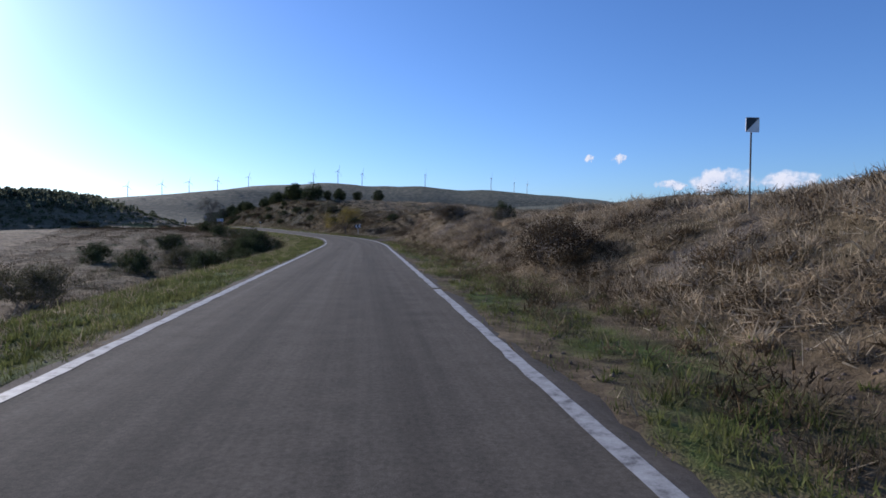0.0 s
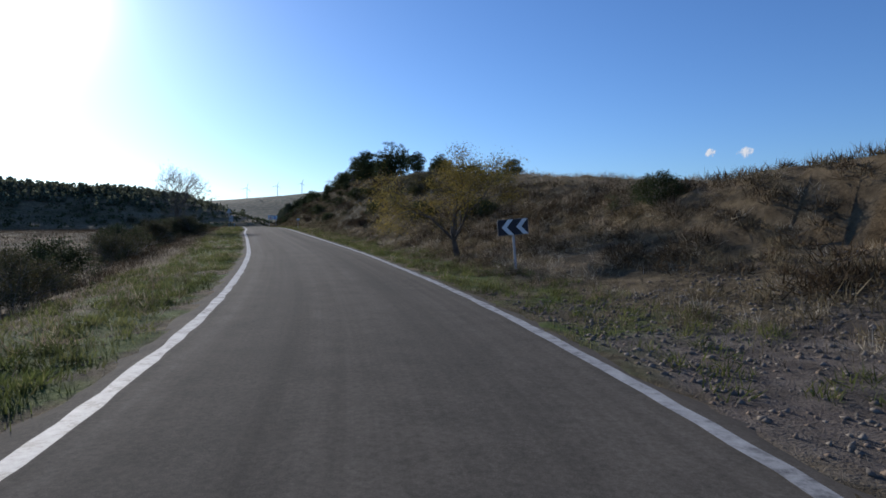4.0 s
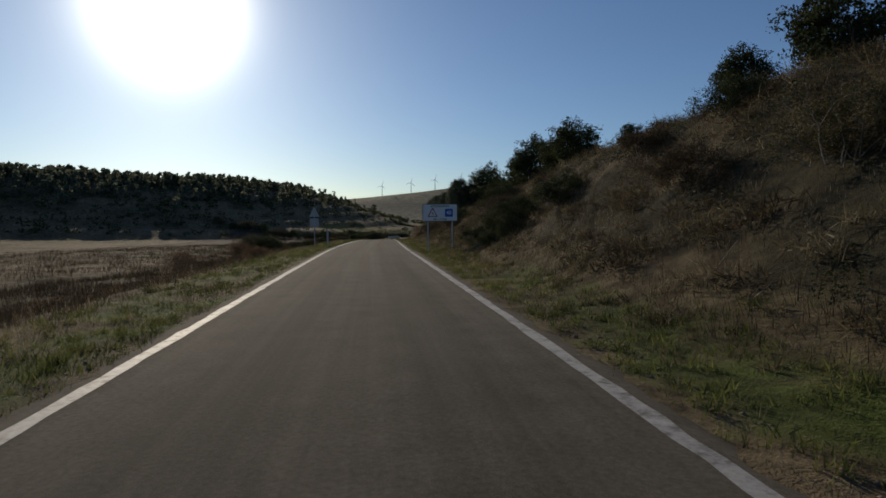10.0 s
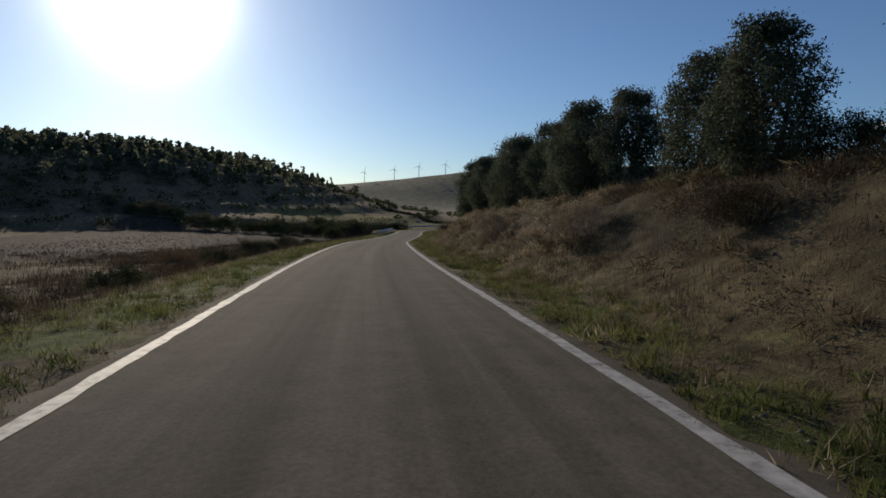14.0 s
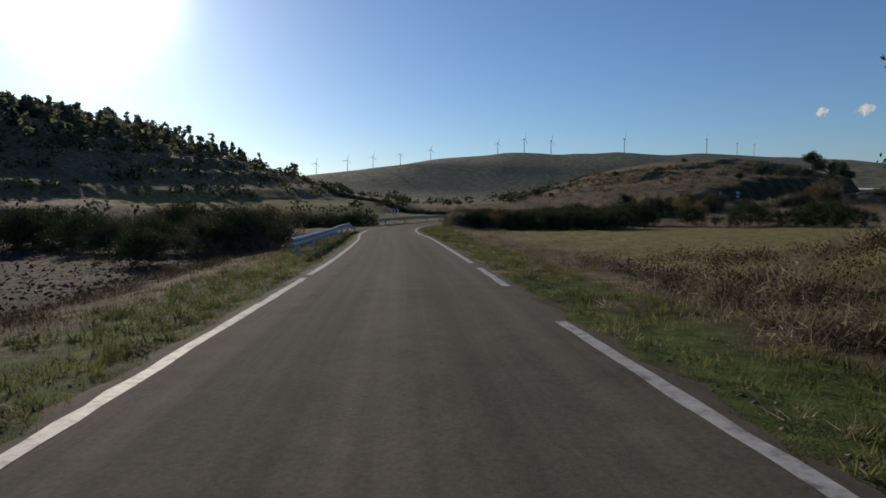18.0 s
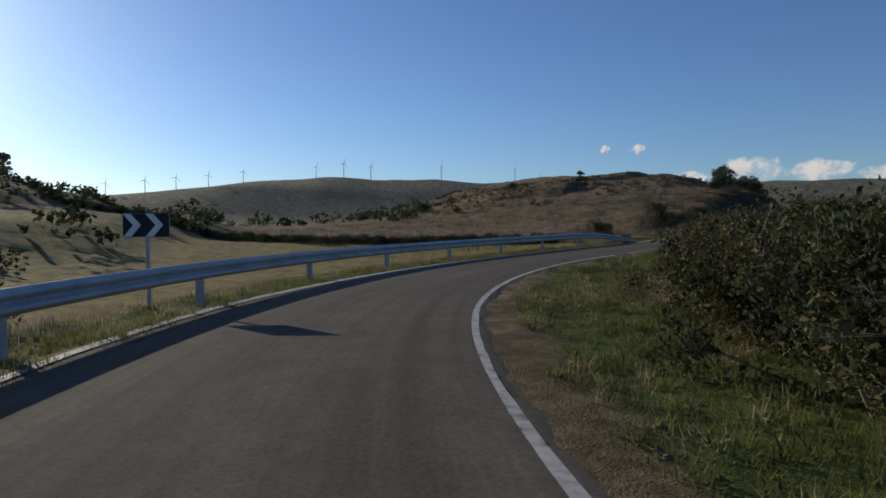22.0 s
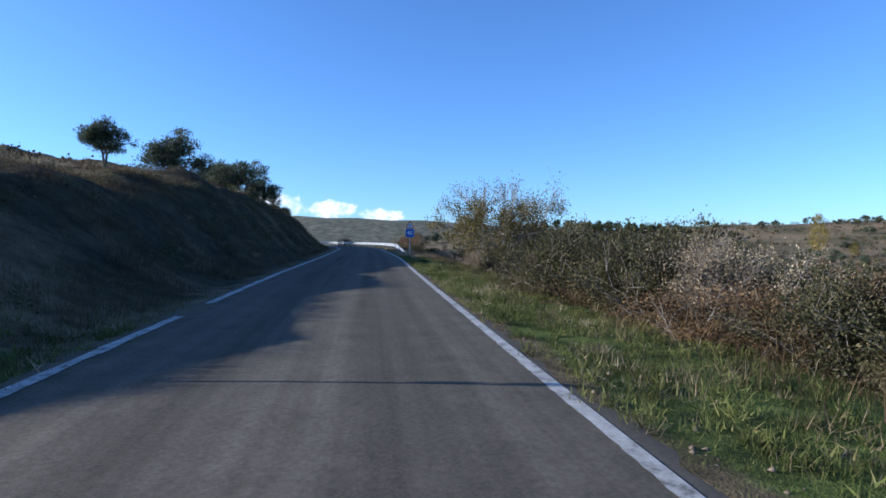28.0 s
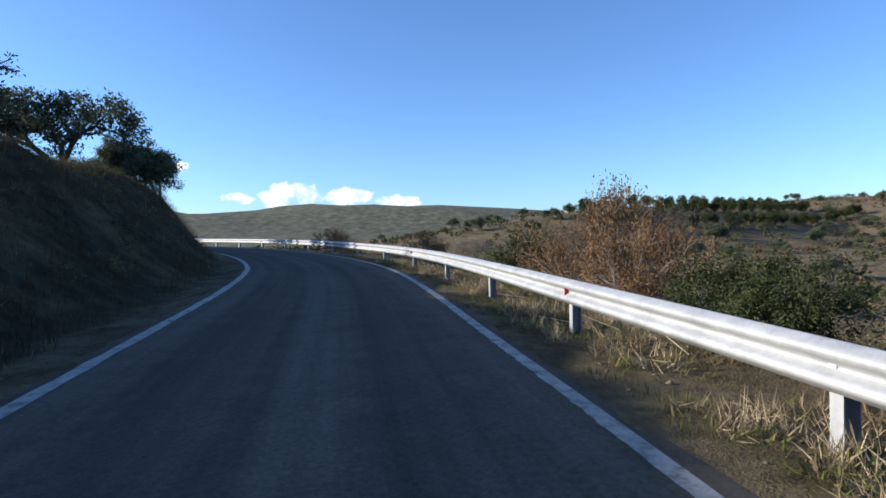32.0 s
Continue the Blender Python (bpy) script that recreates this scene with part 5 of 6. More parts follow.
def make_bush(kind, seed):
    rng = np.random.default_rng(seed)
    limbs, tips = [], []
    twiggy = kind in ("bramble", "dry", "russet")
    for _ in range(20 if twiggy else 13):
        branching(rng, (rng.normal(0, .3), rng.normal(0, .3), -0.1), (rng.normal(0, .6), rng.normal(0, .6), 1), 0.68 if twiggy else 0.6, 0.014 if twiggy else 0.011, 2, 0.6, limbs, tips, 0.03)
    t = np.array(tips)
    name, mat, label, per, size = {
        "dark": ("bush", OAK_LEAF, "dark green rounded scrub bush", 24, 0.029),
        "bramble": ("bush", BRAMBLE_LEAF, "tangled bramble bush, green and brown", 30, 0.023),
        "russet": ("bush", RUSSET_LEAF, "russet autumn bush with thin twigs", 16, 0.023),
        "heath": ("bush", HEATH, "dense dark brown dead bush on the bank", 24, 0.024),
        "dry": ("bush", DRY_STEM, "dry grey-brown bush of bare stems", 20, 0.018)}[kind]
    lobes = ball_points(rng, 26, (0.75, 0.75, 0.6), -0.2) + [0, 0, 0.55]
    pts = np.vstack([t] + [l + ball_points(rng, 8, (0.25, 0.25, 0.22)) for l in lobes])
    pts = pts[pts[:, 2] > 0.0]
    bush = tagged(new(name), label, "bush")
    tagged(mesh_object("branchwork", limb_mesh("branchwork", limbs, 4), PALE_BARK, bush), kind="stuff")
    mesh_object("foliage", leaf_mesh("foliage", rng, pts, per, 0.075, size, 0.5), mat, bush)
    tagged(bush.children[-1], kind="stuff")
    return bush


STOCK = {}
# the shapes of each kind, by seed
SHAPES = {"oak": (0, 18, 36, 54), "column": (68, 86, 104), "almond": (119,), "bare": (136, 239, 257), "olive": (391, 409, 427, 445), "brier": (510,), "poplar": (527, 545),
          "bramble": (153, 222, 189), "dark": (204, 171, 461), "heath": (476, 273, 325), "russet": (374, 494, 291), "dry": (306, 341, 359)}


def plant(make, kind, s=None, d=None, size=1.0, tall=None, seed=0, turn=None, at=None, label="", group="", sink=0.0):
    """Puts a copy of a plant on the ground."""
    key = (kind, seed)
    x, y = at if at else [float(v) for v in on_road(s, d)[:2]]
    z = float(height(x, y)) - sink
    first = key not in STOCK
    if first:
        STOCK[key] = make(kind, SHAPES[kind][seed])
    turn = (x * 37 + y * 91) % 360 if turn is None else turn
    m = pose(x, y, z, 0, 0, turn) @ Matrix.Diagonal((size, size, tall or size, 1))
    ob = STOCK[key]
    if first:
        ob.matrix_basis = m
    else:
        old = ob.scale.copy()
        ob.scale = (size, size, tall or size)
        got = copy_thing(ob, pose(x, y, z, 0, 0, turn))
        ob.scale = old
        ob = got
    if label:
        ob["label"] = label
    if group:
        ob["group"] = group
    elif "group" in ob:
        del ob["group"]
    return ob


def build_plants():
    rng = np.random.default_rng(5)
    tree, bush = make_tree, make_bush
    # trees on the crest of the right bank
    for k, (s, d, size) in enumerate([(106, 12.5, 0.6), (113, 17, .8), (118, 19, .85), (117, 27, .85), (121, 24, .75), (115, 12.5, 1.22), (121, 12.8, .75), (128.6, 12.5, 1.28), (132.2, 12.8, 1.2), (137.5, 13, .8), (143, 12.6, .95), (147.2, 12.6, 1.02),
                                      (151, 13, .75), (157, 12.6, .9), (161, 12.6, .65), (169, 12.3, .5), (176, 12, 1.0), (179.6, 12.2, 1.1), (185, 12, 1.3), (189, 12, 1.15), (194.8, 11.2, 0.85), (198.0, 11.0, 1.0), (201.3, 11.0, 1.5), (126, 9.5, .4), (152, 11, .45)]):
        plant(tree, "oak", s, d, size, seed=k % 4, group="trees on the right bank", sink=0.25 * size)
    for k, (s, size) in enumerate([(202, 0.95), (206, 0.95), (210.6, 0.8), (213.2, 0.8), (218.4, 0.87), (220.8, 0.89), (223.2, 0.88), (227.5, .95), (231, 1.0), (235, 1.08), (239, 1.0), (243, 1.0), (246.5, 1.05), (249.8, 1.15), (253.0, 1.2), (261.2, 1.18), (263.0, 1.1), (264.4, 0.9)]):
        plant(tree, "column", s, 8.4 + 0.4 * math.sin(k * 2.1), size, seed=k % 3, group="hedge row on the right bank")
    plant(tree, "almond", 74, 4.9, 1.2, tall=0.98, seed=0)
    plant(tree, "bare", 110.3, -7.8, 1.25, tall=1.8, seed=0)
    for k, (s, d, size) in enumerate([(108.2, -6.9, 1.3), (109.8, -7.6, 1.45), (111.6, -7.4, 1.35), (107.0, -8.2, 1.3), (113.0, -8.2, 1.2)]):
        plant(bush, "dark" if k % 2 else "bramble", s, d, size, seed=k % 3, group="bushes under the bare tree", sink=0.1)
    plant(tree, "bare", 41, 7.2, 0.72, seed=1, label="small leafless shrub-like tree on the bank", sink=0.85)
    plant(bush, "dark", 28, 8.2, 0.5, tall=1.0, seed=2, label="small upright leafy shrub on the bank's edge", sink=0.1)
    plant(bush, "heath", 41.2, 7.3, 1.05, tall=0.8, seed=0, label="dense brown bush round the leafless shrub", sink=0.1)
    # bramble thicket on the slope below the road
    for k, (s, d, kind, size) in enumerate([(391.0, 6.4, "bramble", 1.0), (392.0, 7.4, "heath", 1.2), (393.2, 5.8, "bramble", 1.15), (394.6, 6.6, "heath", 1.2), (396.0, 5.7, "bramble", 1.2), (397.6, 5.9, "heath", 1.15), (399.4, 5.6, "bramble", 1.2),
                                            (400.6, 6.6, "heath", 1.3), (395.2, 7.8, "bramble", 1.3), (398.6, 7.6, "bramble", 1.35), (401.6, 6.2, "bramble", 1.1), (403.4, 6.6, "heath", 1.0), (405.4, 6.8, "bramble", 1.0)]):
        plant(bush, "dry" if k % 4 == 3 else "russet" if k % 5 == 2 else kind, s, d, size, tall=size * (0.95 + 0.3 * math.sin(k * 2.3)), seed=k % 3, group="bramble thicket below the road", sink=0.1)
    # dark shrubs over the shaded bank
    for k in range(34):
        s = 92 + 3.6 * k + rng.uniform(-1.5, 1.5)
        plant(bush, ("dark", "heath", "heath")[k % 3], float(s), float(rng.uniform(5.4, 9.5)), float(rng.uniform(0.55, 0.95)), seed=k % 3, group="shrubs on the shaded bank", sink=0.15)
    for s, d, size in ((168.2, 5.9, 0.9), (169.6, 6.8, 1.0), (166.6, 6.5, 0.95), (170.8, 6.2, 0.85), (166.2, 5.0, 0.6), (167.4, 5.2, 0.7), (165.2, 5.6, 0.7)):
        plant(bush, "heath" if s > 169 else "dark", s, d, size, seed=1, group="shrubs on the shaded bank", sink=0.15)
    # left crest olives above the cutting
    for k, (s, d, size) in enumerate([(424.6, -10.8, 1.02), (410.5, -10.0, 0.55), (433.0, -9.2, 1.06), (435.6, -11.0, 0.8), (441.4, -9.2, 0.82), (480, -13.8, 1.5), (483, -8.8, 1.65), (479, -4.7, 0.8), (482, -5.1, 0.95), (485.5, -5.4, 0.95), (490, -5.4, 0.9)]):
        plant(tree, "olive", s, d, size, seed=k % 4, group="olive trees above the cutting")
    # bushes: station, offset, kind, size
    some = [(30, -8, "dark", 1.2), (34, -9, "dark", 1.3), (41, -8, "dark", 1.1), (20, -12, "bramble", 1.2), (12, -16, "dark", 1.0), (50, -10, "dark", 1.0), (56, -9, "dark", 1.1), (60, -10, "dark", 1.2), (36, -14, "dark", 1.3), (44, -13, "bramble", 1.2), (26, -18, "dark", 1.3), (48, -20, "dark", 1.4), (62, -16, "dark", 1.5),
            (70, -7, "bramble", 1.1), (76, -8, "dark", 1.3), (84, -7.5, "bramble", 1.0), (90, -8.5, "dark", 1.4), (99, -8, "bramble", 1.2), (10.4, 5.5, "heath", 1.15), (28, 8, "dry", .7), (24, 6, "dry", 1.0),
            (33, 7.5, "dry", .6), (70, 10, "dark", .9), (80, 8, "dark", .8), (86, 7, "dark", .9), (92, 9, "bramble", 1.0), (98, 7, "dark", .8), (110, 8, "dark", 1.0), (118, 7.5, "dark", .9),
            (127, 6.5, "dark", 1.0), (136, 8.5, "dark", .9), (150, 7, "bramble", .8), (163, 7, "dark", .9), (177, 7.5, "dark", 1.0), (187, 6.5, "dark", .9), (200, 5.5, "bramble", .8), (214, 5.5, "dry", .9), (224, 5.4, "dry", .9),
            (288, -9, "bramble", 1.4), (283, -10.5, "dark", 1.3), (292, -10.5, "dark", 1.5), (295, -9.5, "bramble", 1.45), (297.5, -11.2, "dark", 1.7), (300.5, -10.2, "dark", 1.6), (303.2, -10.6, "bramble", 1.45), (305.4, -11.6, "bramble", 1.35), (301, -13.5, "dark", 1.7),
            (190.6, -8.2, "dark", 1.15), (192.4, -9.4, "bramble", 1.2), (187.2, -9.6, "russet", 0.8), (189.6, -5.3, "dark", 0.5), (190.8, -5.0, "dark", 0.48), (188.4, -5.9, "bramble", 0.5), (200, -6.2, "russet", 0.6), (205, -5.8, "dark", 0.55), (209, -6.0, "bramble", 0.65), (214, -5.6, "dark", 0.55), (219, -5.9, "russet", 0.7),
            (224, -6.1, "dark", 0.6), (229, -5.8, "bramble", 0.7), (235, -6.2, "dark", 0.7), (242, -6.4, "bramble", 0.8), (246, -7.2, "heath", 0.6), (250, -8.4, "dark", 0.7), (253, -7.0, "bramble", 0.6), (170.4, -5.0, "russet", 0.5), (197, -9, "russet", 0.9), (176, -10, "russet", 0.6), (337.6, 5.6, "bramble", 1.25), (339.5, 6.6, "dark", 1.2)]
    for k, (s, d, kind, size) in enumerate(some):
        plant(bush, kind, s, d, size, seed=k % 3, sink=0.1)
    for k, (s, d, kind, size, tall) in enumerate([(46.5, -8.6, "dark", 1.4, 1.7), (49, -8.2, "dark", 1.5, 2.1), (51.5, -8.8, "bramble", 1.5, 2.0), (54, -8.4, "dark", 1.5, 1.8), (57, -9.4, "heath", 1.3, 1.4), (63, -9, "bramble", 1.2, 1.2)]):
        plant(bush, kind, s, d, size, tall=tall, seed=k % 3, group="dark shrubs below the verge", sink=0.1)
    # hedge round the inner side of the bend and along the right of the climb
    for k in range(9):
        u = k / 8
        plant(bush, ("bramble", "dark", "russet")[k % 3] if k < 3 else "dark", at=(-116.6 + 12.5 * u, 290.4 - 1.6 * u + 0.4 * math.sin(k * 2.0)), size=1.35 + 0.12 * math.sin(k * 2.3), seed=k % 3, group="hedge in the bend", sink=0.1)
        plant(bush, "dark", at=(-115.4 + 12.5 * u, 292.4 - 1.6 * u), size=1.5, seed=(k + 1) % 3, group="hedge in the bend", sink=0.1)
    for k, (x, y, kind, size) in enumerate([(-116.9, 292.6, "bramble", 1.25), (-116.6, 295.0, "russet", 1.2), (-115.9, 297.2, "bramble", 1.15), (-114.6, 299.6, "dry", 1.1), (-117.1, 288.9, "dry", 1.2), (-112.8, 298.5, "dark", 1.2), (-117.3, 291.4, "dark", 1.35), (-117.0, 293.8, "dark", 1.4), (-116.2, 296.2, "dark", 1.35), (-115.2, 294.5, "dark", 1.5)]):
        plant(bush, kind, at=(x, y), size=size, seed=k % 3, group="hedge in the bend", sink=0.1)
    # bushes beyond the dirt opening
    for k in range(6):
        u = k / 5
        plant(bush, "dark" if k % 3 else "bramble", at=(-138 + 8.2 * u, 297.6 - 0.6 * u + 0.5 * math.sin(k * 2)), size=1.2 + 0.45 * u, seed=k % 3, group="bushes beyond the dirt opening", sink=0.1)
    for k, s in enumerate(np.arange(341, 384, 2.3)):
        plant(bush, ("bramble", "dry", "dark", "bramble", "russet", "heath", "bramble")[k % 7], s, 6.0 + 0.5 * math.sin(k * 1.3), 1.15 + 0.25 * math.sin(k * 1.1 + 1), tall=0.95 if 358 < s < 367.5 else 1.1 + 0.5 * math.sin(k * 2.7 + 1), seed=k % 3, group="bramble hedge by the road", sink=0.1)
    for k, (s, d, kind, size, tall) in enumerate([(353.4, 7.2, "bramble", 1.7, 1.75), (355.6, 6.9, "bramble", 1.9, 2.0), (358, 7.6, "dark", 1.4, 1.4), (370.4, 6.6, "bramble", 1.5, 2.15), (349, 8, "dark", 1.3, 1.7),
                                                  (365.5, -5.8, "bramble", 1.5, 2.1), (363, -6.2, "dry", 1.3, 1.6), (352, -6.5, "dry", 1.0, 1.0), (357, -7, "bramble", 1.1, 1.1), (369, -6.8, "dark", 1.3, 1.4), (374, -6.4, "dark", 1.2, 1.3), (379, -6, "bramble", 1.2, 1.2), (384, -6.2, "dark", 1.3, 1.3),
                                                  (409.2, 6.6, "bramble", 1.2, 1.1), (411.6, 7.6, "bramble", 1.3, 1.5), (402.5, 5.7, "bramble", 1.1, 1.1), (399, 6.0, "bramble", 1.2, 1.2), (396.5, 6.6, "dark", 1.2, 1.1),
                                                  (388, 7, "dry", 1.1, 1.1), (392, 6.6, "bramble", 1.0, 1.0), (414, 7, "dry", 1.0, .8), (418, 6.6, "dry", 1.0, .8), (422, 6.8, "bramble", 1.0, .8), (426.8, 7.1, "dry", 0.8, .6), (430, 6.3, "dry", 0.8, .6), (439, 6.6, "dark", .8, .7),
                                                  (443.6, 5.2, "russet", 1.1, 1.3), (447, 7.4, "dark", .8, .7), (450.5, 6.0, "dark", 1.0, 1.0), (453.5, 6.4, "russet", 0.95, 1.4), (455.6, 6.9, "russet", 1.25, 2.1), (457.6, 6.6, "russet", 1.0, 1.4), (461, 7, "dark", 1.2, 1.3),
                                                  (472, 8, "russet", 1.3, 1.3), (480, 6, "russet", 1.1, 1.3), (466, 7, "dry", 1.2, 1.0), (434.5, 4.6, "heath", 0.5, 0.4), (437, 4.8, "bramble", 0.55, 0.45), (446, 4.9, "bramble", 0.8, 0.7), (448.6, 5.2, "dark", 0.8, 0.75), (441, 5.0, "bramble", 0.7, 0.55)]):
        plant(bush, kind, s, d, size, tall=tall, seed=k % 3, sink=0.1)
    plant(tree, "brier", 411.0, 6.3, 0.95, tall=1.22, seed=0, label="half-bare shrub of pale twigs with yellow leaves")
    plant(tree, "bare", 455.6, 6.9, 0.75, seed=1, label="thin leafless top rising from a russet bush")
    plant(tree, "bare", 449.7, 20.4, 0.75, seed=2, label="pale bare fruit tree in the rough field")
    plant(tree, "almond", 352, 14, 0.8, seed=0, label="thin half-bare tree behind the hedge")
    for k, (s, d) in enumerate(((452, 27), (447, 30), (441, 31), (436, 33), (456, 25))):
        plant(bush, "dark", s, d, 1.7, seed=k % 3, label="dark rounded olive bush in the rough field", sink=0.1)
    # dark hedge between the stubble field and the terraced hill
    for k in range(26):
        u = k / 25
        plant(bush, "dark", at=(-111 + 62 * u + 2 * math.sin(k), 303 - 28 * u), size=1.5 + 0.3 * math.sin(k * 2.1), seed=k % 3, group="dark hedge beyond the field")
    for k in range(24):
        plant(bush, "dark" if k % 3 else "bramble", at=((-120.5 - 3.0 * k + math.sin(k * 2), 265 - 0.35 * k) if k < 16 else (-136.5 - 0.6 * (k % 3), 266 + 3.6 * (k - 16))), size=1.65 + .3 * math.sin(k * 1.7), seed=k % 3, group="bushes beyond the ploughed field")
    for k in range(64):
        plant(bush, "dark" if k % 4 else "heath", at=(-111 - 0.8 * k, 331 + 0.275 * k + 0.6 * math.sin(k * 2)), size=0.78 + .12 * math.sin(k * 1.7), tall=0.62 + 0.1 * math.sin(k * 2.9), seed=k % 3, group="dark strip at the foot of the hill", sink=0.1)
    for k in range(18):
        a = rng.uniform(0, 1)
        plant(bush, "dark", at=(-150 + 60 * a + rng.normal(0, 6), 372 + 70 * rng.uniform(0, 1)), size=rng.uniform(0.6, 1.2), seed=k % 3)
    for k, (x, y, size) in enumerate([(12.7, 412.7, 0.8), (32, 409, .75), (40, 400, .7), (22, 421, .6)]):
        plant(tree, "olive", at=(x, y), size=size, seed=k % 4)
    plant(tree, "poplar", at=(151, 408), size=2.6, tall=3.0, seed=0)
    plant(tree, "poplar", at=(158, 399), size=1.3, tall=1.1, seed=1, label="small orange-leaved autumn tree")
    plant(tree, "olive", at=(-84, 437), size=0.5, seed=1, label="small tree on the terraced hill's top")


build_plants()


def scatter_far(name, mat, places, size, rng, per, label, cone=False):
    pts = []
    for x, y in places:
        z = float(height(x, y))
        h = size * rng.uniform(0.7, 1.25)
        n = per
        if cone:
            u = rng.uniform(0.1, 1, n)
            a, r = rng.uniform(0, 6.28, n), 0.27 * h * (1.05 - u) * rng.uniform(0.5, 1, n) + 0.05 * h
            pts.append(np.stack([x + r * np.cos(a), y + r * np.sin(a), z + u * h], 1))
        else:
            pts.append(ball_points(rng, n, (h * .6, h * .6, h * .45), -0.4) + [x, y, z + h * 0.5])
    ob = mesh_object(name, leaf_mesh(name, rng, np.vstack(pts), 1, 0.1, size * 0.17, 0.7), mat)
    tagged(ob, label, "trees", kind="stuff")


def build_far_woods():
    rng = np.random.default_rng(8)
    crest = spline(RIDGES[0][2], 30)
    places = []
    for cx, cy, ch in crest:
        if ch > 12.5:
            places += [(cx + rng.normal(1, 8), cy + rng.normal(0, 7)) for _ in range(11)]
            places += [(cx + rng.uniform(4, 24), cy + rng.normal(0, 7)) for _ in range(3 if cy < 262 else 0)]
        elif ch > 3:
            places += [(cx + rng.normal(2, 7), cy + rng.normal(0, 6)) for _ in range(3)]
    x, y = rng.uniform(-345, -165, 5200), rng.uniform(175, 420, 5200)
    z = height(x, y)
    keep = (z > 7.5 + 2.5 * wobble(x, y, 30, 3)) & (rng.uniform(0, 1, len(x)) < np.where(y < 300, 0.5, np.where(z < 13, 0.1, 0.0)))
    places += list(zip(x[keep], y[keep]))
    scatter_far("pine_wood", PINE_LEAF, places, 3.5, rng, 28, "pine wood on the ridge of the hill", True)
    rows = [(x, y) for x in np.arange(110, 300, 8.5) for y in np.arange(330, 640, 9.5)]
    tall = height(np.array([p[0] for p in rows]), np.array([p[1] for p in rows]))
    rows = [p for p, h in zip(rows, tall) if rng.uniform() < (0.3 if h > 14.5 else 0.2 if h > 11 else 0.1)]
    for k, (x, y) in enumerate(rows + [(x, y) for x, y in zip(rng.uniform(30, 160, 70), rng.uniform(430, 620, 70))]):
        plant(make_tree, "olive", at=(float(x + rng.normal(0, 1.0)), float(y + rng.normal(0, 1.0))), size=float(rng.uniform(0.75, 1.15)), seed=k % 4, label="round olive tree standing on the far slope", group="olive grove on the slope")
    for (x0, y0), (x1, y1), n in (((100, 466), (203, 454), 20), ((112, 482), (204, 471), 17), ((98, 497), (214, 488), 17)):
        for k in range(n):
            u = k / (n - 1)
            plant(make_tree, "oak", at=(float(x0 + (x1 - x0) * u + rng.normal(0, 0.6)), float(y0 + (y1 - y0) * u + rng.normal(0, 0.6))), size=float(rng.uniform(1.0, 1.3)), seed=k % 4, label="round olive tree in a grove row", group="olive rows on the far hill")
    scrub = [(x, y) for x, y in zip(rng.uniform(-15, 270, 3600), rng.uniform(345, 600, 3600))]
    scrub = [q for q in scrub if wobble(np.array([q[0]]), np.array([q[1]]), 34, 6)[0] + 0.5 * wobble(np.array([q[0]]), np.array([q[1]]), 11, 2)[0] > -0.15]
    scatter_far("far_scrub", OAK_LEAF, scrub[::2], 1.5, rng, 26, "low dark scrub on the valley floor")
    scatter_far("far_scrub", HEATH, scrub[1::2], 1.4, rng, 26, "low scrub on the valley floor")
    scrub = [(x, y) for x, y in zip(rng.uniform(-330, -120, 260), rng.uniform(360, 620, 260))]
    scrub += [(x, y) for x, y in zip(rng.uniform(-270, -170, 300), rng.uniform(215, 430, 300))]
    scatter_far("far_scrub", OAK_LEAF, scrub, 2.2, rng, 22, "dark scrub at the foot of the hills")
    x, y = rng.uniform(-260, -125, 9000), rng.uniform(190, 480, 9000)
    steep = (np.abs(height(x + 1.5, y) - height(x - 1.5, y)) + np.abs(height(x, y + 1.5) - height(x, y - 1.5)) > 0.95) & (height(x, y) < 15)
    scatter_far("terrace_scrub", OAK_LEAF, list(zip(x[steep], y[steep]))[:1500], 1.4, rng, 20, "dark scrub along the terraces of the pine hill")
    x, y = rng.uniform(-190, -50, 22000), rng.uniform(370, 520, 22000)
    lvl = np.abs(height(x + 1.2, y) - height(x - 1.2, y)) + np.abs(height(x, y + 1.2) - height(x, y - 1.2)) > 0.85
    _, d = nearest(x[lvl], y[lvl])
    keep = (d < -16) & (height(x[lvl], y[lvl]) < 9.5)
    bands = list(zip(x[lvl][keep], y[lvl][keep]))
    scatter_far("terrace_scrub", HEATH, bands[:1100], 0.7, rng, 24, "brown scrub along the terraces of the hill")


def bank_scrub(name, mat, rng, count, s0, s1, d0, d1, size, label, keep=-0.2):
    """Low scrub: small leafy clumps pressed against the bank."""
    s, d = rng.uniform(s0, s1, count), d0 + (d1 - d0) * rng.uniform(0, 1, count)
    x, y, _ = on_road(s, d)
    ok = wobble(x, y, 6.0, 9) + rng.normal(0, 0.3, count) > keep
    x, y = x[ok], y[ok]
    z = height(x, y)
    pts = np.vstack([ball_points(rng, 9, (k * size, k * size, k * size * 0.75), -0.1) + [px, py, pz + 0.1] for px, py, pz, k in zip(x, y, z, rng.uniform(0.5, 1.2, len(x)))])
    ob = mesh_object(name, leaf_mesh(name, rng, pts, 13, 0.1, 0.026, 0.5), mat)
    tagged(ob, label, "scrub", kind="stuff")


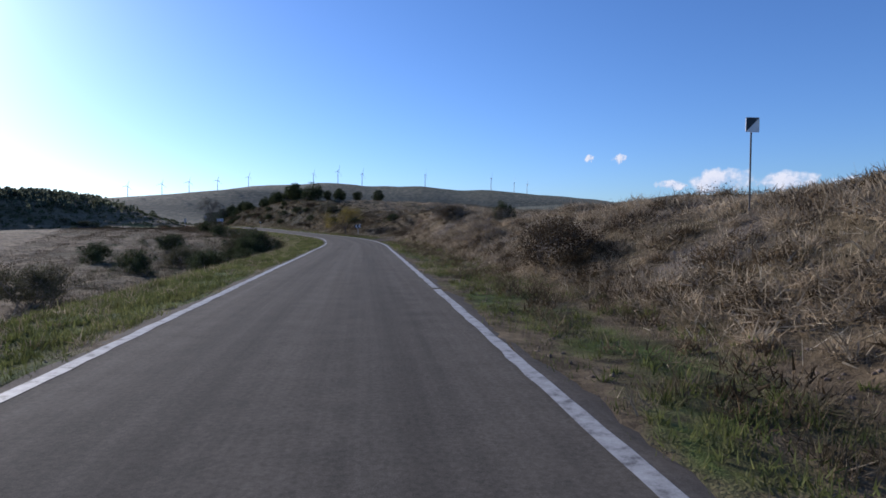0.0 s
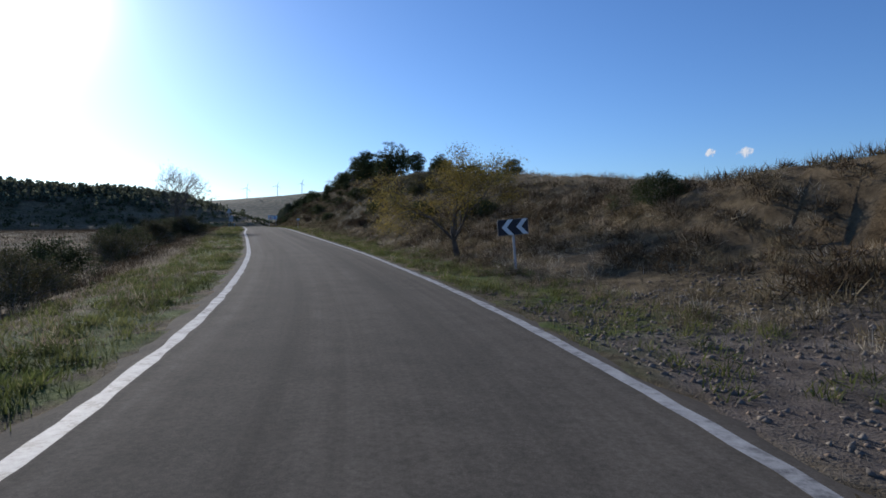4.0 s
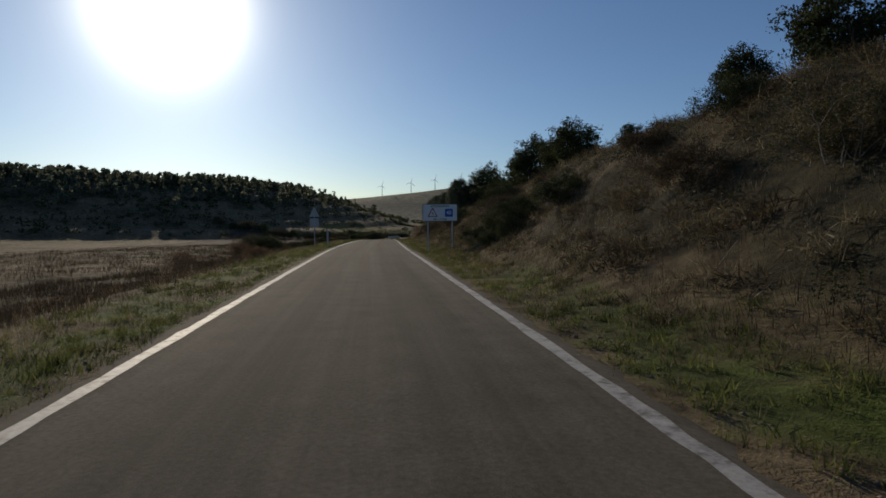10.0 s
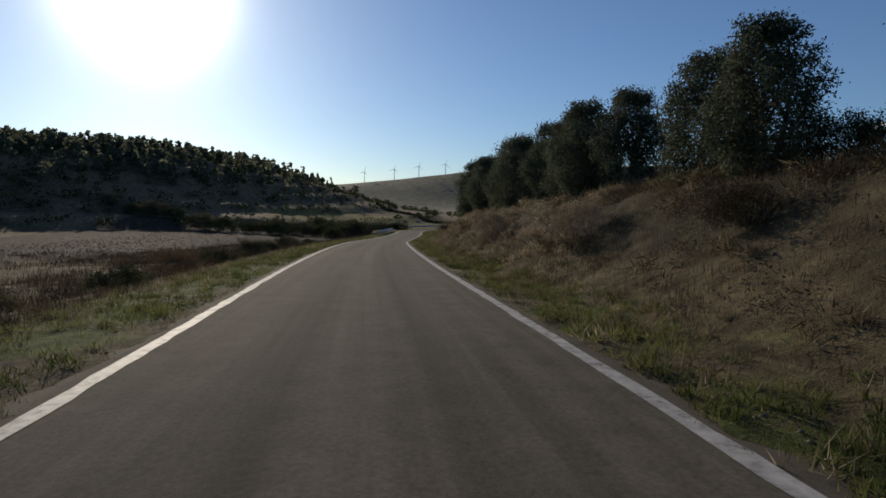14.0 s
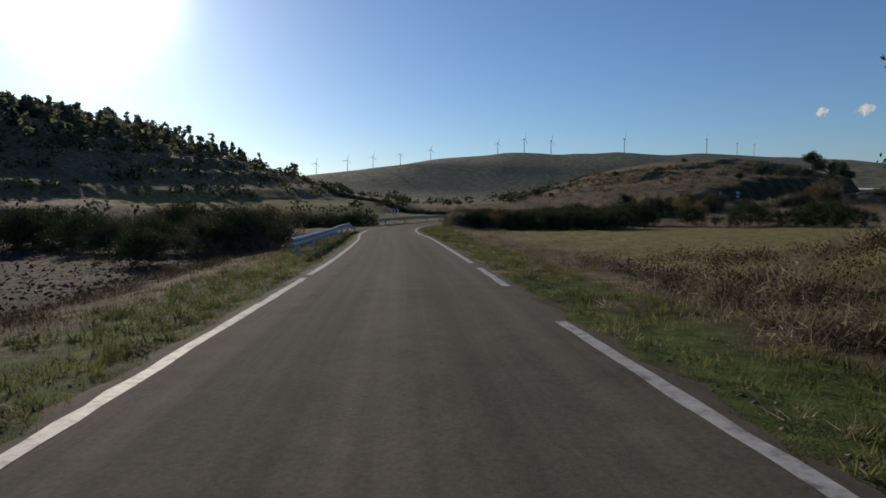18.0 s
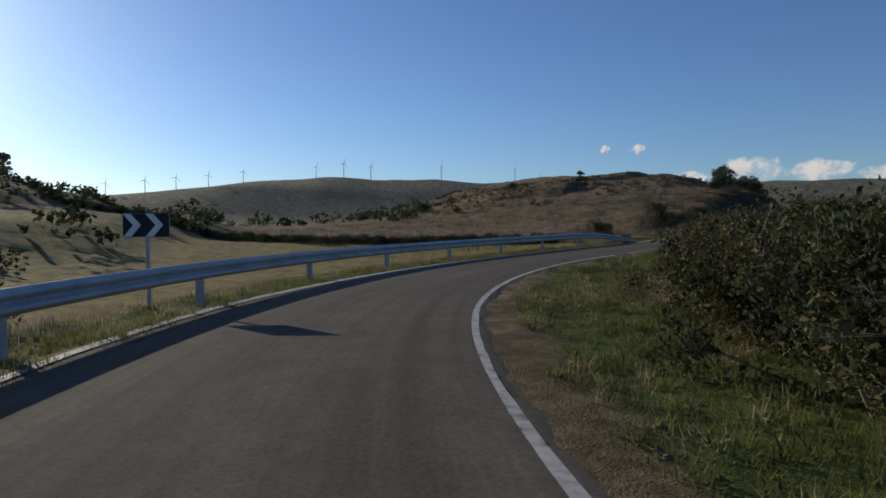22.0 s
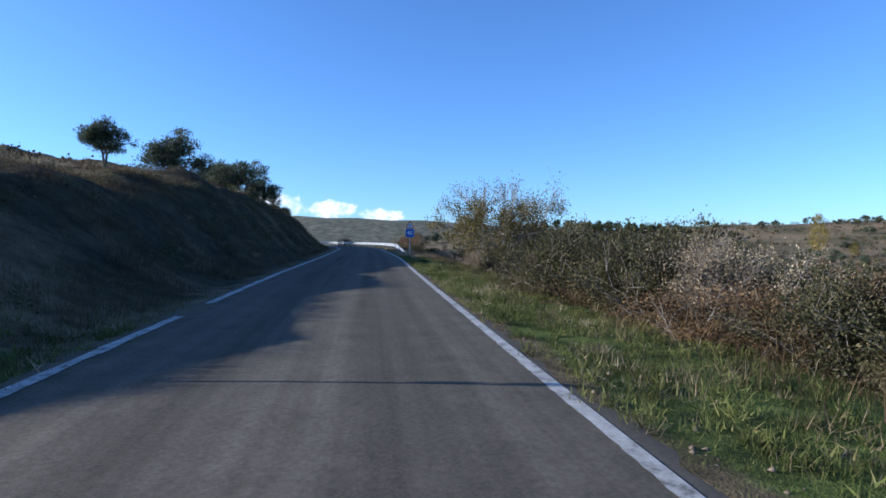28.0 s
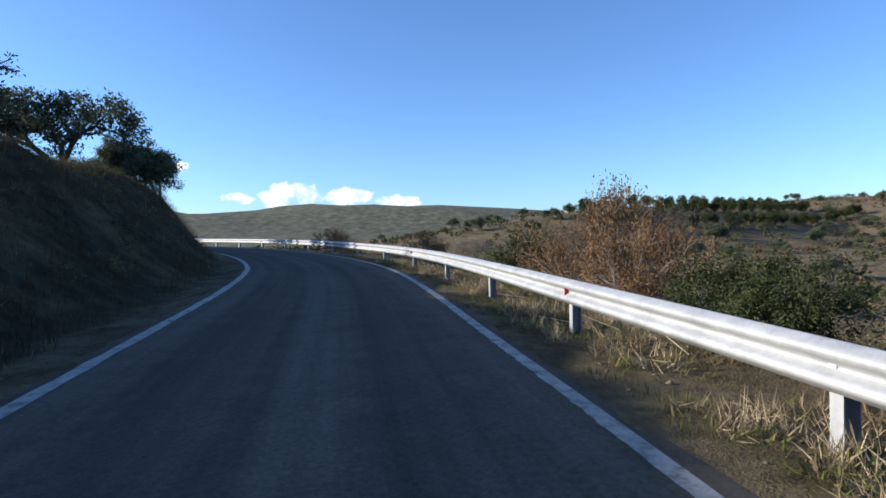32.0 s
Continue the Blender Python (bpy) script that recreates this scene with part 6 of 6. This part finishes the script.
def build_scrub():
    rng = np.random.default_rng(31)
    bank_scrub("bank_scrub", OAK_LEAF, rng, 1500, 80, 205, 4.6, 13, 0.34, "low dark green scrub on the bank", 0.1)
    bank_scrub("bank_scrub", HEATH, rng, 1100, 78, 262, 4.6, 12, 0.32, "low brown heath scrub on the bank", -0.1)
    bank_scrub("bank_scrub", HEATH, rng, 600, 100, 296, -5.0, -7.6, 0.3, "low brown weeds beside the ploughed field", 0.0)
    bank_scrub("bank_scrub", OAK_LEAF, rng, 500, 392, 480, -4.0, -10, 0.32, "low dark scrub on the cutting", 0.1)
    bank_scrub("bank_scrub", HEATH, rng, 260, 258, 274, 4.6, 10, 0.4, "rough brown brush at the end of the bank", -0.3)
    bank_scrub("bank_scrub", OAK_LEAF, rng, 700, -5, 90, -7, -22, 0.4, "dark low scrub below the road", 0.2)
    bank_scrub("bank_scrub", HEATH, rng, 350, -2, 60, 5.0, 11, 0.28, "low brown scrub on the bank", 0.1)
    bank_scrub("bank_scrub", HEATH, rng, 900, 385, 480, 6, 24, 0.36, "low brown scrub below the road", 0.0)


build_far_woods()
build_scrub()


# ---------- guard rails ----------
WAVE = [(0.0, 0.156), (0.018, 0.15), (0.05, 0.122), (0.078, 0.105), (0.083, 0.085), (0.078, 0.06), (0.05, 0.04), (0.012, 0.018), (0.0, 0.0),
        (0.012, -0.018), (0.05, -0.04), (0.078, -0.06), (0.083, -0.085), (0.078, -0.105), (0.05, -0.122), (0.018, -0.15), (0.0, -0.156)]


def guard_rail(s0, s1, side, label, buried=(), gap=3.3, lamps=False, mid=0.56, end_gap=None, dip=0.0, dip_run=6.0, twist=0.0, first=1.5):
    """A waved steel beam on posts; buried ends run down into the ground."""
    rail = tagged(new("guard_rail"), label, "guard rail")
    x, y, z = [float(v) for v in on_road(s0, side * gap)]
    rail.location = (x, y, z)
    st = np.arange(s0, s1 + 0.01, 0.5)
    drop, bend = np.zeros(len(st)), np.zeros(len(st))
    for end in buried:
        u = np.clip(1 - np.abs(st - (s0 if end == 0 else s1)) / (5.0 if end == 0 else 3.0), 0, 1)
        drop += 0.85 * u**1.6
        bend += 0.9 * u**2
    drop += dip * np.clip(1 - (s1 - st) / dip_run, 0, 1) ** (1.4 if not twist else 1.0)
    lay = np.radians(twist) * np.clip(1 - (s1 - st) / dip_run, 0, 1)
    gaps = np.interp(st, [s0, s1], [gap, end_gap or gap])
    d = gaps + bend
    rows = []
    for out, up in WAVE:
        X, Y, Z = on_road(st, side * (d - out * np.cos(lay) + up * np.sin(lay)))
        rows.append(np.stack([X - x, Y - y, Z + mid + up * np.cos(lay) + out * np.sin(lay) - drop - z], 1))
    back = []
    for out, up in WAVE:
        X, Y, Z = on_road(st, side * (d - (out - 0.006) * np.cos(lay) + up * np.sin(lay)))
        back.append(np.stack([X - x, Y - y, Z + mid + up * np.cos(lay) + (out - 0.006) * np.sin(lay) - drop - z], 1))
    grid = np.array(rows + back[::-1])
    m, n = grid.shape[:2]
    k = np.arange(m * n).reshape(m, n)
    k2 = np.vstack([k, k[:1]])
    f = np.stack([k2[:-1, :-1], k2[:-1, 1:], k2[1:, 1:], k2[1:, :-1]], -1).reshape(-1, 4)
    mesh_object("beam", np_mesh("beam", grid.reshape(-1, 3), f, True), STEEL, rail)
    post = None
    for sp in np.arange(s0 + first, s1 - (2.6 if twist else 0.5), 4.0):
        q = np.interp(sp, st, drop)
        X, Y, Z = [float(v) for v in on_road(sp, side * (np.interp(sp, st, gaps + bend) + 0.075))]
        if post is None:
            bm = bmesh.new()
            box(bm, -0.05, 0.05, -0.06, -0.052, -0.5, 0.66)
            box(bm, -0.05, 0.05, 0.052, 0.06, -0.5, 0.66)
            box(bm, -0.05, -0.043, -0.052, 0.052, -0.5, 0.66)
            box(bm, -0.03, 0.03, -0.085, -0.06, 0.48, 0.64)
            post = part("post", bm, STEEL, rail)
            ob = post
        else:
            ob = mesh_object("post", post.data, STEEL, rail)
        ob.matrix_local = pose(X - x, Y - y, Z - z - q + mid - 0.56, 0, 0, heading(sp) + (90 if side > 0 else -90) + 180)
        if lamps and int((sp - s0) / 4) % 3 == 1:
            bm = bmesh.new()
            box(bm, -0.045, 0.045, -0.006, 0.006, -0.05, 0.05, 0.003)
            ob = part("reflector", bm, RED, rail, "red reflector")
            X, Y, Z = [float(v) for v in on_road(sp, side * (gap - 0.02))]
            ob.matrix_local = pose(X - x, Y - y, Z + mid - z - q, 0, 0, heading(sp))
    return rail


guard_rail(276.7, 306.2, -1, "galvanised steel guard rail, its end bent into the ground", mid=0.5, end_gap=3.15, dip=0.42, dip_run=3.2, twist=50, first=1.9)
guard_rail(315.5, 352.2, -1, "galvanised steel guard rail round the outside of the bend", (), end_gap=2.9, dip=0.5)
guard_rail(433, 500, 1, "galvanised steel guard rail above the valley", (0,), 3.08, True, 0.44, first=0.6)


# ---------- signs ----------
def words(text, size, mat, parent, x, z, y, name="letter", squeeze=1.0):
    cu = bpy.data.curves.new("text", "FONT")
    cu.body, cu.size, cu.align_x, cu.align_y = text, size, "CENTER", "CENTER"
    cu.extrude, cu.offset = 0.001, size * 0.018
    ob = bpy.data.objects.new("text", cu)
    me = bpy.data.meshes.new_from_object(ob)
    bpy.data.objects.remove(ob)
    bm = bmesh.new()
    bm.from_mesh(me)
    bpy.data.meshes.remove(me)
    bm.verts.ensure_lookup_table()
    seen = set()
    for v in bm.verts:                     # each letter becomes a part of its own
        if v.index in seen:
            continue
        isle, todo = [], [v]
        seen.add(v.index)
        while todo:
            w = todo.pop()
            isle.append(w)
            for e in w.link_edges:
                o = e.other_vert(w)
                if o.index not in seen:
                    seen.add(o.index)
                    todo.append(o)
        number = {w.index: k for k, w in enumerate(isle)}
        faces = {f for w in isle for f in w.link_faces}
        me = bpy.data.meshes.new(name)
        me.from_pydata([w.co.copy() for w in isle], [], [[number[w.index] for w in f.verts] for f in faces])
        ob = mesh_object(name, me, mat, parent)
        ob.matrix_local = pose(x, y, z, 90, 0, 0) @ Matrix.Diagonal((squeeze, 1, 1, 1))
    bm.free()


def plate(parent, outline, mat, depth=0.0, thick=0.004, name="face", label=""):
    bm = bmesh.new()
    slab(bm, outline, -depth - thick, -depth)
    return part(name, bm, mat, parent, label)


def stand(name, s, d, turn, label, category="road sign", lean=0.0, z=None):
    sign = tagged(new(name), label, category)
    x, y, rz = [float(v) for v in on_road(s, d)]
    g = float(height(x, y)) if z is None else z
    sign.matrix_basis = pose(x, y, g, 0, lean, heading(s) + turn)
    return sign, g - rz


def pole(sign, top, x=0.0, r=0.03, below=-0.4, y=0.035, square=True, mat=None):
    bm = bmesh.new()
    if square:
        box(bm, x - r, x + r, y - r * 0.6, y + r * 0.6, below, top, 0.004)
    else:
        tube(bm, (x, y, below), (x, y, top), r, r, 10)
    return part("post", bm, mat or STEEL, sign)


def chevron_sign(s, d, mid, turn, way, label, lean=0.0):
    sign, up = stand("chevron_sign", s, d, turn, label, lean=lean)
    c = mid - up
    pole(sign, c + 0.15)
    plate(sign, rounded(0.84, 0.42, 0.03, 0, c), GREY_BACK, -0.012, 0.012, "panel")
    plate(sign, rounded(0.83, 0.41, 0.03, 0, c), BLACK, 0.0, 0.003, "face")
    for k in (-1, 1):
        a = k * 0.2 - way * 0.02
        o = [(a + way * 0.13, c), (a - way * 0.05, c + 0.2), (a - way * 0.19, c + 0.2), (a - way * 0.01, c), (a - way * 0.19, c - 0.2), (a - way * 0.05, c - 0.2)]
        plate(sign, o if way < 0 else o[::-1], WHITE, 0.0035, 0.002, "chevron", "white arrow")
    return sign


def triangle(w, cz):
    h = w * 0.866
    return [(-w / 2, cz - h / 3), (w / 2, cz - h / 3), (w * 0.06, cz + 2 * h / 3), (-w * 0.06, cz + 2 * h / 3)]


def squiggle(sign, size, cx, cz, depth):
    u = size
    o = [(cx + u * a, cz + u * b) for a, b in ((0.12, -0.5), (0.28, -0.5), (0.28, 0.02), (-0.04, 0.12), (-0.04, 0.3), (0.1, 0.3), (-0.12, 0.55), (-0.34, 0.3), (-0.2, 0.3), (-0.2, -0.02), (0.12, -0.12))]
    plate(sign, o, BLACK, depth, 0.002, "arrow", "black bend arrow")


def warning_face(sign, w, cx, cz, depth=0.0):
    tri = [(cx + a, b) for a, b in triangle(w, cz)]
    inner = [(cx + a, b) for a, b in triangle(w * 0.72, cz)]
    plate(sign, tri, RED, depth, 0.003, "border", "red border")
    plate(sign, inner, WHITE, depth + 0.0035, 0.002, "face")
    squiggle(sign, w * 0.34, cx, cz + w * 0.02, depth + 0.006)


def speed_face(sign, w, cx, cz, depth=0.0):
    plate(sign, rounded(w, w, w * 0.06, cx, cz), WHITE, depth, 0.003, "border", "white border")
    plate(sign, rounded(w * 0.93, w * 0.93, w * 0.05, cx, cz), BLUE, depth + 0.0035, 0.002, "face", "blue face")
    words("40", w * 0.62, WHITE, sign, cx, cz, -(depth + 0.0065))


def build_signs():
    chevron_sign(69.0, 4.95, 1.14, -4, -1, "dark bend panel with two white arrows on a post", -5.0)
    chevron_sign(320.5, -3.95, 1.4, 4, 1, "dark bend panel with two white arrows behind the guard rail")
    # marker on the bank at the start
    sign, up = stand("marker_sign", 7.0, 8.4, 0, "small black and white square marker on a tall thin post")
    top = 3.42 - up
    pole(sign, top, r=0.017, mat=WEATHERED)
    plate(sign, rounded(0.3, 0.3, 0.02, 0, top), WHITE, 0.0, 0.01, "panel")
    plate(sign, [(-0.14, top - 0.14), (-0.14, top + 0.14), (0.14, top + 0.14)][::-1], BLACK, 0.0105, 0.002, "dark_half", "black diagonal half")
    # kilometre marker
    sign, up = stand("kilometre_marker", 120.6, 3.35, -3, "small kilometre sign, yellow band over a white field, on a post")
    c = 1.06 - up
    pole(sign, c + 0.1, r=0.02)
    plate(sign, rounded(0.36, 0.37, 0.02, 0, c), BLACK, 0.0, 0.006, "panel")
    plate(sign, rounded(0.31, 0.11, 0.01, 0, c + 0.11), YELLOW, 0.0065, 0.002, "band", "yellow band")
    plate(sign, rounded(0.31, 0.19, 0.01, 0, c - 0.06), WHITE, 0.0065, 0.002, "face", "white field")
    plate(sign, rounded(0.22, 0.03, 0.005, 0, c + 0.11), BLACK, 0.009, 0.001, "bar", "black bar")
    words("1", 0.17, BLACK, sign, 0, c - 0.06, -0.0095)
    # big warning board
    sign, up = stand("warning_board", 171.6, 3.55, -4, "white warning board with triangle and blue forty, two posts")
    c = 1.88 - up
    pole(sign, c + 0.3, -0.6, 0.035)
    pole(sign, c + 0.3, 0.6, 0.035)
    plate(sign, rounded(1.72, 0.84, 0.05, 0, c), BLACK, 0.0, 0.01, "panel")
    plate(sign, rounded(1.68, 0.80, 0.045, 0, c), WHITE, 0.0105, 0.002, "face")
    words("ATENCION", 0.135, BLACK, sign, 0, c + 0.31, -0.014, squeeze=1.3)
    words("EN 1.5 KM", 0.115, BLACK, sign, 0.0, c - 0.325, -0.014, squeeze=1.25)
    warning_face(sign, 0.5, -0.36, c - 0.06, 0.0135)
    speed_face(sign, 0.42, 0.44, c - 0.01, 0.0135)
    # signs for the other direction, seen from behind
    for s, d, cz, w in ((143.8, -3.95, 2.2, 0.75), (185.6, -4.05, 2.25, 0.75)):
        sign, up = stand("warning_sign", s, d, 4, "grey back of a triangular warning sign on a post")
        pole(sign, cz + 0.3 - up, r=0.03, y=-0.03)
        plate(sign, triangle(w, cz - up), GREY_BACK, -0.006, 0.006, "panel")
        if s > 150:
            plate(sign, rounded(0.6, 0.6, 0.03, 0, cz - up - 0.62), GREY_BACK, -0.006, 0.006, "small_plate")
    sign, up = stand("marker_post", 190.6, -3.6, 0, "narrow grey marker plate seen from behind, among weeds", "marker post")
    bm = bmesh.new()
    slab(bm, [(-0.075, -0.4), (0.075, -0.4), (0.075, 1.16), (0.05, 1.24), (0, 1.27), (-0.05, 1.24), (-0.075, 1.16)], -0.02, 0.02)
    part("post", bm, GREY_BACK, sign)
    sign, up = stand("warning_sign", 391.0, -3.55, 6, "grey back of a square sign with a small plate below")
    pole(sign, 2.3 - up, r=0.03, y=-0.03)
    plate(sign, rounded(0.45, 0.5, 0.03, 0, 2.0 - up), GREY_BACK, -0.01, 0.01, "panel")
    plate(sign, rounded(0.34, 0.18, 0.02, 0, 1.6 - up), GREY_BACK, -0.01, 0.01, "small_plate")
    # speed advice
    sign, up = stand("speed_sign", 383.3, 3.75, 12, "blue square sign with a white forty and a small plate below", lean=-4.0)
    pole(sign, 2.3 - up, r=0.035)
    plate(sign, rounded(0.6, 0.62, 0.03, 0, 2.08 - up), GREY_BACK, -0.015, 0.015, "panel")
    speed_face(sign, 0.6, 0, 2.08 - up, 0.0005)
    plate(sign, rounded(0.36, 0.2, 0.015, 0, 1.52 - up), WHITE, 0.0, 0.006, "small_plate", "small white plate")
    plate(sign, rounded(0.26, 0.03, 0.004, 0, 1.55 - up), BLACK, 0.0065, 0.001, "bar", "dark bar")
    plate(sign, rounded(0.26, 0.03, 0.004, 0, 1.49 - up), BLACK, 0.0065, 0.001, "bar", "dark bar")
    for s, d in ((394.5, 9.8), (393.5, 10.9), (397.6, 8.4)):
        sign, up = stand("field_marker", s, d, 20, "orange-red marker panel on a thin stake in the field", "marker")
        pole(sign, 0.62, r=0.012, y=0.02)
        bm = bmesh.new()
        box(bm, -0.11, 0.11, -0.012, 0.008, 0.3, 0.62, 0.004)
        part("panel", bm, ORANGE, sign, "orange-red panel")
    sign, up = stand("bend_sign", 426.6, 3.35, -4, "red triangle bend warning over a blue square forty")
    pole(sign, 2.3 - up, r=0.035)
    plate(sign, triangle(0.6, 2.0 - up), GREY_BACK, -0.012, 0.012, "panel")
    warning_face(sign, 0.6, 0, 2.0 - up, 0.0005)
    plate(sign, rounded(0.6, 0.6, 0.03, 0, 1.5 - up), GREY_BACK, -0.012, 0.012, "panel")
    speed_face(sign, 0.6, 0, 1.5 - up, 0.0005)


build_signs()


# ---------- wind turbines and clouds ----------
def build_turbines():
    bm = bmesh.new()
    tube(bm, (0, 0, -6), (0, 0, 58), 2.0, 1.2, 8)
    first = None
    for k, (bearing, near) in enumerate([(28.5, 0), (25.6, 0), (23.2, 0), (20.6, 0), (17.7, 0), (11.3, 0), (8.8, 1), (6.3, 1), (-0.3, 1), (-7.2, 1), (-9.6, 0), (-10.9, 0)]):
        best = None
        for r in np.arange(2300, 3000, 20):
            x, y = -102 - r * math.sin(radians(bearing)), 238 + r * math.cos(radians(bearing))
            h = float(height(x, y))
            if best is None or h / r > best[3]:
                best = (x, y, h, h / r)
        m = pose(best[0], best[1], best[2] - 1, 0, 0, 20) @ Matrix.Scale(1.0 if near else 0.8, 4)
        if first is None:
            first = tagged(new("wind_turbine"), "white wind turbine on the far ridge", "wind turbine", "turbines on the ridge")
            part("tower", bm, WHITE, first)
            hub = bmesh.new()
            box(hub, -1.6, 1.6, -4, 4, 56.5, 60, 0.6)
            part("nacelle", hub, WHITE, first)
            for b in range(3):
                bl = bmesh.new()
                slab(bl, [(-0.4, 0), (0.4, 0), (1.4, 5), (0.25, 30), (-0.25, 30), (-0.9, 5)], -0.25, 0.25)
                ob = part("blade", bl, WHITE, first)
                ob.matrix_local = pose(0, -4.6, 58.3, 0, 15 + 120 * b, 0)
            first.matrix_basis = m
        else:
            ob = copy_thing(first, pose(best[0], best[1], best[2] - 1, 0, 0, 20 + 7 * k))
            ob.scale = (1.0 if near else 0.8,) * 3


def build_clouds():
    """White heaps far off: bearing, elevation, width and height in degrees."""
    for n, (bearing, up, wide, tall) in enumerate([(-16.0, 6.9, 1.9, 1.3), (-18.9, 6.8, 2.5, 1.7), (-27.5, 4.7, 10.0, 4.6), (-33, 4.3, 10, 3.6), (-38, 4.0, 8, 2.4), (-23.5, 4.2, 5, 1.8)]):
        far = 4300 + 40 * n
        k = math.tan(radians(1)) * far
        me = np_mesh("cloud", np.array([(-wide * k / 2, 0, -tall * k / 2), (wide * k / 2, 0, -tall * k / 2), (wide * k / 2, 0, tall * k / 2), (-wide * k / 2, 0, tall * k / 2)]), np.array([[0, 1, 2, 3]]))
        me.uv_layers.new(name="UVMap").data.foreach_set("uv", [0, 0, 1, 0, 1, 1, 0, 1])
        ob = mesh_object("backdrop_cloud", me, CLOUD)
        ob.matrix_basis = pose(-110 - far * math.sin(radians(bearing)), 290 + far * math.cos(radians(bearing)), far * math.tan(radians(up)), 0, 0, bearing)
        tagged(ob, "white fair-weather cloud low over the hills", "cloud", kind="structure")


build_turbines()
build_clouds()
